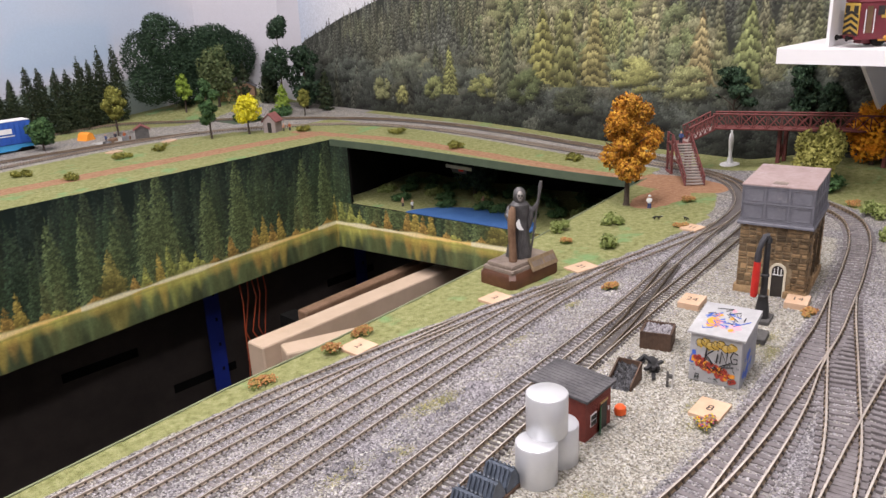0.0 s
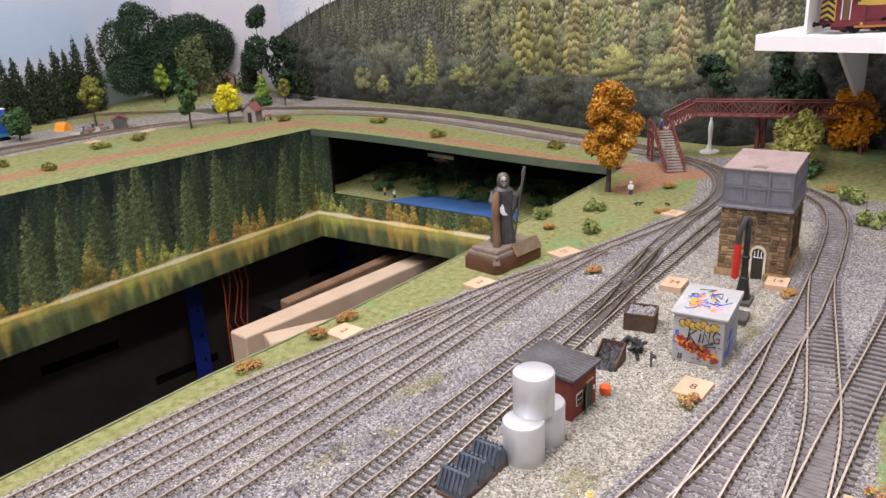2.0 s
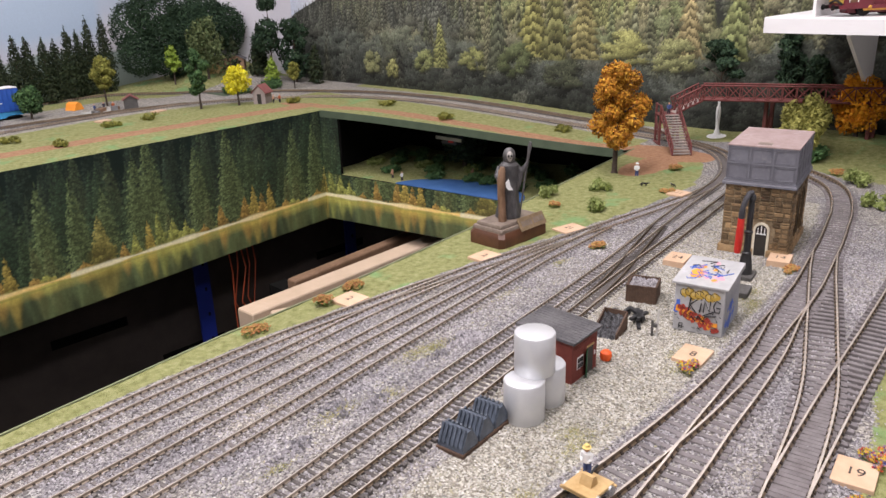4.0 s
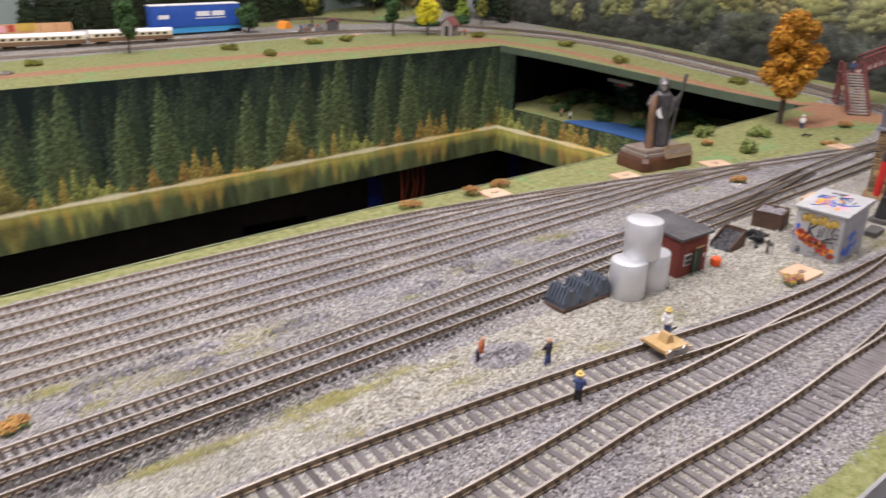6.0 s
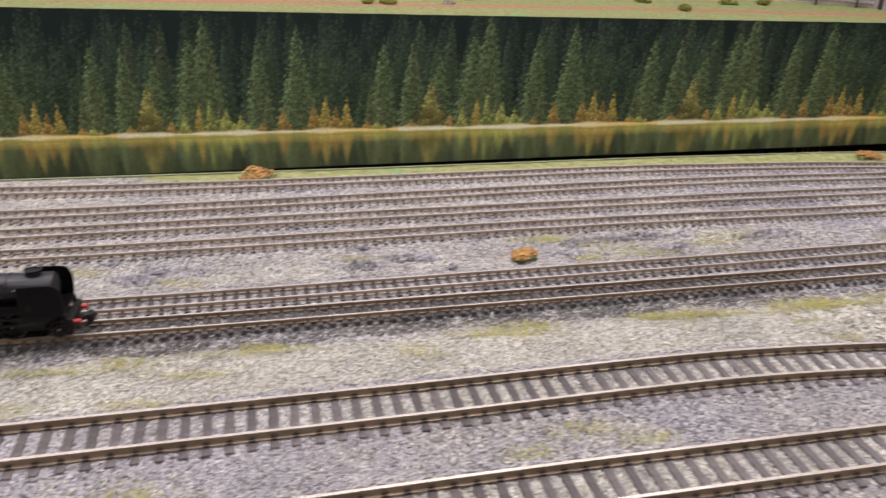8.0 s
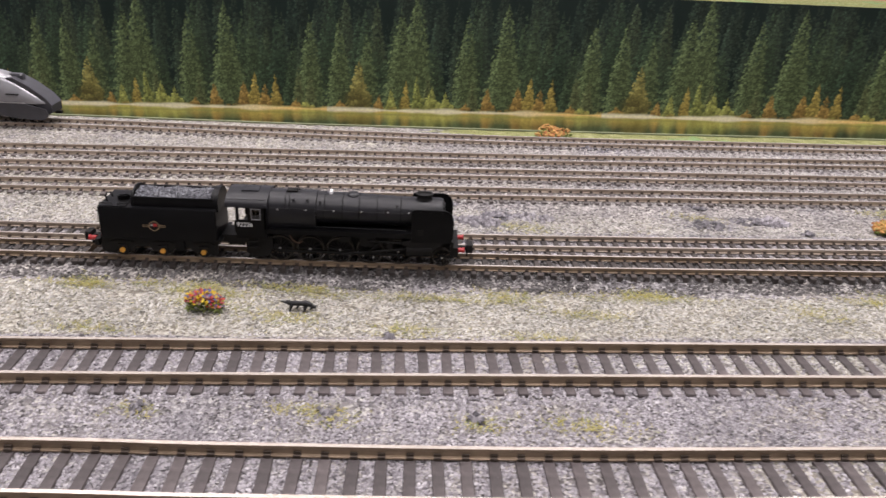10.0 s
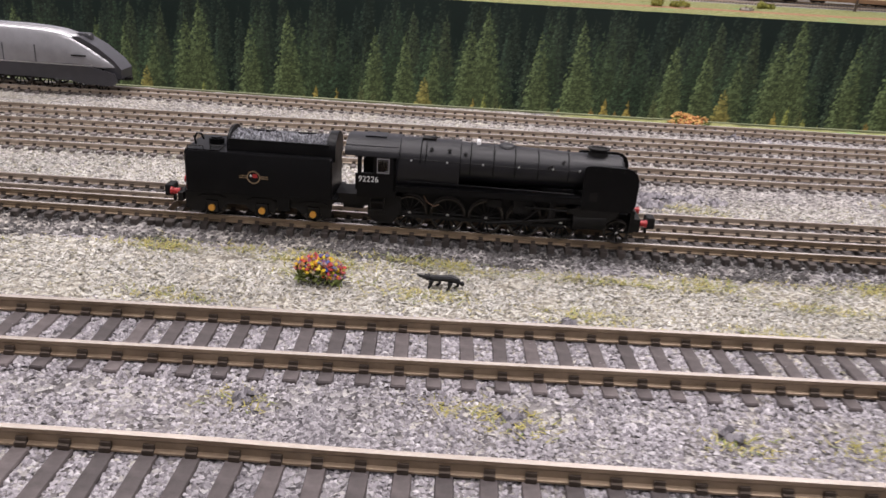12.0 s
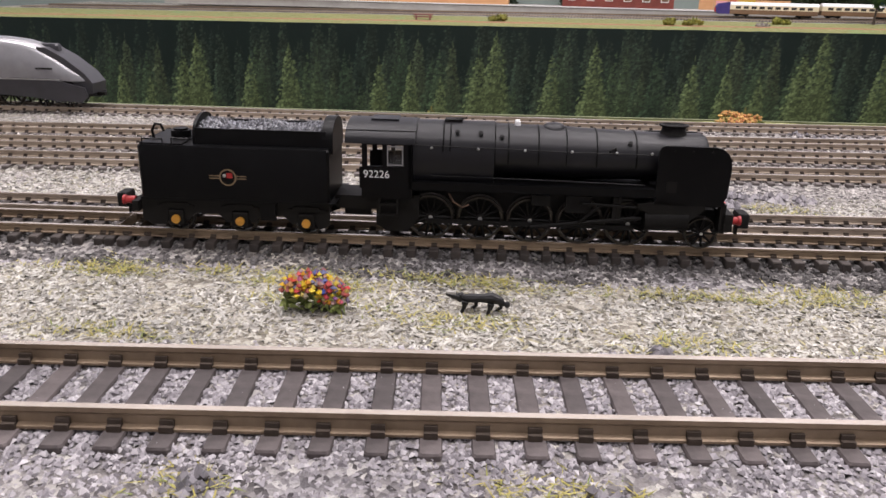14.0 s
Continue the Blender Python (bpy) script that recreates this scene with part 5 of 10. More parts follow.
def scatter(x0, x1, y0, y1, gap, seed, keep):
    rng = np.random.default_rng(seed)
    n = int((x1 - x0) * (y1 - y0) / gap ** 2)
    x, y = rng.uniform(x0, x1, n), rng.uniform(y0, y1, n)
    k = keep(x, y, rng.random(n))
    return x[k], y[k]


def pale_here(x, y):
    return zones(x, y)[2]


def inside(x, y):
    return (y > on(FRONT, x) + 0.002) & (y < on(T1_YARD, np.minimum(x, 1.0)) + 0.009)


def shoulder(x, y):
    d = on(T6, x) - y
    return (d > -0.0065) & (d < 0.0165 + 0.0025 * np.sin(x * 90) * np.sin(x * 37))


x, y = scatter(-0.2, 0.36, -0.1, 0.12, 0.00085, 1, lambda x, y, r: inside(x, y) & (pale_here(x, y) < r * 0.9) & ~shoulder(x, y) & (y < on(T5, x) + 0.016))
grains("ballast_stones", x, y, 0.00058, "ballast_grains", "loose lilac grey ballast stones between the tracks", 2, sink=0.5)
x, y = scatter(-0.13, 0.17, -0.1, 0.0, 0.00072, 31, lambda x, y, r: inside(x, y) & (pale_here(x, y) < r * 0.9) & (y < on(A, x) + 0.012))
grains("ballast_stones", x, y, 0.0006, "ballast_grains", "heaped lilac grey ballast stones along the large gauge track", 32, sink=0.5)
x, y = scatter(-0.2, 0.36, 0.03, 0.25, 0.00112, 21, lambda x, y, r: inside(x, y) & (pale_here(x, y) < r * 0.9) & (y >= on(T5, x) + 0.016))
grains("ballast_stones", x, y, 0.00066, "back_ballast", "dusty pale ballast stones between the back tracks", 22)
x, y = scatter(-0.2, 0.36, -0.06, 0.1, 0.00066, 3, lambda x, y, r: inside(x, y) & (pale_here(x, y) > r * 0.8) & ~shoulder(x, y))
grains("gravel_chips", x, y, 0.00036, "pale_gravel", "pale straw coloured gravel chips", 4, 3.0)
x, y = scatter(-0.2, 0.5, -0.02, 0.13, 0.00078, 5, lambda x, y, r: shoulder(x, y) & (x < 0.25 + 0.25 * r))
grains("dark_ballast", x, y, 0.0007, "dark_ballast_grains", "dark grey ballast shoulder beside the track", 6, sink=0.4)
x, y = scatter(0.36, 1.0, -0.1, 0.24, 0.0014, 7, lambda x, y, r: inside(x, y) & (pale_here(x, y) < r) & (zones(x, y)[0] < r * 0.9) & (x + r * 0.2 < 1.1))
grains("ballast_stones", x, y, 0.0008, "ballast_grains", "loose grey ballast stones across the yard", 8)
x, y = scatter(0.36, 1.0, -0.05, 0.2, 0.00165, 9, lambda x, y, r: inside(x, y) & (pale_here(x, y) > r))
grains("gravel_chips", x, y, 0.0007, "pale_gravel", "pale gravel chips across the yard", 10, 1.8)


def blades(name, x, y, high, mat, label, seed):
    """Short leaning fibres of static grass."""
    rng = np.random.default_rng(seed)
    n = len(x)
    a, lean, h = rng.uniform(0, 2 * np.pi, n), rng.uniform(1.2, 5.0, n), high * rng.uniform(0.25, 1.2, n)
    w = 0.00016
    z = gz(x, y) + 0.0004
    dx, dy = np.cos(a), np.sin(a)
    p = np.stack([np.stack([x - dy * w, y + dx * w, z], -1), np.stack([x + dy * w, y - dx * w, z], -1), np.stack([x + dx * h * lean, y + dy * h * lean, z + h], -1)], 1).reshape(-1, 3)
    return tagged(new(name, pieces_mesh(name, p, np.arange(3 * n).reshape(-1, 3), [mat])), label, "grass", kind="stuff")


def tuft_spots():
    """Where moss and static grass grow, with radii."""
    rng = random.Random(4)
    spots = [(0.25, -0.034, 0.012, 0.006), (0.09, -0.049, 0.013, 0.005), (0.227, -0.027, 0.014, 0.005), (0.208, -0.039, 0.012, 0.005), (0.022, -0.053, 0.008, 0.004), (0.033, 0.094, 0.012, 0.005),
             (-0.03, -0.056, 0.006, 0.004), (0.012, -0.05, 0.009, 0.004), (0.062, -0.052, 0.007, 0.004), (0.33, 0.072, 0.02, 0.006), (0.36, 0.13, 0.03, 0.007), (0.3, 0.11, 0.03, 0.007)]
    for k in range(44):
        x = rng.uniform(-0.18, 0.42)
        spots.append((x, float(on(T6, x)) - rng.uniform(0.0175, 0.0235), rng.uniform(0.006, 0.02), rng.uniform(0.002, 0.0042)))
    for k in range(26):
        x = rng.uniform(-0.15, 0.9)
        spots.append((x, float(on(A, x)) + rng.uniform(0.018, 0.05), rng.uniform(0.006, 0.016), rng.uniform(0.003, 0.006)))
    for k in range(22):
        x = rng.uniform(0.0, 0.85)
        spots.append((x, float(on(T5, x)) + rng.uniform(0.012, 0.045), rng.uniform(0.008, 0.02), rng.uniform(0.003, 0.006)))
    return spots


rng = np.random.default_rng(12)
tx, ty = [], []
for sx, sy, ra, rb in tuft_spots():
    n = int(50 + 2.4e6 * ra * rb)
    tx.append(sx + rng.normal(0, ra * 0.55, n))
    ty.append(sy + rng.normal(0, rb * 0.55, n))
tx, ty = np.concatenate(tx), np.concatenate(ty)
clear = np.ones(len(tx), bool)
for tr, hw in ((A, 0.0155), (B, 0.0155), (T5, 0.009), (T6, 0.009), (T4, 0.009)):
    clear &= np.abs(ty - on(tr, tx)) > hw
blades("grass_tufts", tx[clear], ty[clear], 0.0007, "grass_flock", "yellow green static grass growing through the ballast", 13)


# ---- locomotives and rolling stock ----
def text_mesh(body, size, mat, depth=0.00004):
    cu = bpy.data.curves.new("lettering", "FONT")
    cu.body, cu.size, cu.extrude, cu.align_x, cu.align_y = body, size, depth, "CENTER", "CENTER"
    tmp = bpy.data.objects.new("lettering", cu)
    me = bpy.data.meshes.new_from_object(tmp)
    bpy.data.objects.remove(tmp)
    me.materials.clear()
    me.materials.append(MATS[mat])
    return me


MM = Matrix.Scale(0.001, 4)


def mm(g):
    """Shapes drawn in millimetres, made metres."""
    g.v = [(x * 0.001, y * 0.001, z * 0.001) for x, y, z in g.v]
    return g


def spoked_wheel(r, spokes, tyre_mat="wheel_steel", n=26):
    g = Geo()
    prof = [(r * 0.91, -0.7), (r * 1.0, -0.7), (r * 1.0, 0.55), (r * 1.06, 0.6), (r * 1.06, 0.85), (r * 0.91, 0.85)]
    pts, f = [], []
    for pr, py in prof:
        pts += [(pr * math.cos(2 * math.pi * i / n), py, pr * math.sin(2 * math.pi * i / n)) for i in range(n)]
    k = len(prof)
    for j in range(k):
        jj = (j + 1) % k
        f += [(j * n + i, j * n + (i + 1) % n, jj * n + (i + 1) % n, jj * n + i) for i in range(n)]
    g.use(0).add(pts, f)
    g.use(1).cyl((0, -0.8, 0), (0, 0.6, 0), r * 0.2, n=10)
    g.use(2).cyl((0, -1.0, 0), (0, -0.7, 0), r * 0.1, n=8)
    spoke = mm(Geo().cyl((r * 0.15, -0.1, 0), (r * 0.94, -0.1, 0), 0.36, 0.26, 5, False)).mesh("spoke", "frame_black")
    return mm(g).mesh("wheel", [tyre_mat, "frame_black", "bright_steel"]), spoke, spokes


def wheel_part(name, wheel, parent, m):
    rim, spoke, count = wheel
    ob = part(name, rim, None, parent, m=m)
    for i in range(count):
        part("spoke", spoke, None, ob, m=Matrix.Rotation(2 * math.pi * i / count, 4, "Y"))
    return ob


def locomotive(m):
    ob = thing("steam_locomotive", "black ten-coupled model steam locomotive with tender standing on the track", "locomotive", m)
    # tender
    t = part("tender_body", mm(Geo().box(2.2, 44, -8.6, 8.6, 8.2, 19.9, c=0.5).box(2.6, 12, -8.0, 8.0, 19.9, 20.2)), "loco_black", ob, "black tender body")
    bunker = Geo()
    bunker.prism([(-6.6, 19.8), (-6.4, 23.4), (-5.7, 23.4), (-5.6, 20.0), (5.6, 20.0), (5.7, 23.4), (6.4, 23.4), (6.6, 19.8)], 14.5, 43, "x")
    plate = [(-6.6, 18.6)] + [(6.6 * math.cos(math.pi - a * math.pi / 14), 21.6 + 4.2 * math.sin(a * math.pi / 14)) for a in range(15)] + [(6.6, 18.6)]
    bunker.prism(plate, 13.9, 14.6, "x").prism(plate, 42.2, 44.6, "x")
    part("bunker", mm(bunker), "loco_black", t)
    rng = np.random.default_rng(5)
    n = 2600
    cx, cy = rng.uniform(14, 41.8, n), rng.uniform(-5.6, 5.6, n)
    cz = 22.4 + 1.7 * np.cos(cy / 5.6 * 1.3) * (0.7 + 0.3 * np.sin(cx * 0.5)) + rng.uniform(-0.3, 0.3, n)
    sc = rng.uniform(0.2, 0.5, (n, 1, 1))
    p = OCTA[None] * sc * rng.uniform(0.6, 1.3, (n, 6, 1)) + np.stack([cx, cy, cz], -1)[:, None, :]
    coal = pieces_mesh("coal", p.reshape(-1, 3) * 0.001, (OCTA_F[None] + 6 * np.arange(n)[:, None, None]).reshape(-1, 3), ["tender_coal"])
    part("coal", coal, None, t, "glinting grey coal load")
    part("coal_bed", mm(Geo().box(13.6, 42.2, -5.6, 5.6, 19, 22.4)), "frame_black", t, smooth=False)
    part("water_filler", mm(Geo().cyl((9.0, 0, 20.0), (9.0, 0, 21.7), 2.2, n=18).cyl((9.0, 0, 21.7), (9.0, 0, 22.1), 1.6, n=18).tube([(4.0, -3, 20.0), (3.7, -3, 22.0), (4.4, -3, 23.4), (5.7, -3, 23.3), (6.3, -3, 21.8)], 0.34)
                          .tube([(3.0, -7.4, 19.8), (3.0, -7.4, 21.0), (7.5, -7.4, 21.0), (7.5, -7.4, 19.8)], 0.2).tube([(9.5, -7.4, 19.8), (9.5, -7.4, 21.2), (13.6, -7.4, 21.2)], 0.2)), "loco_black", t)
    frame_side = [(1.5, 8.3), (1.5, 2.6), (3.5, 1.6), (6.6, 1.6), (7.2, 3.0), (11.2, 3.0), (11.8, 2.4), (13.4, 4.4), (18.8, 4.4), (20.6, 2.4), (21.6, 3.0), (25.8, 3.0), (26.6, 2.4), (28.3, 4.4), (33.4, 4.4), (35.4, 2.4), (36.4, 3.0), (40.6, 3.0), (41.4, 1.6), (43.5, 2.4), (44, 8.3)]
    part("tender_frame", mm(Geo().prism(frame_side, -7.4, -6.6).prism(frame_side, 6.6, 7.4).box(1.6, 43.9, -6.5, 6.5, 6.4, 8.3).box(-0.4, 1.0, -8.2, 8.2, 4.6, 7.0)), "frame_black", ob)
    for x in (9.2, 23.7, 38.5):
        for s in (-1, 1):
            part("axlebox", mm(Geo().box(x - 1.9, x + 1.9, min(s * 7.3, s * 7.8), max(s * 7.3, s * 7.8), 1.7, 5.2, c=0.3).box(x - 4.2, x + 4.2, min(s * 7.3, s * 7.75), max(s * 7.3, s * 7.75), 5.7, 6.3).box(x - 3.0, x + 3.0, min(s * 7.3, s * 7.75), max(s * 7.3, s * 7.75), 6.3, 6.8)), "frame_black", ob, "black axlebox with leaf spring", smooth=False)
    for s in (-1, 1):
        part("tender_step", mm(Geo().box(28.4, 31.8, min(s * 7.4, s * 8.3), max(s * 7.4, s * 8.3), 3.6, 7.9).box(28.0, 32.2, min(s * 7.4, s * 8.5), max(s * 7.4, s * 8.5), 7.2, 7.6)), "loco_black", ob, smooth=False)
    part("tender_valance", mm(Geo().box(2.0, 45.4, -8.7, 8.7, 7.7, 8.2)), "loco_black", ob, smooth=False)
    wheel = spoked_wheel(3.2, 8)
    cap = mm(Geo().cyl((0, -0.5, 0), (0, 0.6, 0), 0.98, n=16).box(-0.95, 0.95, -0.62, -0.5, -0.12, 0.12)).mesh("axlebox_cover", "axle_yellow")
    for x in (9.2, 23.7, 38.5):
        for s in (-1, 1):
            wheel_part("tender_wheel", wheel, ob, MM.to_4x4() @ Matrix.Scale(1000, 4) @ Matrix.Translation((x * 0.001, s * 0.0052, 0.0032)) @ (Matrix.Rotation(math.pi, 4, "Z") if s > 0 else Matrix.Identity(4)))
            part("axlebox_cover", cap, None, ob, "yellow axlebox cover", m=Matrix.Translation((x * 0.001, s * 0.0079, 0.0031)) @ (Matrix.Rotation(math.pi, 4, "Z") if s > 0 else Matrix.Identity(4)))
    for x0, sgn in ((-0.4, -1), (131.0, 1)):
        for s in (-1, 1):
            part("buffer", mm(Geo().cyl((x0, s * 5.8, 6.6), (x0 + sgn * 2.2, s * 5.8, 6.6), 0.95, 0.8, 12).cyl((x0 + sgn * 2.2, s * 5.8, 6.6), (x0 + sgn * 2.8, s * 5.8, 6.6), 1.08, n=14)), "buffer_red" if sgn > 0 else "buffer_red", ob, "red buffer")
        part("coupler", mm(Geo().box(min(x0, x0 + sgn * 5.5), max(x0, x0 + sgn * 5.5), -1.0, 1.0, 4.4, 5.6).box(min(x0 + sgn * 3.6, x0 + sgn * 6.2), max(x0 + sgn * 3.6, x0 + sgn * 6.2), -2.3, 2.3, 3.8, 7.0, c=0.4).box(min(x0 + sgn * 3.8, x0 + sgn * 4.4), max(x0 + sgn * 3.8, x0 + sgn * 4.4), -0.6, 0.6, 1.8, 4.0)), "frame_black", ob, "black hook coupler")
    # crest on the tender side
    crest = Geo().use(0).cyl((0, 0, 0), (0, -0.06, 0), 1.9, n=22).use(1).cyl((0, -0.06, 0), (0, -0.1, 0), 1.55, n=22).use(0).box(-4.1, -1.8, -0.05, 0, 0.18, 0.42).box(-4.1, -1.8, -0.05, 0, -0.38, -0.14).box(1.8, 4.1, -0.05, 0, 0.18, 0.42).box(1.8, 4.1, -0.05, 0, -0.38, -0.14)
    crest.use(2).ball((-0.7, -0.12, 0.4), 0.4).box(-0.2, 1.1, -0.2, -0.1, -0.1, 1.0)
    crest.s[-6:] = [3] * 6
    for s in (-1, 1):
        part("crest", mm(Geo_copy(crest)).mesh("crest", ["plaque_bronze", "loco_black", "platform_grey", "buffer_red"]), None, t, "round emblem in dull gold and red", m=Matrix.Translation((0.0218, s * 0.00865, 0.0132)) @ (Matrix.Rotation(math.pi, 4, "Z") if s > 0 else Matrix.Identity(4)))
    # drawbar and floor between tender and cab
    part("fall_plate", mm(Geo().box(44.5, 54, -4.5, 4.5, 6.0, 9.0).box(46, 52, -0.8, 0.8, 3.5, 5)), "frame_black", ob, smooth=False)
    # running plate
    part("running_plate", mm(Geo().box(62, 114, -8.7, 8.7, 12.6, 13.6).box(62, 114, -8.75, -8.3, 11.9, 13.6).box(114, 129, -8.7, 8.7, 10.4, 11.3).box(51, 62, -8.4, 8.4, 9.6, 12.0)), "loco_black", ob, smooth=False)
    # cab
    cab = Geo()
    for s in (-1, 1):
        y0, y1 = sorted((s * 8.6, s * 8.0))
        cab.box(51.2, 62.0, y0, y1, 10.4, 18.3)
        cab.box(50.6, 51.4, y0, y1, 11.9, 18.0).box(51.2, 52.3, y0, y1, 18.3, 24.4).box(55.6, 56.6, y0, y1, 18.3, 24.4).box(60.1, 62.0, y0, y1, 18.3, 24.4).box(51.2, 62.0, y0, y1, 24.4, 25.6)
    front = [(-8.6, 12), (-8.6, 25.0)] + [(8.6 * math.cos(math.pi - a * math.pi / 14), 25.0 + 4.2 * math.sin(a * math.pi / 14)) for a in range(1, 14)] + [(8.6, 25.0), (8.6, 12)]
    cab.prism(front, 61.2, 62.0, "x")
    cab_ob = part("cab", mm(cab), "loco_black", ob)
    roof = [(8.8 * math.cos(math.pi - a * math.pi / 16), 24.7 + 5.4 * math.sin(a * math.pi / 16) ** 0.85) for a in range(17)]
    roof += [(8.3 * math.cos(a * math.pi / 16), 24.7 + 4.8 * math.sin(a * math.pi / 16) ** 0.85) for a in range(17)]
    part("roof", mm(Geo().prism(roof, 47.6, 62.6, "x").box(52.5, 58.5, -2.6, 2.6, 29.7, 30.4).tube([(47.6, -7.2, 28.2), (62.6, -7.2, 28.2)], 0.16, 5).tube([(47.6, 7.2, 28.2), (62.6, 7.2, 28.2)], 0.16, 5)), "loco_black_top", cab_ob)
    for s in (-1, 1):
        fr = Geo()
        y0, y1 = sorted((s * 8.7, s * 8.5))
        fr.box(56.6, 60.1, y0, y1, 18.6, 18.95).box(56.6, 60.1, y0, y1, 23.9, 24.2).box(56.6, 56.85, y0, y1, 18.95, 23.9).box(59.85, 60.1, y0, y1, 18.95, 23.9)
        w = part("window_frame", mm(fr), "silver_grey", cab_ob, smooth=False)
        part("pane", mm(Geo().box(56.8, 59.9, s * 8.4 - 0.05, s * 8.4 + 0.05, 19, 23.8)), "cab_glass", w, smooth=False).visible_shadow = False
    part("backhead", mm(Geo().box(59.8, 61.2, -6, 6, 11, 22)), "frame_black", cab_ob, smooth=False)
    num = text_mesh("92226", 0.0023, "white_paint")
    part("cab_number", num, None, cab_ob, "white running number", m=Matrix.Translation((0.0543, -0.00868, 0.0150)) @ Matrix.Rotation(math.pi / 2, 4, "X"))
    # firebox and boiler
    fb = [(-5.2, 11.5), (-7.0, 14.0), (-7.2, 20.5)] + [(7.0 * math.cos(math.pi - a * math.pi / 14), 21.3 + 6.4 * math.sin(a * math.pi / 14)) for a in range(1, 14)] + [(7.2, 20.5), (7.0, 14.0), (5.2, 11.5)]
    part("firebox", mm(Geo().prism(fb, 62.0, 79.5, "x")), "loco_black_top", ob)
    boil = Geo()
    rings = [(79.5, 6.75, 20.6), (95, 6.6, 20.4), (110, 6.1, 20.2), (124.5, 6.05, 20.2), (125.4, 5.6, 20.2), (125.6, 4.6, 20.2), (126.1, 4.0, 20.2), (126.3, 0.01, 20.2)]
    n = 28
    pts = []
    for x, r, z in rings:
        pts += [(x, r * math.cos(2 * math.pi * i / n), z + r * math.sin(2 * math.pi * i / n)) for i in range(n)]
    boil.add(pts, [(j * n + i, j * n + (i + 1) % n, (j + 1) * n + (i + 1) % n, (j + 1) * n + i) for j in range(len(rings) - 1) for i in range(n)])
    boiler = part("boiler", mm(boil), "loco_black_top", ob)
    bands = Geo()
    for x, r, z in ((68.5, 7.15, None), (70.0, 7.15, None), (79.6, 6.85, 20.6), (82.5, 6.83, 20.6), (89, 6.75, 20.5), (95, 6.68, 20.4), (101.5, 6.5, 20.3), (110, 6.22, 20.2)):
        if z is None:
            arc = [(x, 7.08 * math.cos(a * math.pi / 14), 21.35 + 6.45 * math.sin(a * math.pi / 14)) for a in range(15)]
        else:
            arc = [(x, r * math.cos(-0.3 + a * (math.pi + 0.6) / 16), z + r * math.sin(-0.3 + a * (math.pi + 0.6) / 16)) for a in range(17)]
        bands.tube(arc, 0.16, 5)
    part("boiler_bands", mm(bands), "loco_black", boiler)
    chim = [(0.01, 25.5), (2.5, 25.6), (2.1, 26.6), (2.0, 27.4), (2.55, 27.7), (2.6, 28.1), (2.1, 28.2), (1.7, 27.6), (0.01, 27.4)]
    part("chimney", mm(Geo().lathe(chim, 20, Matrix.Translation((118.5, 0, 0.3)), 1.25, 1.0)), "frame_black", boiler)
    part("dome", mm(Geo().lathe([(2.9, 26.0), (2.6, 26.9), (1.9, 27.6), (1.0, 27.9), (0.01, 27.9)], 18, Matrix.Translation((92.5, 0, 0)))), "loco_black_top", boiler)
    part("safety_valve", mm(Geo().cyl((84.5, -0.8, 26.8), (84.5, -0.8, 28.2), 0.7, 0.55, 10).cyl((84.5, 0.9, 26.8), (84.5, 0.9, 28.2), 0.7, 0.55, 10)), "white_paint", boiler, "pale safety valves")
    part("whistle", mm(Geo().box(68.6, 72.4, -1.6, 1.6, 27.6, 28.2).cyl((70.2, -0.6, 28.0), (73.4, -0.6, 28.5), 0.25, n=6)), "frame_black", boiler)
    rail = Geo().tube([(62.2, -7.4, 22.8), (80, -7.2, 22.5), (95, -6.9, 22.1), (108, -6.5, 22.0), (114, -6.4, 21.9)], 0.14)
    knobs = Geo()
    for x, y in ((66, -7.4), (76, -7.3), (86, -7.1), (96, -7.0), (105.5, -6.7), (113, -6.6)):
        knobs.ball((x, y + 0.1, 22.25), 0.36, 8, 5)
    part("handrail", mm(rail), "frame_black", boiler)
    part("handrail_knobs", mm(knobs), "bright_steel", boiler)["kind"] = "stuff"
    for x, y, z in ((71.5, -5.6, 25.9), (76.5, -5.6, 25.8), (81.0, -5.4, 25.0), (108.5, -4.9, 24.2)):
        part("washout_plug", mm(Geo().cyl((x, y, z), (x, y - 0.3, z + 0.22), 0.55, n=12).cyl((x, y - 0.3, z + 0.22), (x, y - 0.45, z + 0.32), 0.3, n=8)), "loco_black", boiler)
    part("clack_valve", mm(Geo().tube([(104.5, -5.6, 19.5), (104.2, -6.2, 21.2), (105.3, -5.8, 21.8), (105.8, -6.0, 20.2)], 0.3)), "frame_black", boiler)
    under = Geo().tube([(66, -7.6, 15.3), (90, -7.3, 15.0), (112, -7.2, 14.6)], 0.16).box(84, 88, -7.6, -6, 12.6, 13.9).box(95, 97.5, -7.6, -6, 12.4, 13.8)
    part("side_pipework", mm(under), "loco_black", ob, smooth=False)
    for s in (-1, 1):
        d = [(114.4, 11.4), (114.0, 12.4), (114.0, 22.1), (114.4, 22.9), (115.2, 23.2), (125.6, 23.2), (127.2, 22.8), (128.5, 21.8), (129.1, 20.4), (129.4, 18.6), (129.2, 12.6), (128.2, 10.6), (126.6, 10.2)]
        y0, y1 = sorted((s * 8.9, s * 8.4))
        plate_ob = part("smoke_deflector", mm(Geo().prism(d, y0, y1)), "loco_black", ob)
        for x in (117.2, 121.0, 125.0):
            part("bolt", mm(Geo().cyl((x, s * 8.85, 22.2), (x, s * 9.15, 22.2), 0.28, n=7)), "frame_black", plate_ob)
        part("handhold", mm(Geo().box(116.2, 118.4, min(s * 8.95, s * 8.88), max(s * 8.95, s * 8.88), 13.2, 15.6)), "frame_black", plate_ob, smooth=False)
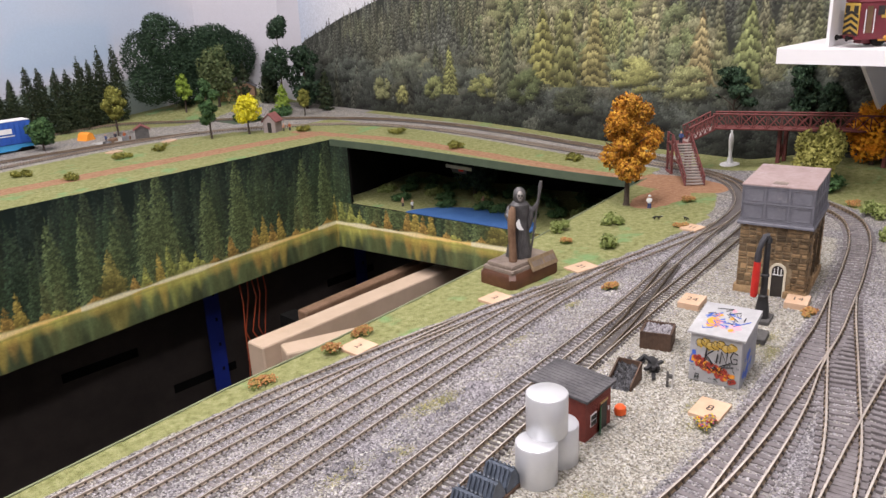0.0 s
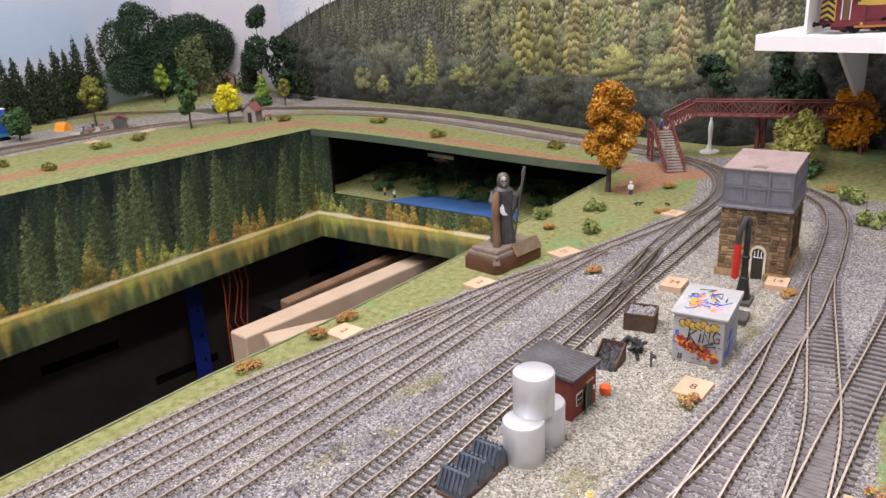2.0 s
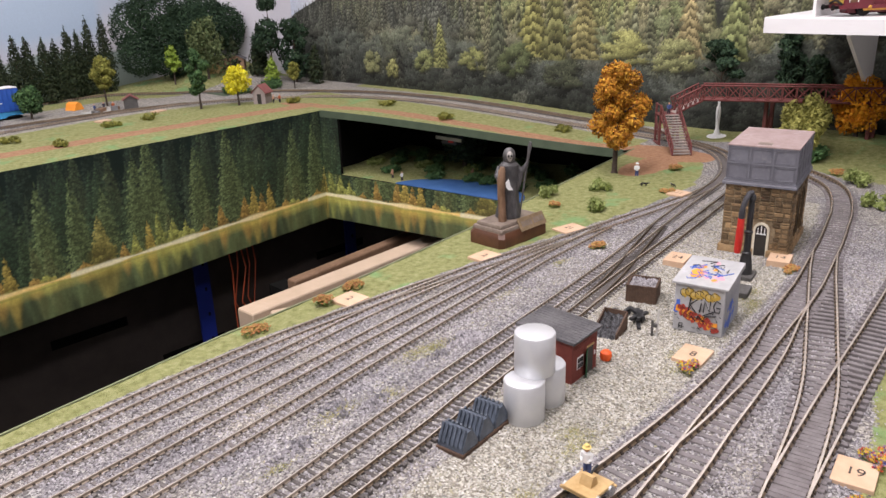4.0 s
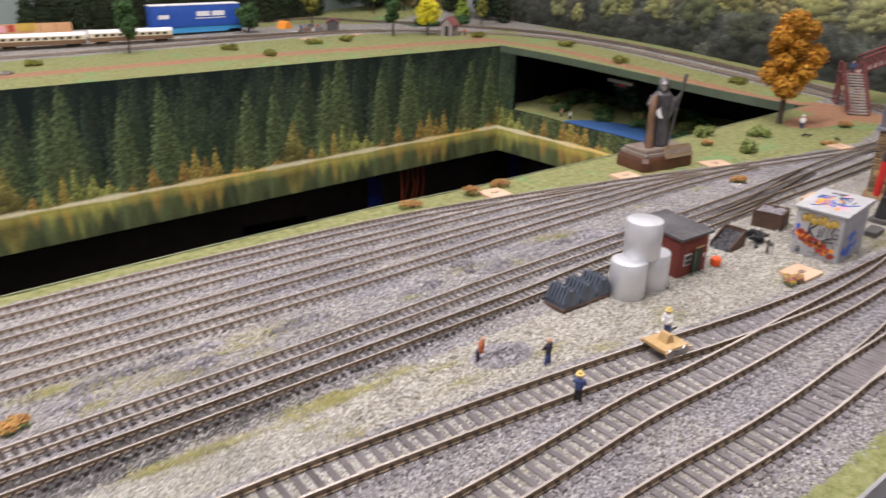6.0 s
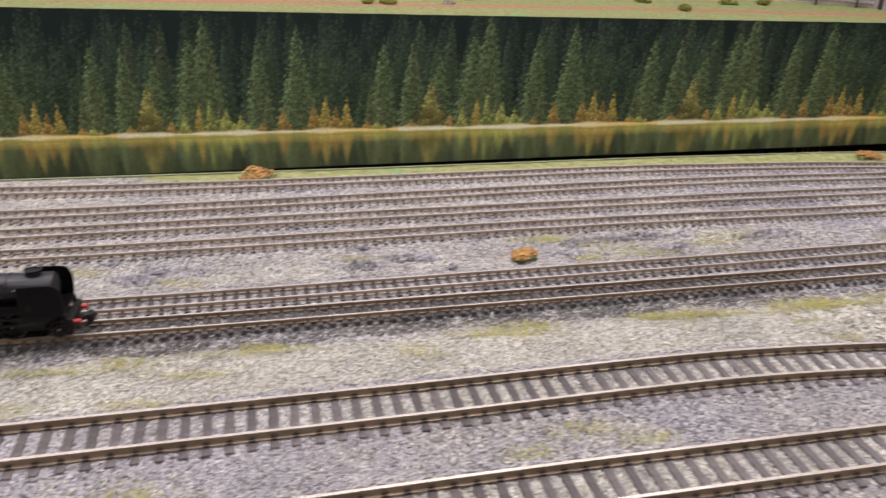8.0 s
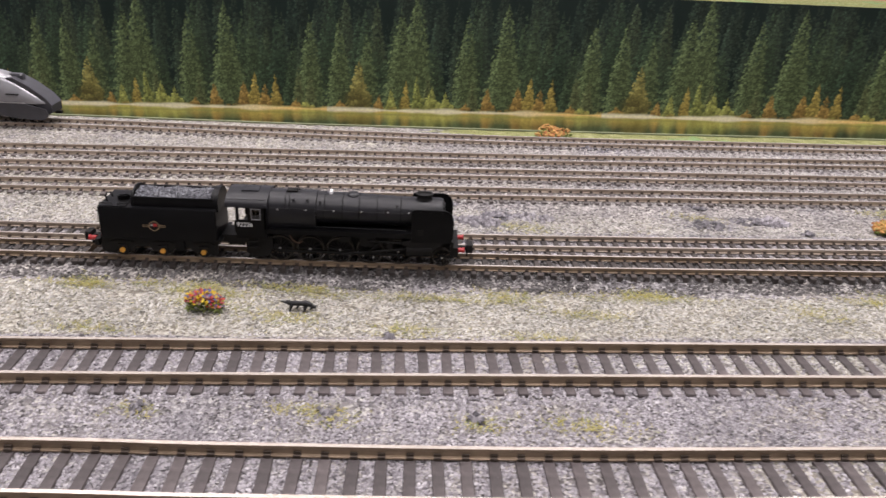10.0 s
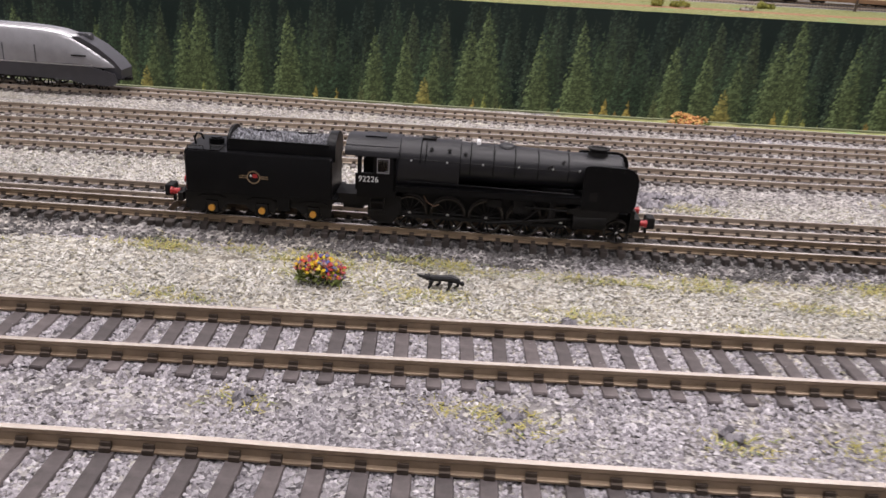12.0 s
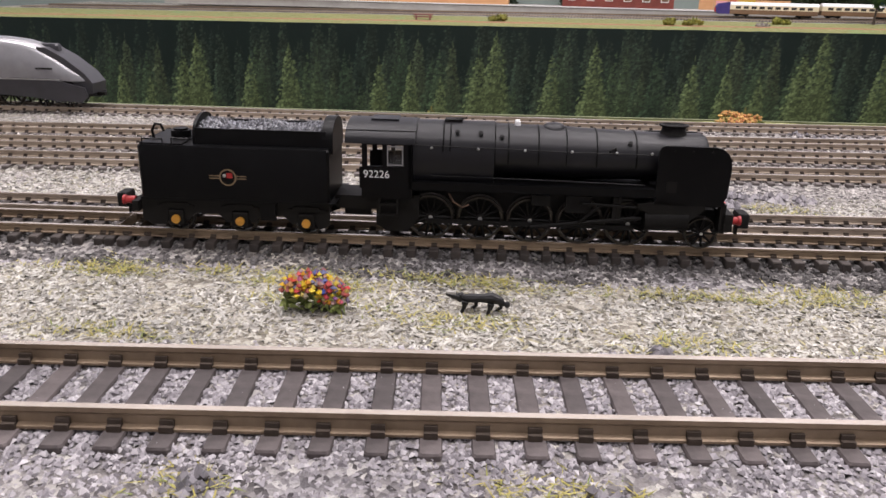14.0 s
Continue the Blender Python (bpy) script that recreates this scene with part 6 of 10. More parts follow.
        cylg = Geo().cyl((112.5, s * 6.6, 6.6), (121.8, s * 6.6, 6.9), 2.6, n=18).prism([(110.6, 10.4), (111.0, 9.4), (113.2, 8.4), (113.2, 5.2), (120.6, 5.0), (122.4, 7.4), (124.6, 9.2), (125.0, 10.6), (118, 11.2)], min(s * 5, s * 8.7), max(s * 5, s * 8.7)).cyl((110.8, s * 6.6, 9.2), (125.3, s * 6.6, 9.4), 1.1, n=12)
        part("cylinder", mm(cylg), "frame_black", ob)
        part("front_step", mm(Geo().box(128.4, 129.6, min(s * 6.2, s * 8.4), max(s * 6.2, s * 8.4), 4.8, 10.8).box(127.4, 129.8, min(s * 6.6, s * 8.5), max(s * 6.6, s * 8.5), 4.4, 4.8)), "frame_black", ob, smooth=False)
    part("main_frame", mm(Geo().box(56, 124, -3.4, 3.4, 3.2, 11.2).box(129, 131.4, -8.4, 8.4, 4.8, 8.6).box(118, 130, -3, 3, 3.6, 8)), "frame_black", ob, smooth=False)
    part("ashpan", mm(Geo().prism([(54, 10), (54, 3.2), (56.5, 1.6), (61, 1.6), (63.5, 5), (63.5, 10)], -6.6, 6.6)), "frame_black", ob)
    big, small = spoked_wheel(5.0, 14), spoked_wheel(3.5, 9)
    turn = Matrix.Rotation(math.pi, 4, "Z")
    for x in (66.0, 77.0, 88.0, 99.0, 109.5):
        for s in (-1, 1):
            wheel_part("driving_wheel", big, ob, Matrix.Translation((x * 0.001, s * 0.0052, 0.0050)) @ (turn if s > 0 else Matrix.Identity(4)))
    for s in (-1, 1):
        wheel_part("pony_wheel", small, ob, Matrix.Translation((0.1256, s * 0.0056, 0.0035)) @ (turn if s > 0 else Matrix.Identity(4)))
        y = s * 6.5
        part("coupling_rod", mm(Geo().box(64.8, 110.6, min(y, y + 0.5 * s), max(y, y + 0.5 * s), 3.9, 4.9)), "frame_black", ob, smooth=False)
        y = s * 7.3
        part("connecting_rod", mm(Geo().tube([(88, y, 3.9), (112, y, 6.9)], 0.5, 6).tube([(103, y + 0.3 * s, 9.6), (98.5, y + 0.3 * s, 5.4)], 0.35).tube([(98.5, y + 0.3 * s, 9.8), (114, y + 0.3 * s, 9.2)], 0.35).tube([(106.5, y, 11.2), (106.5, y, 7.0)], 0.45)), "frame_black", ob, "dull steel valve gear")
        part("valve_bracket", mm(Geo().box(95.5, 101, min(s * 5.6, s * 7.0), max(s * 5.6, s * 7.0), 7.4, 11.2).box(105.6, 107.4, min(s * 5, s * 7.6), max(s * 5, s * 7.6), 5.6, 11.4)), "frame_black", ob, smooth=False)
        part("sandbox", mm(Geo().box(88, 92, min(s * 6, s * 7.6), max(s * 6, s * 7.6), 9, 11.2)), "frame_black", ob, smooth=False)
    part("injector_pipe", mm(Geo().tube([(70, -7.4, 11), (71, -7.6, 9.2), (73, -7.6, 8.0), (74.5, -7.4, 8.6)], 0.2)), "planter_wood", ob, "dull copper pipe")
    part("cab_steps", mm(Geo().box(55, 58.5, -8.3, -7.2, 5.5, 6.0).box(55, 58.5, -8.3, -7.2, 8.0, 8.4).box(54.6, 55, -8.3, -7.4, 5.5, 11).box(58.5, 58.9, -8.3, -7.4, 5.5, 11)), "frame_black", ob, smooth=False)
    for me in {o.data for o in ob.children_recursive if o.data and o.name.split(".")[0] in LOWERED}:
        for v in me.vertices:
            if v.co.z > 0.012:
                v.co.z = 0.012 + (v.co.z - 0.012) * (0.76 if me.name.split(".")[0] in CAB_PARTS else 0.87)
    return ob


CAB_PARTS = {"cab", "roof", "window_frame", "pane"}
LOWERED = {"cab", "roof", "window_frame", "pane", "backhead", "firebox", "boiler", "boiler_bands", "chimney", "dome", "safety_valve", "whistle", "handrail", "handrail_knobs", "washout_plug", "side_pipework"}


def Geo_copy(g):
    h = Geo()
    h.v, h.f, h.s = list(g.v), list(g.f), list(g.s)
    return h


def rail_pose(line, x, lift):
    y0, y1 = float(on(line, x)), float(on(line, x + 0.02))
    return Matrix.Translation((x, y0, float(gz(x, y0)) + lift)) @ Matrix.Rotation(math.atan2(y1 - y0, 0.02), 4, "Z")


locomotive(rail_pose(T6, -0.0770, 0.0005 + 0.0012 + 0.00195) @ Matrix.Scale(0.972, 4))


def streamliner(m):
    """A streamlined engine in silver grey; x runs to the nose at 0."""
    ob = thing("streamlined_locomotive", "silver grey streamlined model steam locomotive on a yard track", "locomotive", m)

    def hull(sections, n=20):
        pts, f = [], []
        for x, w, z0, z1, k in sections:
            for i in range(n + 1):
                a = math.pi * i / n
                c, s = math.cos(a), math.sin(a)
                pts.append((x, w * math.copysign(abs(c) ** k, c), z0 + (z1 - z0) * s ** k))
        for j in range(len(sections) - 1):
            f += [(j * (n + 1) + i, j * (n + 1) + i + 1, (j + 1) * (n + 1) + i + 1, (j + 1) * (n + 1) + i) for i in range(n)]
        f += [tuple(range(n + 1)), tuple(range((len(sections) - 1) * (n + 1), len(sections) * (n + 1)))]
        return mm(Geo().add(pts, f))
    part("body", hull([(-96, 8.8, 11, 28.8, 0.55), (-50, 8.7, 11, 28.5, 0.58), (-38, 8.6, 11, 27.9, 0.6), (-30, 8.5, 11, 27.0, 0.62), (-23, 8.3, 11, 25.2, 0.63), (-16, 8.0, 11, 21.6, 0.65), (-9, 7.4, 11, 16.6, 0.65), (-4, 6.2, 11, 12.8, 0.65)]), "silver_grey", ob)
    wedge = Geo().prism([(-24, 24.4), (-20, 24.4), (-12, 20.2), (-4, 14.2), (-0.8, 10.2), (-1.2, 6.0), (-4, 5.4), (-10, 10.5), (-18, 17)], -6.2, 6.2)
    part("nose", mm(wedge), "slate_grey_paint", ob, "dark grey wedge nose")
    val = [(-96, 11.6), (-96, 6.4), (-70, 5.6), (-55, 5.0), (-40, 5.0), (-26, 4.2), (-18, 3.0), (-5, 2.6), (-2.2, 5.0), (-3.2, 8.6), (-14, 11.0), (-26, 12.0)]
    for s in (-1, 1):
        y0, y1 = sorted((s * 8.9, s * 8.2))
        part("valance", mm(Geo().prism(val, y0, y1)), "slate_grey_paint", ob, "dark grey side skirt")
        part("strip", mm(Geo().box(-92, -14, min(s * 8.75, s * 8.95), max(s * 8.75, s * 8.95), 11.4, 11.9)), "bright_steel", ob, smooth=False)
    part("chimney", mm(Geo().box(-24.5, -16.5, -2.2, 2.2, 21, 25.6, c=0.8)), "slate_grey_paint", ob)
    part("louvre", mm(Geo().box(-24, -17, -8.9, -8.0, 15.8, 16.4)), "frame_black", ob, smooth=False)
    for x in (-90, -74, -58, -42):
        part("panel_join", mm(Geo().box(x, x + 0.3, -8.85, -8.4, 12, 20)), "slate_grey_paint", ob, smooth=False)
    wheel, small = spoked_wheel(6.2, 14), spoked_wheel(3.0, 9)
    turn = Matrix.Rotation(math.pi, 4, "Z")
    for x, w, r in ((-66, wheel, 6.2), (-52, wheel, 6.2), (-38, wheel, 6.2), (-23, small, 3.0), (-12, small, 3.0), (-86, small, 3.0)):
        for s in (-1, 1):
            wheel_part("wheel", w, ob, Matrix.Translation((x * 0.001, s * 0.0055, r * 0.001)) @ (turn if s > 0 else Matrix.Identity(4)))
    part("rods", mm(Geo().box(-66, -38, -7.4, -6.9, 4.8, 5.8).tube([(-52, -7.6, 5.2), (-28, -7.6, 6.6)], 0.5)), "wheel_steel", ob)
    part("frame", mm(Geo().box(-94, -6, -3.5, 3.5, 3.5, 11).box(-2, 1.5, -1, 1, 4.5, 6)), "frame_black", ob, smooth=False)
    ten = part("tender", mm(Geo().box(-150, -100, -8.6, 8.6, 7.5, 22, c=0.8).box(-149, -101, -7, 7, 3, 7.5)), "silver_grey", ob, "silver grey tender")
    for x in (-142, -130, -118, -106):
        wheel_part("tender_wheel", small, ten, Matrix.Translation((x * 0.001, -0.0055, 0.003)))


streamliner(rail_pose(T1_YARD, -0.1755, 0.0012 + 0.00195) @ Matrix.Diagonal((0.96, 0.98, 1.0, 1.0)))


# coaches on the far board
def coach(m, driving):
    ob = thing("railway_coach", "cream and brown model coach with white roof" + (" and navy driving end" if driving else ""), "railway coach", m, group="coaches")
    b = part("body", mm(Geo().box(0, 138, -9, 9, 4, 11, c=0.4)), "coach_brown", ob)
    part("window_band", mm(Geo().box(0.1, 137.9, -9.1, 9.1, 11, 18)), "cream_paint", ob, smooth=False)
    roof = [(9.3 * math.cos(math.pi * a / 12), 18 + 5.0 * math.sin(math.pi * a / 12)) for a in range(13)]
    part("roof", mm(Geo().prism(roof, 0, 138, "x")), "white_paint", ob, "white roof")
    win = mm(Geo().box(0, 8, -9.25, -9.05, 12.5, 16.5)).mesh("window", "door_dark", smooth=False)
    for i in range(10):
        part("window", win, None, b, m=Matrix.Translation(((9 + 12.4 * i) * 0.001, 0, 0)))
    bogie = mm(Geo().box(-11, 11, -7, 7, 1.2, 4).cyl((-7, -6, 2.8), (-7, 6, 2.8), 2.8, n=14).cyl((7, -6, 2.8), (7, 6, 2.8), 2.8, n=14)).mesh("bogie", "frame_black")
    for x in (20, 118):
        part("bogie", bogie, None, ob, m=Matrix.Translation((x * 0.001, 0, 0)))
    if driving:
        nose = [(0, 3.6), (-18, 3.6), (-22, 8), (-22, 14), (-18, 19.5), (0, 22.5)]
        part("driving_end", mm(Geo().prism(nose, -9.1, 9.1)), "navy_paint", ob, "navy driving end")
        part("front_panel", mm(Geo().box(-22.6, -21.9, -8, 8, 6, 13)), "red_paint", ob, smooth=False)
    return ob


lift_far = 0.0007 + 0.0012 + 0.00195
coach(rail_pose(F_TRACK, 0.322, lift_far), True)
coach(rail_pose(F_TRACK, 0.464, lift_far), False)


def container_wagon(m):
    ob = thing("container_wagon", "blue model container on a sky blue flat wagon", "railway wagon", m)
    box = part("container", mm(Geo().box(0, 118, -11, 11, 11, 38, c=0.6)), "wagon_blue", ob, "deep blue container with a white logo")
    rib = mm(Geo().box(0, 1.6, -11.4, -11, 12, 37)).mesh("rib", "wagon_blue", smooth=False)
    for i in range(20):
        part("rib", rib, None, box, m=Matrix.Translation(((3 + 6 * i) * 0.001, 0, 0)))
    part("container_roof", mm(Geo().box(-0.5, 118.5, -11.3, 11.3, 38, 38.8)), "white_paint", box, smooth=False)
    logo = Geo().box(58, 76, -11.6, -11.45, 24, 30).box(79, 96, -11.6, -11.45, 24, 30).box(8, 22, -11.6, -11.45, 22, 27).box(56, 98, -11.6, -11.45, 21, 22)
    part("logo_bars", mm(logo), "white_paint", box, "plain white logo shapes", smooth=False)
    part("flatbed", mm(Geo().prism([(-6, 6), (-6, 10.8), (126, 10.8), (126, 6), (104, 6), (98, 3.6), (20, 3.6), (14, 6)], -10, 10)), "wagon_sky", ob, "sky blue flatbed")
    bogie = mm(Geo().box(-10, 10, -7, 7, 1.0, 4.5).cyl((-6, -6, 2.8), (-6, 6, 2.8), 2.8, n=14).cyl((6, -6, 2.8), (6, 6, 2.8), 2.8, n=14)).mesh("bogie", "frame_black")
    for x in (8, 110):
        part("bogie", bogie, None, ob, m=Matrix.Translation((x * 0.001, 0, 0)))
    return ob


WAGON_X, WAGON_Y = 0.585, 1.325
container_wagon(Matrix.Translation((WAGON_X, WAGON_Y, float(gz(WAGON_X, WAGON_Y)))) @ Matrix.Rotation(0.06, 4, "Z") @ Matrix.Scale(1.45, 4))


# ---- yard buildings and goods ----
def stone_wall(parent, wide, high, place, seed, skip, row=0.0042):
    """Squared rubble of uneven size on one face; place(u, v, w) gives local places."""
    rng = random.Random(seed)

    def split(u, v, w, h):
        """Cuts a field of wall into squared stones of uneven size."""
        if w > rng.uniform(0.006, 0.0105) or h > rng.uniform(row * 0.75, row * 1.4):
            t = rng.uniform(0.3, 0.7)
            if w * rng.uniform(0.5, 0.9) > h:
                return split(u, v, w * t, h) + split(u + w * t, v, w * (1 - t), h)
            return split(u, v, w, h * t) + split(u, v + h * t, w, h * (1 - t))
        return [(u, v, w, h)]
    for u, v, w, h in split(0.0004, 0.0006, wide - 0.0008, high - 0.0008):
        if h < 0.0012 or w < 0.0014 or skip(u, u + w, v, v + h):
            continue
        g, d, q = 0.00034, rng.uniform(0.0005, 0.0009), min(0.0004, h * 0.18)
        a, b, c, e = u + g, u + w - g, v + g, v + h - g
        pts = [place(x, z, 0) for x, z in ((a, c), (b, c), (b, e), (a, e))] + [place(x, z, d) for x, z in ((a + q, c + q), (b - q, c + q), (b - q, e - q), (a + q, e - q))]
        me = Geo().add(pts, [(4, 5, 6, 7), (0, 1, 5, 4), (1, 2, 6, 5), (2, 3, 7, 6), (3, 0, 4, 7)]).mesh("stone", "stone_brown", smooth=False)
        part("stone", me, None, parent)


def arch(u, v, w, h, k=10):
    """An upright opening with a round head: outline from the left foot."""
    r = w / 2
    return [(u - r, v)] + [(u + r * math.cos(math.pi - math.pi * i / k), v + h - r + r * math.sin(math.pi * i / k)) for i in range(k + 1)] + [(u + r, v)]


def water_tower(m):
    W, D, H = 0.0516, 0.0763, 0.0572
    ob = thing("water_tower", "brown stone water tower with a grey panelled iron tank", "water tower", m)
    core = part("masonry", Geo().box(0.0006, D - 0.0006, 0.0006, W - 0.0006, 0, H), "mortar_cream", ob, "cream mortared stone base", smooth=False)
    dy, dw, dh = 0.0205, 0.0088, 0.0262

    def near_door(u0, u1, v0, v1):
        y0, y1 = W - u1, W - u0
        return v0 < dh + 0.0015 and y1 > dy - dw / 2 - 0.0018 and y0 < dy + dw / 2 + 0.0018

    stone_wall(core, W, H, lambda u, v, w: (-w + 0.0004, W - u, v), 3, near_door)
    wins = (0.0300, 0.0530)
    stone_wall(core, D, H, lambda u, v, w: (u, -w + 0.0004, v), 4, lambda u0, u1, v0, v1: any(u1 > c - 0.0052 and u0 < c + 0.0052 and v1 > 0.012 and v0 < 0.0475 for c in wins), 0.005)
    part("plinth", Geo().box(-0.0014, D + 0.0014, -0.0014, 0.0158, 0, 0.0058, c=0.0004).box(-0.0014, D + 0.0014, 0.0252, W + 0.0014, 0, 0.0058, c=0.0004), "stone_brown", ob, "projecting stone plinth")
    door = part("door", Geo().prism(arch(dy, 0, dw, dh), -0.0004, 0.0008, "x"), "door_dark", ob, "dark arched doorway")
    sur = arch(dy, 0, dw + 0.0034, dh + 0.0017)
    inn = arch(dy, 0, dw, dh)
    g = Geo()
    n = len(sur)
    for x in (-0.0012,):
        pts = [(x, a, b) for a, b in sur] + [(x, a, b) for a, b in inn] + [(0.0006, a, b) for a, b in sur] + [(0.0006, a, b) for a, b in inn]
        f = [(i, i + 1, n + i + 1, n + i) for i in range(n - 1)] + [(i, 2 * n + i, 2 * n + i + 1, i + 1) for i in range(n - 1)] + [(n + i, n + i + 1, 3 * n + i + 1, 3 * n + i) for i in range(n - 1)]
        g.add(pts, f)
    part("door_surround", g, "stone_cream", door, "cream arch surround", smooth=False)
    part("fanlight", Geo().box(-0.0009, -0.0003, dy - 0.0036, dy + 0.0036, 0.0182, 0.0188).box(-0.0009, -0.0003, dy - 0.0003, dy + 0.0003, 0.0188, 0.0252).box(-0.0009, -0.0003, dy - 0.0028, dy - 0.0022, 0.0188, 0.0236).box(-0.0009, -0.0003, dy + 0.0022, dy + 0.0028, 0.0188, 0.0236), "white_paint", door, "white fanlight bars", smooth=False)
    for c in wins:
        w = part("window", Geo().prism([(a, b) for a, b in arch(c, 0.014, 0.0074, 0.032)], -0.0003, 0.0007, "y"), "door_dark", ob, "tall dark arched window")
        sur, inn = arch(c, 0.0125, 0.0098, 0.0345), arch(c, 0.0125, 0.0074, 0.0333)
        g = Geo()
        n = len(sur)
        g.add([(a, -0.001, b) for a, b in sur] + [(a, -0.001, b) for a, b in inn] + [(a, 0.0006, b) for a, b in sur], [(i, i + 1, n + i + 1, n + i) for i in range(n - 1)] + [(i, 2 * n + i, 2 * n + i + 1, i + 1) for i in range(n - 1)])
        part("window_surround", g, "stone_brown", w, smooth=False)
    part("cornice", Geo().box(-0.0022, D + 0.0022, -0.0022, W + 0.0022, H, H + 0.0022, c=0.0006).box(-0.0012, D + 0.0012, -0.0012, W + 0.0012, H + 0.0022, H + 0.0038), "tower_grey", ob, smooth=False)
    tank = part("tank", Geo().box(0.0002, D - 0.0002, 0.0002, W - 0.0002, H + 0.0038, 0.0880), "tower_grey", ob, "slate grey cast panel tank", smooth=False)

    def panel(wide, high):
        t, d, r = 0.0006, 0.0007, 0.0016
        g = Geo()
        g.box(0, wide, -d, 0, 0, t).box(0, wide, -d, 0, high - t, high).box(0, t, -d, 0, t, high - t).box(wide - t, wide, -d, 0, t, high - t)
        a, b, c, e = 0.0016, wide - 0.0016, 0.0016, high - 0.0016
        ring = []
        for cx, cz, s in ((b - r, e - r, 0), (a + r, e - r, 1), (a + r, c + r, 2), (b - r, c + r, 3)):
            ring += [(cx + r * math.cos((s + k / 3) * math.pi / 2), -0.0004, cz + r * math.sin((s + k / 3) * math.pi / 2)) for k in range(4)]
        return g.tube(ring + [ring[0]], 0.00025, 5).mesh("tank_panel", "tower_grey", smooth=False)
    z0, hh = H + 0.0042, (0.0878 - H - 0.0042) / 2
    pw, pd = panel(W / 3, hh), panel(D / 5, hh)
    for r in range(2):
        for i in range(3):
            part("tank_panel", pw, None, tank, m=Matrix.Translation((0.0002, W - i * W / 3, z0 + r * hh)) @ Matrix.Rotation(-math.pi / 2, 4, "Z"))
        for i in range(5):
            part("tank_panel", pd, None, tank, m=Matrix.Translation((i * D / 5, 0.0002, z0 + r * hh)))
    part("tank_lid", Geo().box(-0.0006, D + 0.0006, -0.0006, W + 0.0006, 0.0880, 0.0890, c=0.0003), "tower_lid", ob, "dusty pinkish grey lid", smooth=False)
    part("lid_label", Geo().box(0.006, 0.014, 0.021, 0.031, 0.0890, 0.0893), "plinth_top", ob, "dull sticker on the lid", smooth=False)
    return ob


water_tower(Matrix.Translation((0.8755, 0.0472, 0)) @ Matrix.Rotation(radians(11), 4, "Z"))


def water_crane(m):
    ob = thing("water_crane", "black cast iron water crane with a red hose beside the track", "water crane", m)
    part("base", Geo().box(-0.009, 0.009, -0.007, 0.007, 0, 0.003, c=0.0005), "concrete_dark", ob, smooth=False)
    col = [(0.0055, 0.003), (0.0052, 0.006), (0.0044, 0.012), (0.0034, 0.018), (0.0036, 0.0185), (0.0036, 0.0195), (0.0026, 0.0205), (0.0023, 0.034), (0.003, 0.0345), (0.003, 0.036), (0.0022, 0.0368), (0.0021, 0.06), (0.0028, 0.0605), (0.0028, 0.0625), (0.002, 0.064)]
    part("column", Geo().lathe(col, 16), "cast_iron", ob)
    part("arm", Geo().tube([(0, 0, 0.0625), (-0.001, 0.0008, 0.0655), (-0.003, 0.0016, 0.0655), (-0.0055, 0.003, 0.0615), (-0.0075, 0.0042, 0.056), (-0.008, 0.0045, 0.051), (-0.008, 0.0045, 0.047)], [0.0021, 0.0022, 0.0021, 0.002, 0.002, 0.0024, 0.0022], 10), "slate_grey_paint", ob)
    part("hose", Geo().tube([(-0.008, 0.0045, 0.0475), (-0.008, 0.0047, 0.036), (-0.0082, 0.005, 0.024), (-0.0082, 0.0053, 0.021)], [0.0024, 0.0027, 0.0026, 0.0022], 10), "red_paint", ob, "bright red leather hose")
    return ob


water_crane(Matrix.Translation((0.821, 0.058, 0)) @ Matrix.Rotation(radians(10), 4, "Z"))
solid("drain_slab", Geo().box(-0.009, 0.009, -0.0048, 0.0048, 0, 0.0042, c=0.0006), "concrete_dark", "dark concrete drain slab beside the water crane", "slab", Matrix.Translation((0.788, 0.0455, 0)) @ Matrix.Rotation(radians(12), 4, "Z"), smooth=False)


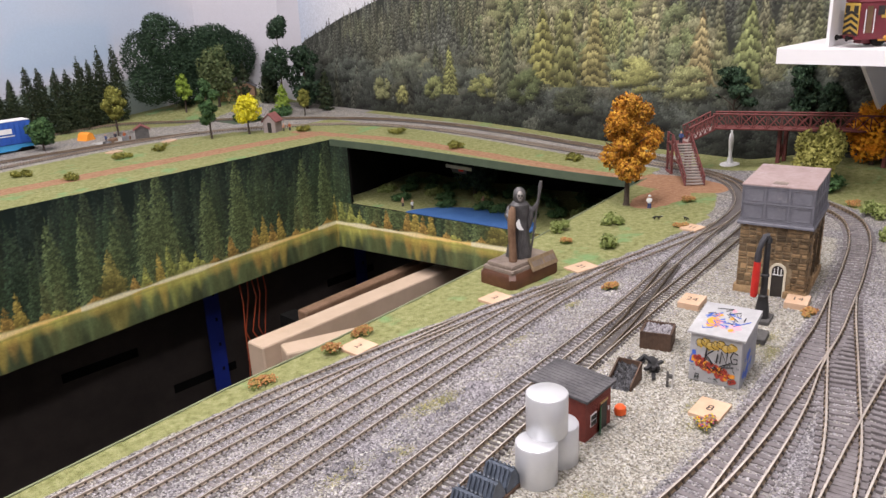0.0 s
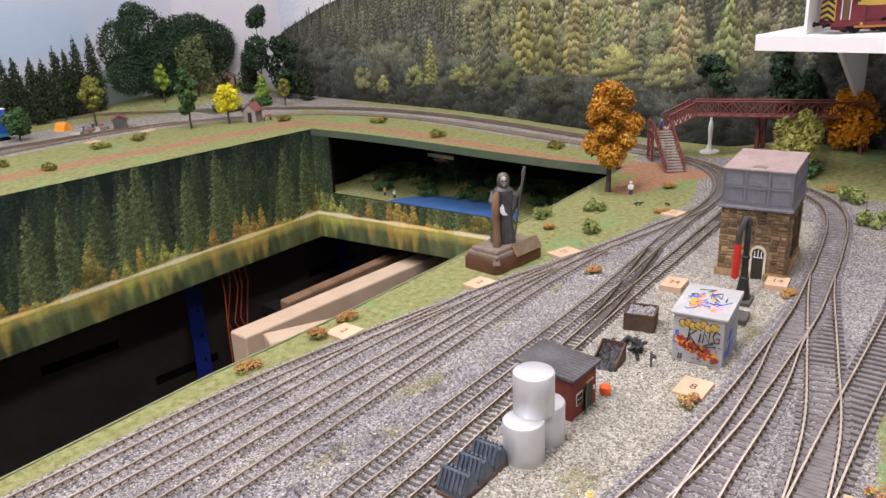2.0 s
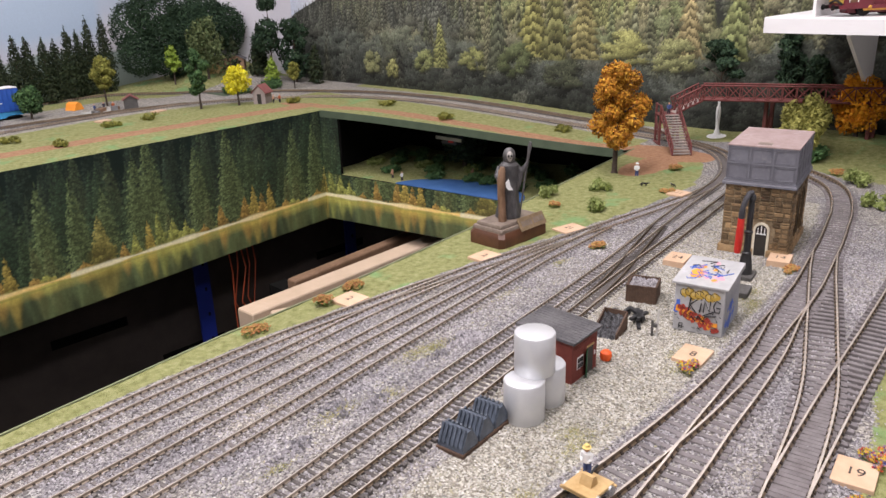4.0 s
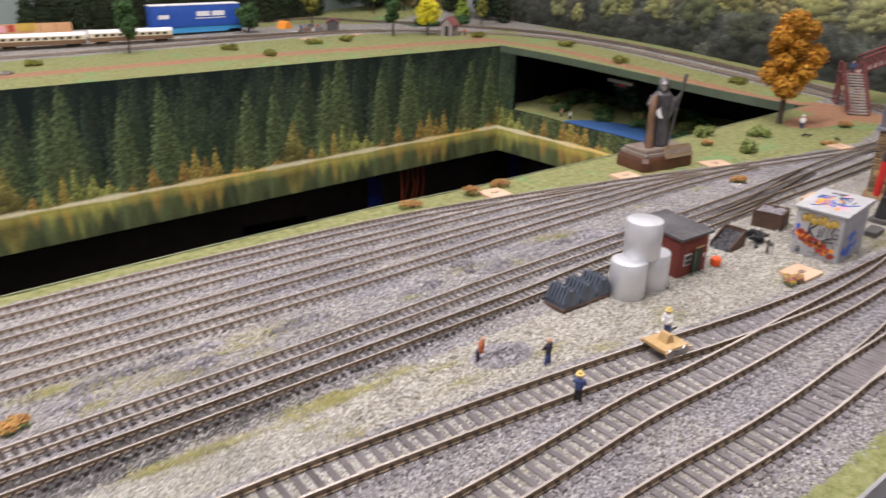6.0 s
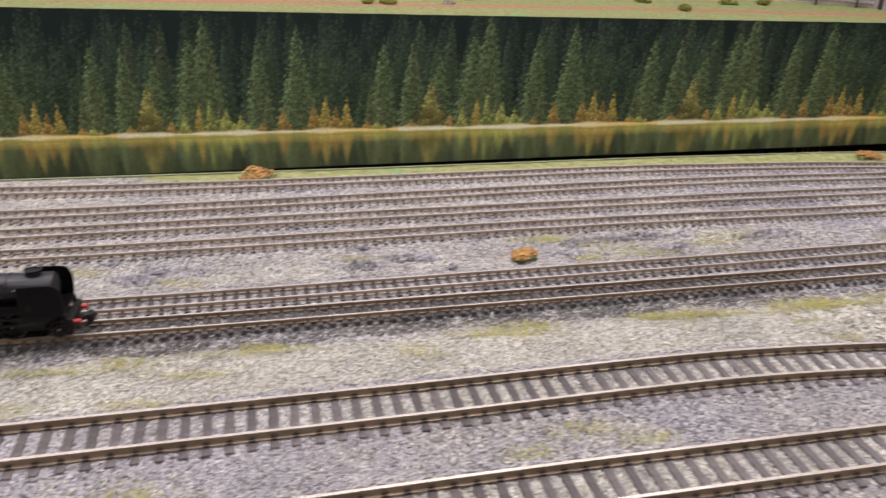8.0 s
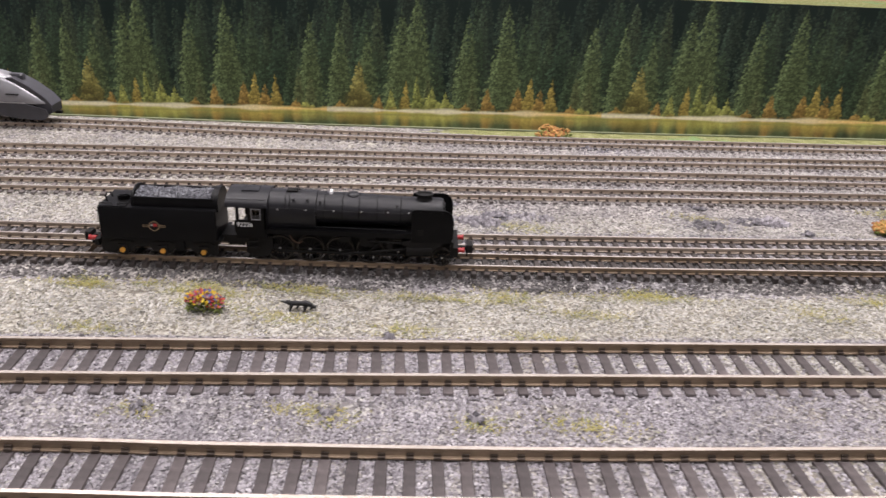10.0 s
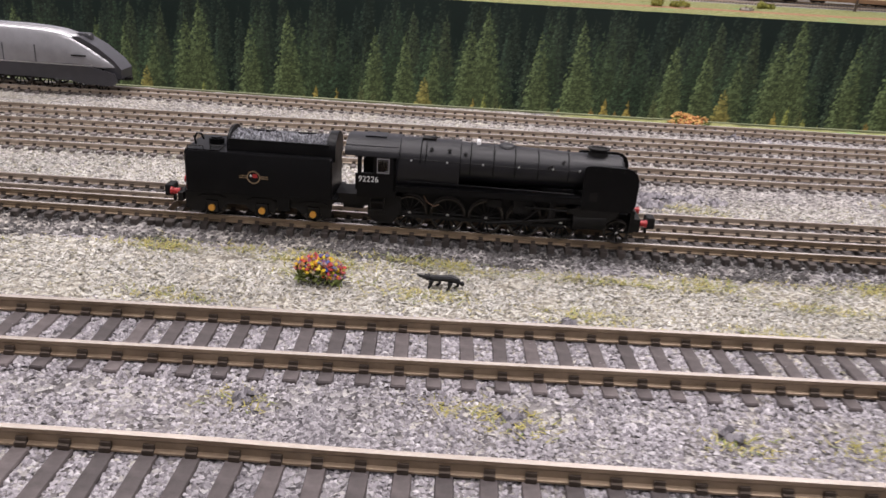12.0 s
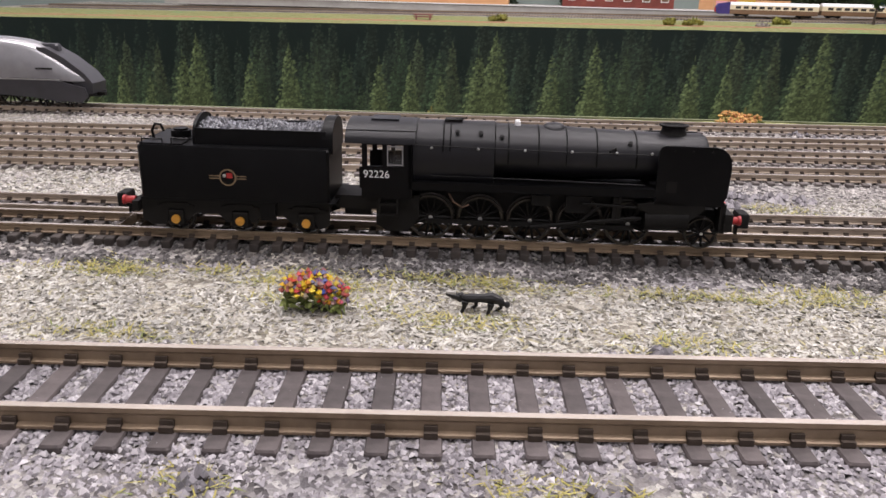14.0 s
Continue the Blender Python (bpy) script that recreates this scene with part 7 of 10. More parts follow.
def graffiti_hut(m):
    W, D, H = 0.0312, 0.0425, 0.0325
    ob = thing("graffiti_hut", "white relay hut covered in red and yellow graffiti", "hut", m)
    part("wall_shell", Geo().box(0, D, 0, W, 0, H, c=0.0004), "hut_grey", ob, smooth=False)
    part("front_panel", Geo().box(-0.0005, 0, 0.0004, W - 0.0004, 0.0006, H - 0.0006), "hut_white", ob, smooth=False)
    part("roof", Geo().prism([(-0.0022, H), (-0.0022, H + 0.0012), (D + 0.0022, H + 0.0034), (D + 0.0022, H)], -0.0018, W + 0.0018), "hut_white", ob, "white roof with sprayed scribbles", smooth=False)
    rng = random.Random(8)

    def F(u, v, w=0.0):
        return (-0.00062 - w, W - u * W, v * H)

    def S(u, v, w=0.0):
        return (u * D, -0.00012 - w, v * H)

    def T(u, v, w=0.0):
        x = v * D
        return (x, W - u * W, H + 0.00124 + 0.0022 * (x + 0.0022) / (D + 0.0044) + 0.00012 + w)

    def blob(g, put, u, v, r, w, n=12, asp=1.0):
        pts = [put(u, v, w)] + [put(u + r * rng.uniform(0.7, 1.25) * math.cos(2 * math.pi * i / n), v + asp * r * rng.uniform(0.7, 1.25) * math.sin(2 * math.pi * i / n), w) for i in range(n)]
        g.add(pts, [(0, i + 1, (i + 1) % n + 1) for i in range(n)])

    def stroke(g, put, pts, w, r=0.00026):
        g.tube([put(u, v, w) for u, v in pts], r, 4)
    y, y2, o = Geo(), Geo(), Geo()
    for i in range(7):
        u, v = 0.2 + 0.1 * i, 0.82 + 0.035 * math.sin(i * 2.1)
        blob(y, F, u, v, 0.095, 0.00001 * i, 14)
        blob(y2, F, u - 0.02, v + 0.03, 0.045, 0.0001 + 0.00001 * i, 10)
        ring = [(u + 0.09 * math.cos(a), v + 0.08 * math.sin(a)) for a in [0.4 + 0.55 * k for k in range(9)]]
        stroke(o, F, ring, 0.0002, 0.00016)
    part("yellow_spray", y, "spray_yellow", ob, "bubbly yellow graffiti", smooth=False)["kind"] = "stuff"
    part("pale_spray", y2, "hat_straw", ob, "pale highlights of the yellow graffiti", smooth=False)["kind"] = "stuff"
    r, r2 = Geo(), Geo()
    for i in range(26):
        t = i / 25
        u = 0.1 + 0.78 * t
        v = 0.47 - 0.3 * t + 0.075 * math.sin(i * 2.4)
        blob(r if i % 4 else r2, F, u, v, rng.uniform(0.04, 0.075), 0.0002 + 0.000008 * i, 10, 1.1)
        if i % 2:
            stroke(o, F, [(u - 0.05, v - 0.03), (u - 0.02, v + 0.05), (u + 0.03, v - 0.02), (u + 0.06, v + 0.04)], 0.00048, 0.00013)
    part("red_spray", r, "spray_red", ob, "jagged red graffiti", smooth=False)["kind"] = "stuff"
    part("orange_spray", r2, "spray_orange", ob, "orange flecks in the red graffiti", smooth=False)["kind"] = "stuff"
    w = Geo()
    for i in range(8):
        blob(w, F, 0.3 + 0.07 * i, 0.3 - 0.01 * i, 0.022, 0.0004)
    part("orange_spray", w, "spray_orange", ob, smooth=False)
    b = Geo()
    for i in range(5):
        blob(b, F, 0.05 + 0.01 * i, 0.42 + 0.05 * i, 0.045, 0.00015 + 0.00001 * i)
    part("blue_spray", b, "spray_blue", ob, smooth=False)
    stroke(o, F, [(0.42, 0.36), (0.5, 0.32), (0.5, 0.39), (0.58, 0.33), (0.6, 0.41), (0.8, 0.52), (0.74, 0.53), (0.8, 0.52), (0.79, 0.46)], 0.0005, 0.0003)
    stroke(o, F, [(0.13, 0.06), (0.14, 0.17), (0.2, 0.17), (0.19, 0.06), (0.14, 0.11), (0.2, 0.11)], 0.0005, 0.0003)
    for k in range(30):
        u, v = rng.uniform(0.08, 0.92), rng.uniform(0.08, 0.5)
        stroke(o, F, [(u, v), (u + rng.uniform(-0.06, 0.06), v + rng.uniform(-0.05, 0.05)), (u + rng.uniform(-0.08, 0.08), v + rng.uniform(-0.06, 0.06))], 0.0004, 0.00012)
    part("black_outlines", o, "spray_black", ob, smooth=False)
    letters = Geo()
    for pts in ([(0.3, 0.46), (0.34, 0.74)], [(0.47, 0.72), (0.33, 0.6), (0.46, 0.44)], [(0.53, 0.47), (0.55, 0.66)], [(0.545, 0.72), (0.555, 0.74)], [(0.6, 0.48), (0.62, 0.72), (0.72, 0.5), (0.73, 0.74)], [(0.93, 0.72), (0.84, 0.76), (0.79, 0.64), (0.83, 0.52), (0.92, 0.53), (0.92, 0.62), (0.85, 0.62)],
                [(0.36, 0.36), (0.46, 0.27), (0.49, 0.38), (0.6, 0.28), (0.64, 0.4), (0.86, 0.44)]):
        stroke(letters, F, pts, 0.0007, 0.0004)
    part("lettering", letters, "spray_black", ob, "sprayed black word KING", smooth=False)
    t1, t2, t3, t4 = Geo(), Geo(), Geo(), Geo()
    blob(t1, T, 0.32, 0.36, 0.16, 0.0, asp=1.2)
    blob(t1, T, 0.3, 0.62, 0.06, 0.00002)
    blob(t2, T, 0.75, 0.3, 0.13, 0.0, asp=0.6)
    for k in range(22):
        u, v = rng.uniform(0.12, 0.85), rng.uniform(0.15, 0.85)
        stroke((t3 if k % 3 else t4), T, [(u, v), (u + rng.uniform(-0.15, 0.15), v + rng.uniform(-0.12, 0.12)), (u + rng.uniform(-0.2, 0.2), v + rng.uniform(-0.12, 0.12))], 0.0001, 0.0003)
    for k in range(8):
        u, v = rng.uniform(0.2, 0.8), rng.uniform(0.15, 0.9)
        blob(t2 if k % 2 else t1, T, u, v, 0.05, 0.00004 + 0.00001 * k)
    part("roof_orange", t1, "spray_orange", ob, smooth=False)
    part("roof_pink", t2, "spray_pink", ob, smooth=False)
    part("roof_blue", t3, "spray_blue", ob, smooth=False)
    part("roof_black", t4, "spray_black", ob, smooth=False)
    s1 = Geo()
    for k in range(12):
        blob(s1, S, rng.uniform(0.1, 0.9), rng.uniform(0.1, 0.6), rng.uniform(0.05, 0.1), 0.00001 * k, asp=1.3)
    part("side_spray", s1, "spray_blue", ob, "faded blue side graffiti", smooth=False)
    s2 = Geo()
    for k in range(9):
        blob(s2, S, rng.uniform(0.1, 0.9), rng.uniform(0.15, 0.75), rng.uniform(0.04, 0.09), 0.0002 + 0.00001 * k, asp=1.3)
    part("side_haze", s2, "hut_grey", ob, smooth=False)
    return ob


graffiti_hut(Matrix.Translation((0.7115, 0.0262, 0)) @ Matrix.Rotation(radians(11), 4, "Z"))


# storage tanks
def storage_tank(m, label):
    ob = thing("storage_tank", label, "tank", m, group="silver storage tanks")
    part("shell", Geo().lathe([(0.0106, 0), (0.0108, 0.0003), (0.0108, 0.0219), (0.0106, 0.0222)], 48), "tank_aluminium", ob)
    part("lid", Geo().lathe([(0.01045, 0.0220), (0.01045, 0.0225), (0.0103, 0.0226)], 48), "tank_aluminium", ob)
    return ob


storage_tank(Matrix.Translation((0.5588, 0.0655, 0)), "silver cylindrical tank standing on gravel")
storage_tank(Matrix.Translation((0.5805, 0.0677, 0)), "silver cylindrical tank standing beside a red shed")
storage_tank(Matrix.Translation((0.5695, 0.0668, 0.0226)), "silver cylindrical tank stacked on two others")


def red_shed(m):
    W, D, H = 0.0285, 0.034, 0.0256
    ob = thing("red_shed", "small dark red brick hut with a grey boarded roof", "shed", m)
    g = Geo()
    g.prism([(0, 0), (D, 0), (D, H + 0.0025), (0, H)], 0.0008, W, "x")
    g.v = [(x, y, z) for x, y, z in g.v]
    body = part("wall_shell", g, "shed_red", ob, smooth=False)
    brick = Geo().box(0, 0.0017, -0.00018, 0.0002, 0, 0.00062).mesh("brick", "shed_red", smooth=False)
    rng = random.Random(1)
    for r in range(27):
        for c in range(13):
            x = 0.001 + c * 0.0021 + (0.001 if r % 2 else 0)
            z = 0.0005 + r * 0.0009
            if x > W - 0.002 or (0.0055 < x + 0.0009 < 0.0135 and 0.0065 < z < 0.0155) or (0.0148 < x + 0.0012 < 0.0245 and z < 0.0182):
                continue
            part("brick", brick, None, body, m=Matrix.Translation((x, 0, z)))
    roof = part("roof", Geo().prism([(-0.0025, H + 0.0002), (-0.0025, H + 0.0014), (D + 0.0022, H + 0.004), (D + 0.0022, H + 0.0028)], -0.0018, W + 0.0018, "x"), "slate_roof", ob, smooth=False)
    for i in range(11):
        x = -0.0016 + i * (W + 0.0034) / 11
        part("board", Geo().prism([(-0.0027, H + 0.0014), (-0.0027, H + 0.0018), (D + 0.0024, H + 0.0044), (D + 0.0024, H + 0.004)], x, x + (W + 0.0034) / 11 - 0.00035, "x"), "slate_roof", roof, smooth=False)
    win = part("window", Geo().box(0.0062, 0.0128, -0.0003, 0.0004, 0.0072, 0.0148), "white_paint", ob, "white framed window", smooth=False)
    pane = Geo().box(0, 0.0016, -0.0005, -0.0003, 0, 0.0028).mesh("pane", "door_dark", smooth=False)
    for i in range(3):
        for j in range(2):
            part("pane", pane, None, win, m=Matrix.Translation((0.0066 + i * 0.002, 0, 0.0077 + j * 0.0034)))
    part("doorway", Geo().box(0.0176, 0.0238, -0.0003, 0.0006, 0, 0.0168), "door_dark", ob, "dark open doorway", smooth=False)
    part("door", Geo().box(0, 0.0055, -0.0003, 0.0003, 0.0003, 0.0163), "door_green", ob, "green door standing open", smooth=False, m=Matrix.Translation((0.0172, -0.0004, 0)) @ Matrix.Rotation(radians(-155), 4, "Z"))
    part("lintel", Geo().box(0.0168, 0.0248, -0.0006, 0.0002, 0.0168, 0.0178), "trolley_tan", ob, smooth=False)
    part("notice", Geo().box(0.0252, 0.0266, -0.0004, 0, 0.0095, 0.012), "white_paint", ob, smooth=False)
    return ob


red_shed(Matrix.Translation((0.6015, 0.0652, 0)) @ Matrix.Rotation(radians(3), 4, "Z"))
solid("orange_barrel", Geo().lathe([(0.0018, 0), (0.0032, 0.0008), (0.0036, 0.003), (0.0033, 0.0052), (0.002, 0.0064), (0.0005, 0.0066)], 16), "orange_paint", "bright orange round barrel beside the shed", "barrel", Matrix.Translation((0.6405, 0.0665, 0)))


def lumps(name, spots, size, mat, parent, seed):
    rng = np.random.default_rng(seed)
    s = np.array(spots)
    n = len(s)
    p = OCTA[None] * size * rng.uniform(0.5, 1.4, (n, 1, 1)) * rng.uniform(0.6, 1.3, (n, 6, 1)) + s[:, None, :]
    return part(name, pieces_mesh(name, p.reshape(-1, 3), (OCTA_F[None] + 6 * np.arange(n)[:, None, None]).reshape(-1, 3), [mat]), None, parent)


def coal_bin(m, w, d):
    ob = thing("coal_bin", "open dark timber coal staithe heaped with coal", "coal bin", m, group="coal bins")
    t = 0.0009
    h = 0.0125
    part("back_panel", Geo().box(0, t, 0, w, 0, h), "planter_wood", ob, smooth=False)
    part("side_panel", Geo().prism([(0, 0), (d, 0), (d, 0.004), (t, h), (0, h)], 0, t), "planter_wood", ob, smooth=False)
    part("side_panel", Geo().prism([(0, 0), (d, 0), (d, 0.004), (t, h), (0, h)], w - t, w), "planter_wood", ob, smooth=False)
    rng = random.Random(3)
    lumps("coal", [(rng.uniform(0.001, d), rng.uniform(0.0012, w - 0.0012), 0) for _ in range(1)], 0.001, "coal_lumps", ob, 2)
    sp = []
    for k in range(420):
        x, y = rng.uniform(0.001, d * 1.05), rng.uniform(0.0014, w - 0.0014)
        sp.append((x, y, max(0.0005, 0.0095 * max(0.0, 1 - x / d) ** 0.8) * rng.uniform(0.8, 1.05)))
    lumps("coal", sp, 0.0012, "coal_lumps", ob, 7)
    return ob


coal_bin(Matrix.Translation((0.686, 0.0785, 0)) @ Matrix.Rotation(radians(190), 4, "Z") @ Matrix.Translation((0, -0.016, 0)), 0.016, 0.019)
rng = random.Random(6)
tar = thing("sleeper_pile", "pile of dark tarred sleepers dumped beside the coal", "timber pile", Matrix.Translation((0.7, 0.0855, 0)))
bar = Geo().box(-0.0085, 0.0085, -0.0012, 0.0012, 0, 0.0018, c=0.0002).mesh("timber", "cast_iron", smooth=False)
for i in range(12):
    part("timber", bar, None, tar, m=Matrix.Translation((rng.uniform(-0.008, 0.01), rng.uniform(-0.009, 0.008), 0.0019 * (i // 4))) @ Matrix.Rotation(rng.uniform(-0.5, 1.1), 4, "Z"))


def planter(m):
    ob = thing("timber_crate", "square brown timber crate filled with grey gravel", "crate", m)
    W, H, t = 0.0205, 0.0125, 0.0011
    for k in range(4):
        side = part("side", Geo().box(-W / 2, W / 2, -W / 2, -W / 2 + t, 0, H), "planter_wood", ob, smooth=False, m=Matrix.Rotation(k * math.pi / 2, 4, "Z"))
        for i in range(11):
            x = -W / 2 + 0.0001 + i * W / 11
            part("plank", Geo().box(x, x + W / 11 - 0.0004, -W / 2 - 0.0004, -W / 2, 0, H + 0.0002), "planter_wood", side, smooth=False)
    part("bed", Geo().box(-W / 2 + t, W / 2 - t, -W / 2 + t, W / 2 - t, 0.0005, H - 0.0022), "concrete_dark", ob, smooth=False)
    rng = random.Random(9)
    lumps("gravel", [(rng.uniform(-0.0088, 0.0088), rng.uniform(-0.0088, 0.0088), H - 0.002 + rng.uniform(0, 0.001)) for _ in range(330)], 0.00095, "ballast_grains", ob, 4)
    return ob


planter(Matrix.Translation((0.7385, 0.0965, 0)) @ Matrix.Rotation(radians(20), 4, "Z"))


def pallet_stack(m):
    """Slatted crates lying on a board, one tilted against the next."""
    ob = thing("crate_rack", "row of dark grey slatted crates on a low pallet", "crates", m)
    part("pallet", Geo().box(-0.021, 0.021, -0.0085, 0.0085, 0, 0.0022, c=0.0004), "planter_wood", ob, smooth=False)
    for k in range(3):
        cx = -0.0138 + k * 0.0138
        c = part("crate", Geo().prism([(-0.0062, 0), (0.0062, 0), (0.0062, 0.0026), (0.001, 0.0102), (-0.002, 0.0102), (-0.0058, 0.0035)], -0.0078, 0.0078), "pallet_grey", ob, smooth=False, m=Matrix.Translation((cx, 0, 0.0022)))
        for i in range(6):
            y = -0.0072 + i * 0.0026
            part("slat", Geo().prism([(-0.0067, 0.0028), (-0.006, 0.0024), (-0.0019, 0.0112), (-0.0027, 0.0118)], y, y + 0.0013), "pallet_grey", c, smooth=False)
            part("slat", Geo().prism([(0.0068, 0.0022), (0.0061, 0.0018), (0.0009, 0.0108), (0.0016, 0.0114)], y, y + 0.0013), "pallet_grey", c, smooth=False)
    return ob


pallet_stack(Matrix.Translation((0.529, 0.0745, 0)) @ Matrix.Rotation(radians(5), 4, "Z"))
stand = thing("signal_stand", "grey weathered lever stand leaning on the gravel", "lever stand", Matrix.Translation((0.6885, 0.059, 0)) @ Matrix.Rotation(radians(20), 4, "Z"))
part("post", Geo().prism([(-0.0012, 0), (0.0, 0), (0.0052, 0.0165), (0.0034, 0.0165)], -0.0007, 0.0007), "platform_grey", stand, smooth=False)
part("post", Geo().box(-0.0007, 0.0007, 0.0022, 0.0036, 0, 0.0105), "concrete_dark", stand, smooth=False)
part("brace", Geo().box(-0.0006, 0.002, 0.0, 0.0036, 0.0062, 0.0082), "concrete_dark", stand, smooth=False)


# number cards of thin plywood
def card(x, y, turn, number, thick=0.0016, long=0.0225, wide=0.018):
    z = float(gz(x, y)) + 0.0006
    ob = thing("number_card", "small plywood block with a handwritten number lying beside the track", "number card", Matrix.Translation((x, y, z)) @ Matrix.Rotation(radians(turn), 4, "Z"), group="number cards")
    part("block", Geo().box(-long / 2, long / 2, -wide / 2, wide / 2, -0.0012, thick, c=0.0003), "card_pine", ob, smooth=False)
    part("numeral", text_mesh(number, 0.0088, "ink_black"), None, ob, "black handwritten number", m=Matrix.Translation((0, 0, thick + 0.00005)) @ Matrix.Rotation(radians(-90), 4, "Z"))
    return ob


card(0.6155, -0.0795, 8, "19")
card(0.6765, 0.0285, 5, "8")
card(0.8175, 0.1105, 10, "24", 0.0042, 0.022, 0.0165)
card(0.8655, 0.0485, 12, "14", 0.0042, 0.022, 0.0165)
card(0.7315, 0.238, -2, "2")
card(0.6015, 0.2565, 2, "2", 0.0016, 0.021, 0.02)
card(0.8345, 0.2245, -12, "21", 0.0016, 0.026, 0.018)
card(0.9965, 0.2, -5, "11", 0.0026, 0.02, 0.018)


# statuette
def reaper(m):
    """A hooded carved figure on a stepped plinth."""
    ob = thing("statuette", "dark pewter hooded statuette on a wooden plinth with bronze plaque", "statuette", m)
    W, D = 0.0635, 0.040
    part("plinth", Geo().box(-W / 2, W / 2, -D / 2, D / 2, 0, 0.0125, c=0.004), "plinth_wood", ob, "dark brown wooden plinth")
    part("plinth_step", Geo().box(-W / 2 + 0.003, W / 2 - 0.003, -D / 2 + 0.003, D / 2 - 0.003, 0.0125, 0.0155, c=0.0012).box(-W / 2 + 0.0055, W / 2 - 0.0055, -D / 2 + 0.0055, D / 2 - 0.0055, 0.0155, 0.0185, c=0.0012), "plinth_top", ob, "dusty stepped top")
    plaque = part("plaque", Geo().box(-0.0175, 0.0175, -0.0008, 0.0008, -0.006, 0.006, c=0.0006), "plaque_bronze", ob, "bronze plaque with raised lettering", smooth=False, m=Matrix.Translation((0.011, -D / 2 + 0.0025, 0.0155)) @ Matrix.Rotation(radians(-32), 4, "X"))
    bars = Geo()
    for i in range(5):
        bars.box(-0.0145 + i * 0.0028, -0.0127 + i * 0.0028, -0.0012, -0.0008, -0.0025, 0.0025)
    for i in range(5):
        bars.box(0.0015 + i * 0.0028, 0.0033 + i * 0.0028, -0.0012, -0.0008, -0.0025, 0.0025)
    part("raised_bars", bars, "plinth_top", plaque, smooth=False)
    z0 = 0.0185
    g = Geo()
    n = 22
    prof = [(0.0135, 0.0, 0), (0.0125, 0.006, 0), (0.0108, 0.015, 0.0003), (0.0098, 0.026, 0.0006), (0.0098, 0.036, 0.0008), (0.0112, 0.043, 0.0008), (0.0105, 0.047, 0.001), (0.006, 0.0505, 0.001)]
    pts, f = [], []
    for r, z, dx in prof:
        for i in range(n):
            a = 2 * math.pi * i / n
            fold = 1 + 0.12 * math.sin(a * 7 + z * 90) * (1 - z / 0.06)
            pts.append((dx + r * fold * math.cos(a), r * 0.72 * fold * math.sin(a), z0 + z))
    for j in range(len(prof) - 1):
        f += [(j * n + i, j * n + (i + 1) % n, (j + 1) * n + (i + 1) % n, (j + 1) * n + i) for i in range(n)]
    f += [tuple(range((len(prof) - 1) * n, len(prof) * n))]
    g.add(pts, f)
    g.lathe([(0.0052, 0), (0.0066, 0.003), (0.0068, 0.007), (0.0058, 0.0105), (0.0034, 0.0128), (0.0005, 0.0135)], 16, Matrix.Translation((0.001, 0, z0 + 0.0485)))
    g.tube([(-0.009, 0.001, z0 + 0.044), (-0.0125, -0.003, z0 + 0.038), (-0.011, -0.0085, z0 + 0.035), (-0.0065, -0.0105, z0 + 0.037)], [0.0036, 0.0034, 0.0028, 0.0016], 9)
    g.tube([(0.009, 0.0, z0 + 0.044), (0.0145, -0.001, z0 + 0.041), (0.0185, -0.002, z0 + 0.045), (0.0205, -0.0025, z0 + 0.049)], [0.0036, 0.0036, 0.0026, 0.0016], 9)
    g.tube([(0.012, -0.001, z0 + 0.001), (0.0155, -0.002, z0 + 0.02), (0.0185, -0.0025, z0 + 0.04), (0.0215, -0.0025, z0 + 0.055), (0.0228, -0.002, z0 + 0.062), (0.0238, -0.002, z0 + 0.0665)], [0.0011, 0.0011, 0.0012, 0.0016, 0.0023, 0.0016], 8)
    g.tube([(0.0135, -0.0008, z0 + 0.0425), (0.0125, -0.0008, z0 + 0.036), (0.0105, -0.0005, z0 + 0.028), (0.0095, -0.0005, z0 + 0.022)], [0.0034, 0.0038, 0.003, 0.0008], 9)
    for k in range(7):
        a = -2.6 + k * 0.36
        g.tube([(0.0118 * math.cos(a), 0.0088 * math.sin(a), z0 + 0.001), (0.0098 * math.cos(a + 0.08), 0.0074 * math.sin(a + 0.08), z0 + 0.014), (0.0086 * math.cos(a + 0.2), 0.0066 * math.sin(a + 0.2), z0 + 0.027 + 0.004 * (k % 3))], [0.0019, 0.0014, 0.0005], 7)
    g.use(1).ball((0.0008, -0.0062, z0 + 0.0556), 0.0034, 12, 9, 1.2).ball((0.0008, -0.0074, z0 + 0.0526), 0.0019, 8, 6, 0.9)
    g.use(2)
    g.ball((-0.0006, -0.0088, z0 + 0.0562), 0.0012, 7, 5).ball((0.0023, -0.0088, z0 + 0.0562), 0.0012, 7, 5).ball((0.0008, -0.0094, z0 + 0.0542), 0.0006, 6, 4)
    turn = Matrix.Rotation(radians(-42), 4, "Z") @ Matrix.Diagonal((0.8, 0.85, 1.0, 1.0))
    part("figure", g.mesh("figure", ["pewter_robe", "pewter_bone", "animal_black"]), None, ob, m=turn, label= "hooded robed figure holding a staff")
    w = Geo().tube([(-0.0085, -0.0145, z0), (-0.0088, -0.0135, z0 + 0.012), (-0.0095, -0.0128, z0 + 0.024), (-0.0092, -0.0125, z0 + 0.036), (-0.0085, -0.012, z0 + 0.044), (-0.0075, -0.0118, z0 + 0.0475)], [0.0046, 0.0041, 0.0043, 0.0045, 0.0038, 0.0024], 11)
    part("wooden_post", w, "driftwood", ob, "reddish carved wooden post", m=turn)
    sc = Geo()
    sc.prism([(-0.005, 0.034), (-0.0015, 0.0375), (0.0005, 0.031), (0.0035, 0.0275), (-0.0015, 0.0275), (-0.0042, 0.03)], -0.0145, -0.0137)
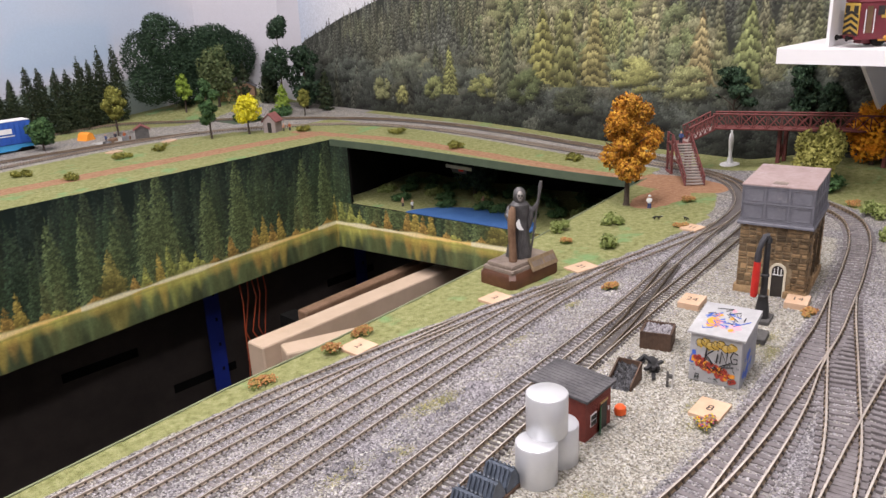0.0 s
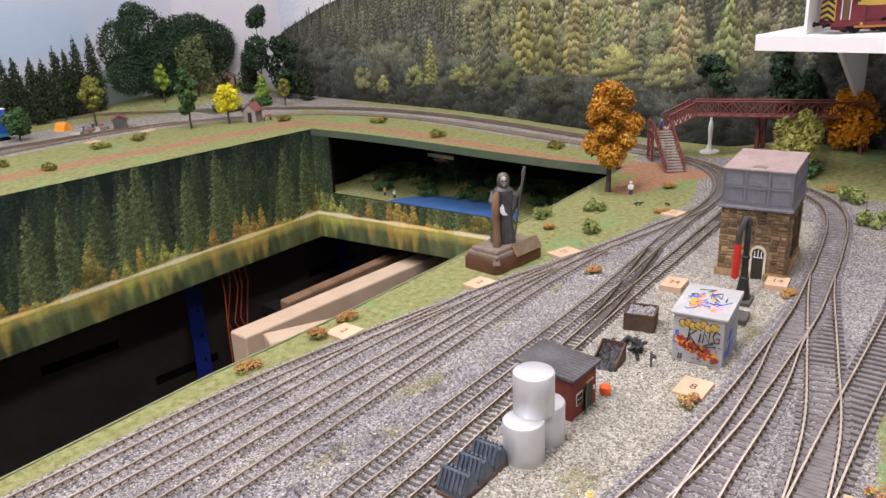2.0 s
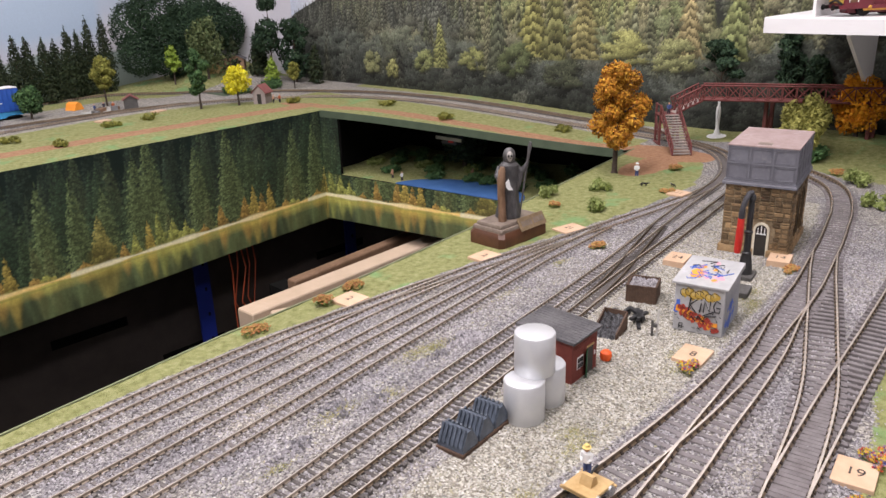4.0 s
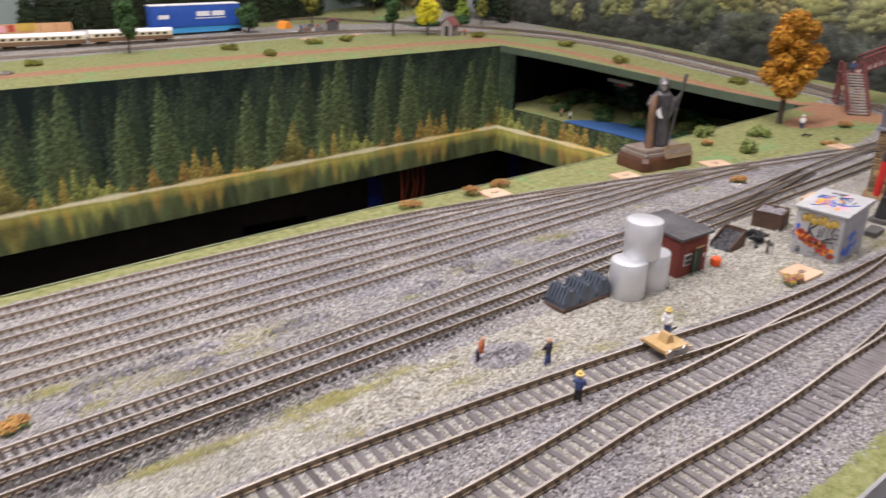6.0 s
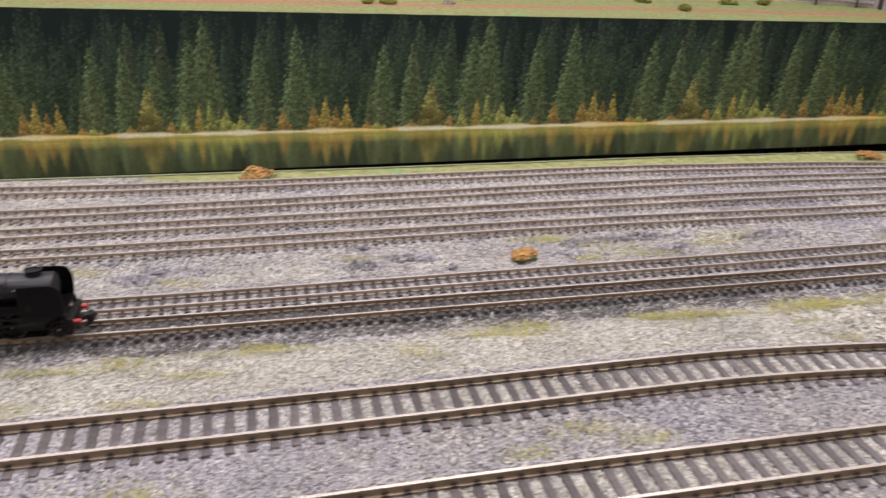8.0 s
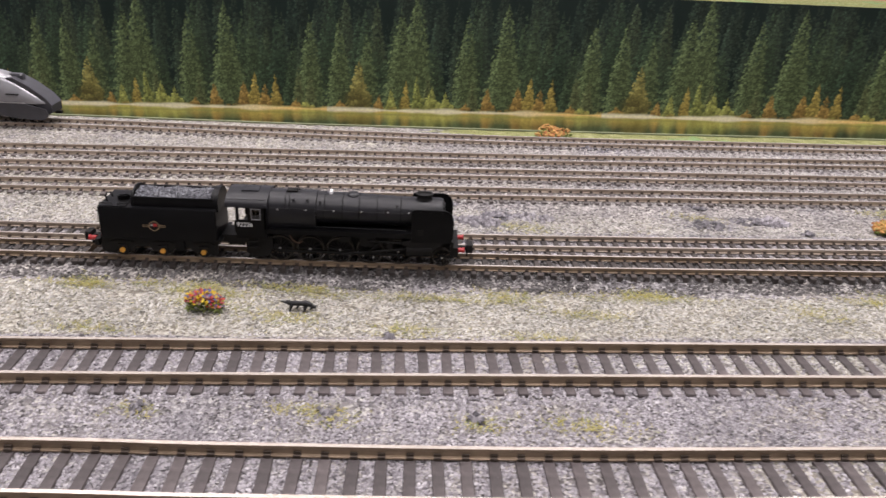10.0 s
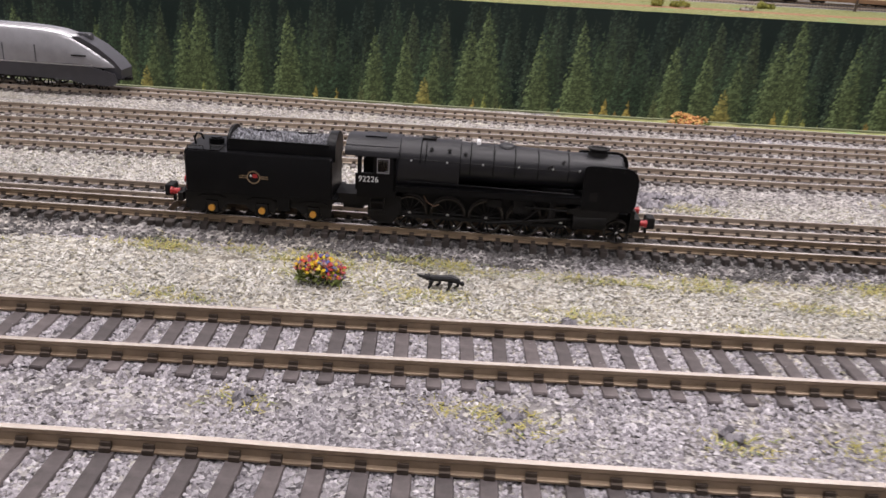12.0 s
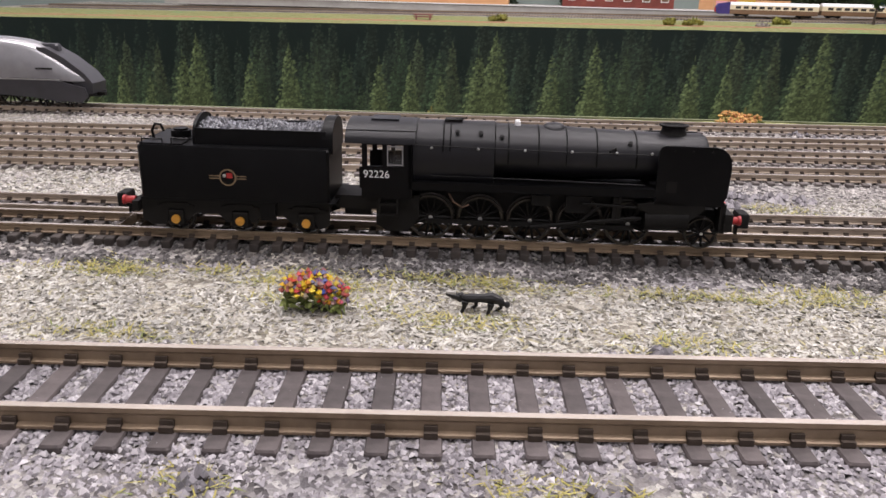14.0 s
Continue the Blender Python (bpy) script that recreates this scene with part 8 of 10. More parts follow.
    sc.v = [(x, y, z + z0) for x, y, z in sc.v]
    part("scroll", sc, "white_paint", ob, "small white scroll", smooth=False, m=turn)
    return ob


reaper(Matrix.Translation((0.7865, 0.2565, 0)) @ Matrix.Rotation(radians(-2), 4, "Z"))


# small figures, each one plain shape
def figurine(x, y, turn, top, legs, label, hat=None, lean=0.0, z=None):
    g = Geo()
    g.use(0).tube([(0, -0.0012, 0), (0, -0.001, 0.0035), (0, -0.0006, 0.0065)], [0.0009, 0.001, 0.0011], 7).tube([(0.0005, 0.0012, 0), (0, 0.001, 0.0035), (0, 0.0006, 0.0065)], [0.0009, 0.001, 0.0011], 7)
    g.use(1).lathe([(0.0016, 0.006), (0.0019, 0.0085), (0.0021, 0.0108), (0.0012, 0.0119)], 9, Matrix.Translation((lean * 0.002, 0, 0)), 0.8, 1.1)
    g.tube([(lean * 0.002, -0.0021, 0.0112), (0.0012, -0.0026, 0.0086), (0.0028, -0.0016, 0.0074)], [0.0008, 0.0007, 0.0005], 6).tube([(lean * 0.002, 0.0021, 0.0112), (0.0012, 0.0026, 0.0086), (0.0028, 0.0014, 0.0074)], [0.0008, 0.0007, 0.0005], 6)
    g.use(2).ball((lean * 0.003, 0, 0.0132), 0.00135, 9, 6, 1.15)
    if hat:
        g.use(3).lathe([(0.0021, 0.0139), (0.002, 0.0142), (0.0013, 0.0144), (0.0011, 0.0154), (0.0003, 0.0156)], 10, Matrix.Translation((lean * 0.003, 0, 0)))
    zz = float(gz(x, y)) if z is None else z
    return solid("figurine", g, [legs, top, "figure_tan", hat or "hat_straw"], label, "figurine", Matrix.Translation((x, y, zz)) @ Matrix.Rotation(radians(turn), 4, "Z"), group="painted figurines")


figurine(0.4375, 0.047, -40, "cloth_rust", "cloth_dark", "painted railway worker figurine in a rust jacket standing on rubble", None, 0.8)
figurine(0.4665, 0.0275, 100, "cloth_dark", "cloth_blue", "painted railway worker figurine in a dark vest")
figurine(0.4555, -0.0068, 30, "cloth_blue", "door_dark", "painted railway worker figurine in a blue shirt and straw hat", "hat_straw", z=0.0018)


def hand_trolley(m):
    ob = thing("platelayer_trolley", "tan four-wheeled platelayer trolley standing on the rails", "trolley", m)
    part("deck", Geo().box(-0.0105, 0.0105, -0.0085, 0.0085, 0.0042, 0.0056, c=0.0004), "trolley_tan", ob, smooth=False)
    part("seat", Geo().prism([(-0.0035, 0.0056), (0.0035, 0.0056), (0.0012, 0.0105), (-0.0012, 0.0105)], -0.0032, 0.0032), "trolley_tan", ob, smooth=False)
    part("lever", Geo().tube([(0.001, 0, 0.0095), (0.005, 0, 0.0115), (0.0085, 0, 0.0118)], 0.0006, 6), "cast_iron", ob)
    wheel = Geo().cyl((0, -0.0008, 0), (0, 0.0008, 0), 0.0028, n=18).cyl((0, -0.0011, 0), (0, 0.0011, 0), 0.0009, n=8).mesh("wheel", "bright_steel")
    for x in (-0.0062, 0.0062):
        for y in (-0.0088, 0.0088):
            part("wheel", wheel, None, ob, m=Matrix.Translation((x, y, 0.0028)))
    for x in (-0.0105, 0.009):
        part("beam", Geo().box(x, x + 0.0015, -0.0098, 0.0098, 0.0036, 0.0048), "trolley_tan", ob, smooth=False)
    return ob


ty = float(on(A, 0.523))
hand_trolley(Matrix.Translation((0.5215, ty, 0.0044)) @ Matrix.Rotation(radians(-2), 4, "Z") @ Matrix.Diagonal((0.8, 0.94, 0.94, 1.0)))
figurine(0.5275, ty + 0.0045, 185, "white_paint", "cloth_blue", "painted figurine in overalls and straw hat working the trolley lever", "hat_straw", 0.4, z=0.0044 + 0.0053)


def animal(x, y, turn, scale, label, category, mat="animal_black"):
    g = Geo()
    g.tube([(-0.0056, 0, 0.0026), (-0.0046, 0, 0.0036), (-0.0026, 0, 0.0041), (0.0, 0, 0.0038), (0.0022, 0, 0.0036), (0.0038, 0, 0.0034), (0.0052, 0, 0.003)], [0.0004, 0.0010, 0.0013, 0.0010, 0.0011, 0.0009, 0.0007], 10)
    g.tube([(0.0042, 0, 0.0035), (0.0062, 0, 0.0038), (0.0082, 0, 0.0041)], [0.0011, 0.0008, 0.0004], 8)
    for lx, ly, k in ((-0.0044, -0.0011, -1), (-0.0026, 0.0010, 1), (0.0014, -0.0011, -1), (0.0034, 0.001, 1)):
        g.tube([(lx, ly, 0.003), (lx + 0.0003 * k, ly * 1.2, 0.0014), (lx + 0.0008, ly * 1.25, 0.0003)], [0.0009, 0.00045, 0.0004], 8)
    g.ball((0.0046, 0.0007, 0.0042), 0.0004, 6, 4).ball((0.0046, -0.0007, 0.0042), 0.0004, 6, 4)
    g.ball((-0.0062, 0, 0.0028), 0.0008, 7, 5)
    g.use(1).tube([(0.0058, 0, 0.0045), (0.008, 0, 0.0044)], [0.0006, 0.0004], 6)
    g.v = [(a * scale, b * scale, c * scale) for a, b, c in g.v]
    return solid("animal_figurine", g, [mat, "platform_grey"], label, category, Matrix.Translation((x, y, float(gz(x, y)))) @ Matrix.Rotation(radians(turn), 4, "Z"), group="animal figurines")


animal(0.0005, 0.0012, 176, 0.8, "small black badger figurine on the gravel", "animal figurine")
animal(1.01, 0.247, -40, 0.8, "tiny black dog figurine on the grass", "animal figurine")
animal(1.025, 0.221, 60, 0.7, "tiny black dog figurine beside a card", "animal figurine")


# ---- vegetation ----
def leaf_cloud(name, blobs, count, size, mat, seed, shell=0.55):
    """Many small leaves filling uneven blobs (x, y, z, rx, ry, rz)."""
    rng = np.random.default_rng(seed)
    b = np.array(blobs, dtype=float)
    vol = (b[:, 3] * b[:, 4] * b[:, 5]) ** 0.7
    pick = rng.choice(len(b), count, p=vol / vol.sum())
    d = rng.normal(size=(count, 3))
    d /= np.linalg.norm(d, axis=1)[:, None]
    r = shell + (1 - shell) * rng.random(count) ** 0.6
    r *= 1 + 0.07 * rng.normal(size=count)
    c = b[pick, :3] + d * b[pick, 3:] * r[:, None]
    u = rng.normal(size=(count, 3))
    u /= np.linalg.norm(u, axis=1)[:, None]
    v = np.cross(u, d)
    v /= np.linalg.norm(v, axis=1)[:, None] + 1e-9
    s = size * rng.uniform(0.6, 1.4, (count, 1))
    w = np.cross(u, v)
    p = np.stack([c - u * s, c + v * s * 0.7 + w * s * 0.3, c + u * s, c - v * s * 0.7 + w * s * 0.3], 1).reshape(-1, 3)
    return pieces_mesh(name, p, np.arange(4 * count).reshape(-1, 4), [mat])


def clump_blobs(w, z0, z1, seed, n=14, squash=0.5):
    """Blobs that make up a crown: broadest below the middle, uneven."""
    rng = random.Random(seed)
    out = []
    for i in range(n):
        t = (i + 0.5) / n
        rad = w * 0.5 * math.sin(math.pi * min(0.97, 0.16 + 0.8 * t)) ** 0.7
        a = i * 2.4 + rng.uniform(-0.4, 0.4)
        rr = rad * rng.uniform(0.3, 0.72)
        s = w * rng.uniform(0.17, 0.27)
        out.append((rr * math.cos(a), rr * math.sin(a), z0 + (z1 - z0) * t, s, s, s * (0.6 + squash * 0.6)))
    return out


def tree(x, y, high, wide, crown_low, leaves, label, seed, count=2600, leaf=0.0022, trunk="bark", thick=0.0025, blobs=None, group="", lift=0.0):
    rng = random.Random(seed)
    z = float(gz(x, y)) + lift
    ob = thing("tree", label, "tree", Matrix.Translation((x, y, z)) @ Matrix.Rotation(rng.uniform(0, 6), 4, "Z"), group=group)
    g = Geo()
    g.tube([(0, 0, -0.001), (0, 0, 0.002), (0.0006, 0.0003, crown_low * 0.6), (0.0, 0.0008, crown_low), (0.001, 0, crown_low + (high - crown_low) * 0.5), (0, 0, high * 0.9)],
           [thick * 1.7, thick * 1.1, thick * 0.9, thick * 0.8, thick * 0.45, thick * 0.12], 9)
    for i in range(7):
        a, t = i * 2.4, crown_low + (high - crown_low) * (0.05 + 0.09 * i)
        r = wide * rng.uniform(0.25, 0.4)
        g.tube([(0, 0, t - 0.004), (r * 0.5 * math.cos(a), r * 0.5 * math.sin(a), t + high * 0.05), (r * math.cos(a), r * math.sin(a), t + high * 0.12)], [thick * 0.45, thick * 0.3, thick * 0.1], 6)
    part("trunk", g, trunk, ob)
    part("crown", leaf_cloud("crown", blobs or clump_blobs(wide, crown_low, high, seed), count, leaf, leaves, seed), None, ob)
    return ob


def conifer(x, y, high, wide, seed, mat="conifer_needles", count=900, leaf=0.003):
    rng = random.Random(seed)
    z = float(gz(x, y))
    ob = thing("conifer", "slender dark model conifer in a row before the sky sheet", "tree", Matrix.Translation((x, y, z)), group="conifers")
    part("trunk", Geo().tube([(0, 0, -0.001), (0, 0, high * 0.5), (0, 0, high * 0.95)], [0.0025, 0.0016, 0.0004], 7), "bark", ob)
    blobs = []
    for i in range(24):
        t = i / 23
        r = wide * 0.5 * min(1.0, 1.35 * (1 - t) ** 0.7) * rng.uniform(0.86, 1.08) + 0.0014
        blobs.append((rng.uniform(-0.12, 0.12) * r, rng.uniform(-0.12, 0.12) * r, high * (0.05 + 0.92 * t), r, r, high * 0.06))
    part("crown", leaf_cloud("crown", blobs, count, leaf, mat, seed, 0.5), None, ob)
    return ob


def bush(x, y, w, h, leaves, label, seed, count=500, leaf=0.0016):
    z = float(gz(x, y))
    rng = random.Random(seed)
    blobs = [(rng.uniform(-0.35, 0.35) * w, rng.uniform(-0.35, 0.35) * w, h * rng.uniform(0.2, 0.55), w * 0.24, w * 0.24, h * 0.38) for _ in range(7)]
    ob = new("bush", leaf_cloud("bush", blobs, count, leaf, leaves, seed, 0.4))
    ob.matrix_basis = Matrix.Translation((x, y, z + 0.0005))
    return tagged(ob, label, "bush", group="bushes")


def flower_clump(x, y, w, h, mat, label, seed, count=260, leaf=0.0009):
    z = float(gz(x, y))
    rng = random.Random(seed)
    ob = thing("flower_clump", label, "flower clump", Matrix.Translation((x, y, z + 0.0003)), group="flower clumps")
    blobs = [(rng.uniform(-0.32, 0.32) * w, rng.uniform(-0.22, 0.22) * w, h * rng.uniform(0.25, 0.6), w * 0.22, w * 0.18, h * 0.4) for _ in range(7)]
    part("leaves", leaf_cloud("leaves", [(a, b, c * 0.6, d, e, f * 0.7) for a, b, c, d, e, f in blobs], count // 2, leaf, "bush_leaves", seed, 0.3), None, ob)
    rg = np.random.default_rng(seed)
    n = count
    bb = np.array(blobs)
    k = rg.integers(0, len(bb), n)
    d = rg.normal(size=(n, 3))
    d[:, 2] = np.abs(d[:, 2])
    d /= np.linalg.norm(d, axis=1)[:, None]
    c = bb[k, :3] + d * bb[k, 3:] * rg.uniform(0.8, 1.1, (n, 1))
    p = (OCTA[None] * leaf * 0.75 * rg.uniform(0.6, 1.3, (n, 6, 1)) + c[:, None, :]).reshape(-1, 3)
    part("blossom", pieces_mesh("blossom", p, (OCTA_F[None] + 6 * np.arange(n)[:, None, None]).reshape(-1, 3), [mat]), None, ob)
    return ob


# flowers beside the tracks
RUST = "clump of rust and yellow dried flowers at the board edge"
for i, (x, y, w, h) in enumerate([(0.0965, 0.2205, 0.024, 0.005), (0.526, 0.266, 0.02, 0.006), (0.2365, 0.1035, 0.014, 0.0045), (0.583, 0.2655, 0.018, 0.008), (0.618, 0.2725, 0.02, 0.006), (0.806, 0.177, 0.018, 0.006),
                                  (0.8495, 0.0335, 0.015, 0.005), (0.886, 0.277, 0.014, 0.006), (1.094, 0.253, 0.022, 0.007), (1.176, 0.104, 0.024, 0.006), (0.999, 0.2135, 0.02, 0.005)]):
    flower_clump(x, y, w, h, "rust_blossom", RUST if i < 6 else "clump of rust coloured dried flowers on the grass", 30 + i, 240, 0.0011)
flower_clump(-0.030, -0.002, 0.0122, 0.0072, "bright_blossom", "bright yellow, red and blue flower clump on the gravel", 50, 420, 0.00085)
flower_clump(0.6585, 0.0225, 0.016, 0.006, "bright_blossom", "mixed dried flower clump beside a number card", 51, 260, 0.0009)
flower_clump(0.6325, -0.083, 0.019, 0.006, "bright_blossom", "bright flower clump on the grass verge", 52, 320, 0.0009)
flower_clump(0.589, -0.0895, 0.018, 0.006, "bright_blossom", "bright flower clump on the grass verge", 53, 320, 0.0009)

# green bushes
for i, (x, y, w, h) in enumerate([(0.9665, 0.276, 0.026, 0.013), (0.899, 0.2385, 0.026, 0.015), (0.915, 0.3085, 0.024, 0.013), (1.144, 0.073, 0.03, 0.017), (1.07, 0.036, 0.026, 0.016)]):
    bush(x, y, w, h, "bush_leaves", "low green bush on the grass", 60 + i, 520, 0.0017)
for i, (x, y) in enumerate([(0.81, 1.086), (0.88, 1.092), (0.657, 1.09), (0.695, 0.998), (0.355, 1.08), (0.187, 1.014), (0.22, 1.008), (-0.05, 1.03), (1.116, 1.02), (1.188, 0.839), (1.155, 0.677), (1.205, 0.488)]):
    bush(x, y, 0.03, 0.011, "olive_leaves", "low olive green bush on the far board", 70 + i, 260, 0.0022)

# trees by the footbridge
tree(1.043, 0.304, 0.118, 0.066, 0.042, "orange_leaves", "autumn orange model tree at the corner of the well", 5, 9500, 0.0018, thick=0.003)
WILLOW = [(0.0175 * math.cos(a) * r, 0.0175 * math.sin(a) * r, z * 0.95, 0.0125, 0.0125, 0.018) for a, r, z in [(0, 0.2, 0.062), (1, 1, 0.05), (2.2, 1.1, 0.045), (3.4, 1, 0.052), (4.5, 1.1, 0.042), (5.6, 1, 0.048), (1.6, 1.2, 0.03), (3.9, 1.25, 0.028), (5.1, 1.2, 0.032)]]
tree(1.229, 0.158, 0.074, 0.052, 0.02, "willow_leaves", "olive green weeping model tree behind the water tower", 6, 4200, 0.0024, blobs=WILLOW)
tree(1.318, 0.128, 0.068, 0.072, 0.016, "bright_orange_leaves", "bright orange model tree by the backdrop", 7, 3800, 0.0024)
bush(1.222, 0.148, 0.036, 0.022, "green_leaves", "dark green rounded bush under a tree", 90, 900, 0.0022)
PINE = [(-0.026, 0.006, 0.1, 0.02, 0.014, 0.007), (0.028, -0.004, 0.104, 0.02, 0.014, 0.007), (0.004, 0.004, 0.12, 0.024, 0.016, 0.008), (-0.04, 0, 0.086, 0.014, 0.011, 0.006), (0.042, 0, 0.085, 0.013, 0.011, 0.006), (0.004, -0.006, 0.09, 0.013, 0.01, 0.006), (-0.016, 0.0, 0.112, 0.014, 0.012, 0.006)]
for i, (x, y, h, w) in enumerate([(1.328, 0.31, 0.125, 0.07), (1.332, 0.222, 0.128, 0.042), (1.333, 0.186, 0.09, 0.042)]):
    tree(x, y, h, w, h * 0.45, "dark_leaves", "dark green model tree against the hillside backdrop", 100 + i, 2600, 0.0024, trunk="bark", thick=0.002, blobs=PINE if i == 0 else None, group="dark trees by the backdrop")

# trees of the far board
tree(1.047, 1.085, 0.064, 0.05, 0.03, "yellow_leaves", "bright yellow model tree on the far board", 11, 2600, 0.0022, thick=0.0018)
tree(0.985, 1.11, 0.1, 0.04, 0.03, "green_leaves", "dark green model tree on the far board", 12, 2400, 0.0026, thick=0.0018)
tree(0.905, 1.31, 0.085, 0.042, 0.034, "olive_leaves", "light green model tree by the campsite", 13, 2000, 0.0026, thick=0.0018)
tree(0.762, 1.29, 0.05, 0.05, 0.016, "green_leaves", "bushy green model tree beside the wagon", 14, 2000, 0.0026, thick=0.0018)
tree(0.505, 1.135, 0.09, 0.045, 0.03, "green_leaves", "green model tree beside the far track", 15, 2000, 0.0026, thick=0.0018)
BIG = [(-0.08, 0, 0.12, 0.045, 0.03, 0.06), (-0.03, -0.01, 0.15, 0.055, 0.035, 0.06), (0.0, -0.015, 0.09, 0.06, 0.035, 0.06), (-0.07, -0.01, 0.06, 0.05, 0.03, 0.05), (0.035, -0.01, 0.11, 0.05, 0.03, 0.05), (0.0, -0.02, 0.045, 0.06, 0.03, 0.045), (-0.04, 0.0, 0.19, 0.03, 0.022, 0.03)]
tree_ob = thing("tree", "large dark green bushy model tree before the sky sheet", "tree", Matrix.Translation((1.106, 1.425, float(gz(1.106, 1.425)))) @ Matrix.Diagonal((0.96, 0.94, 0.87, 1.0)))
part("trunk", Geo().tube([(0, 0, -0.002), (0, 0, 0.06), (0.004, 0, 0.14)], [0.008, 0.006, 0.003], 9), "bark", tree_ob)
part("crown", leaf_cloud("crown", BIG, 26000, 0.0024, "dark_leaves", 21, 0.8), None, tree_ob)
BIG2 = [(0, 0, 0.06, 0.06, 0.04, 0.055), (-0.05, 0, 0.075, 0.05, 0.03, 0.05), (0.045, 0, 0.06, 0.045, 0.03, 0.05), (-0.01, 0.0, 0.1, 0.05, 0.03, 0.03)]
tree_ob = thing("tree", "wide dark model tree at the corner of the sky sheet", "tree", Matrix.Translation((1.198, 1.415, float(gz(1.198, 1.415)))))
part("trunk", Geo().tube([(0, 0, -0.002), (0, 0, 0.04), (0.004, 0, 0.09)], [0.007, 0.005, 0.002], 9), "bark", tree_ob)
part("crown", leaf_cloud("crown", BIG2, 15000, 0.0024, "dark_leaves", 22, 0.8), None, tree_ob)
tree(1.139, 1.336, 0.115, 0.095, 0.022, "sage_leaves", "sage green layered model tree on the hill", 23, 2600, 0.003)
tree(1.088, 1.385, 0.075, 0.035, 0.03, "lime_leaves", "light green model tree in front of a dark tree", 24, 1300, 0.003, thick=0.0016)
TALL = [(0, 0, 0.165, 0.02, 0.02, 0.02), (-0.008, 0, 0.178, 0.014, 0.014, 0.014), (0.01, 0, 0.155, 0.012, 0.012, 0.01), (0.004, 0.0, 0.112, 0.026, 0.022, 0.02), (0.012, 0, 0.085, 0.03, 0.025, 0.024)]
tree(1.245, 1.255, 0.185, 0.06, 0.05, "dark_leaves", "tall bare-stemmed dark model tree on the hill", 25, 2600, 0.003, blobs=TALL, thick=0.002)
tree(1.292, 1.238, 0.125, 0.08, 0.015, "dark_leaves", "dark model tree at the foot of the hill backdrop", 26, 2600, 0.0034)
tree(1.235, 1.17, 0.05, 0.026, 0.022, "olive_leaves", "small olive model tree on the hill", 27, 900, 0.0024, thick=0.0012)
rng = random.Random(15)
for i in range(25):
    x = 0.39 + 0.0242 * i + rng.uniform(-0.006, 0.006)
    h = rng.uniform(0.115, 0.17) if x > 0.8 else rng.uniform(0.085, 0.12)
    conifer(x, 1.478 - rng.uniform(0, 0.02) - (0.03 if x > 0.8 else 0.0), h, rng.uniform(0.034, 0.042), 200 + i, count=2600, leaf=0.0022)
for i, (x, y, h) in enumerate([(1.2, 1.33, 0.07), (1.235, 1.3, 0.085), (1.265, 1.33, 0.1), (1.29, 1.36, 0.09), (1.225, 1.23, 0.06), (1.3, 1.18, 0.085), (0.06, 1.47, 0.1), (0.12, 1.475, 0.11), (0.2, 1.47, 0.1), (-0.05, 1.47, 0.11)]):
    conifer(x, y, h, 0.032, 230 + i, count=700, mat="conifer_needles" if i != 4 else "lime_leaves")
bush(1.21, 1.22, 0.06, 0.02, "green_leaves", "dark hedge on the slope of the hill", 95, 900, 0.003)
bush(1.13, 1.22, 0.06, 0.016, "green_leaves", "dark hedge by the far track", 96, 700, 0.003)


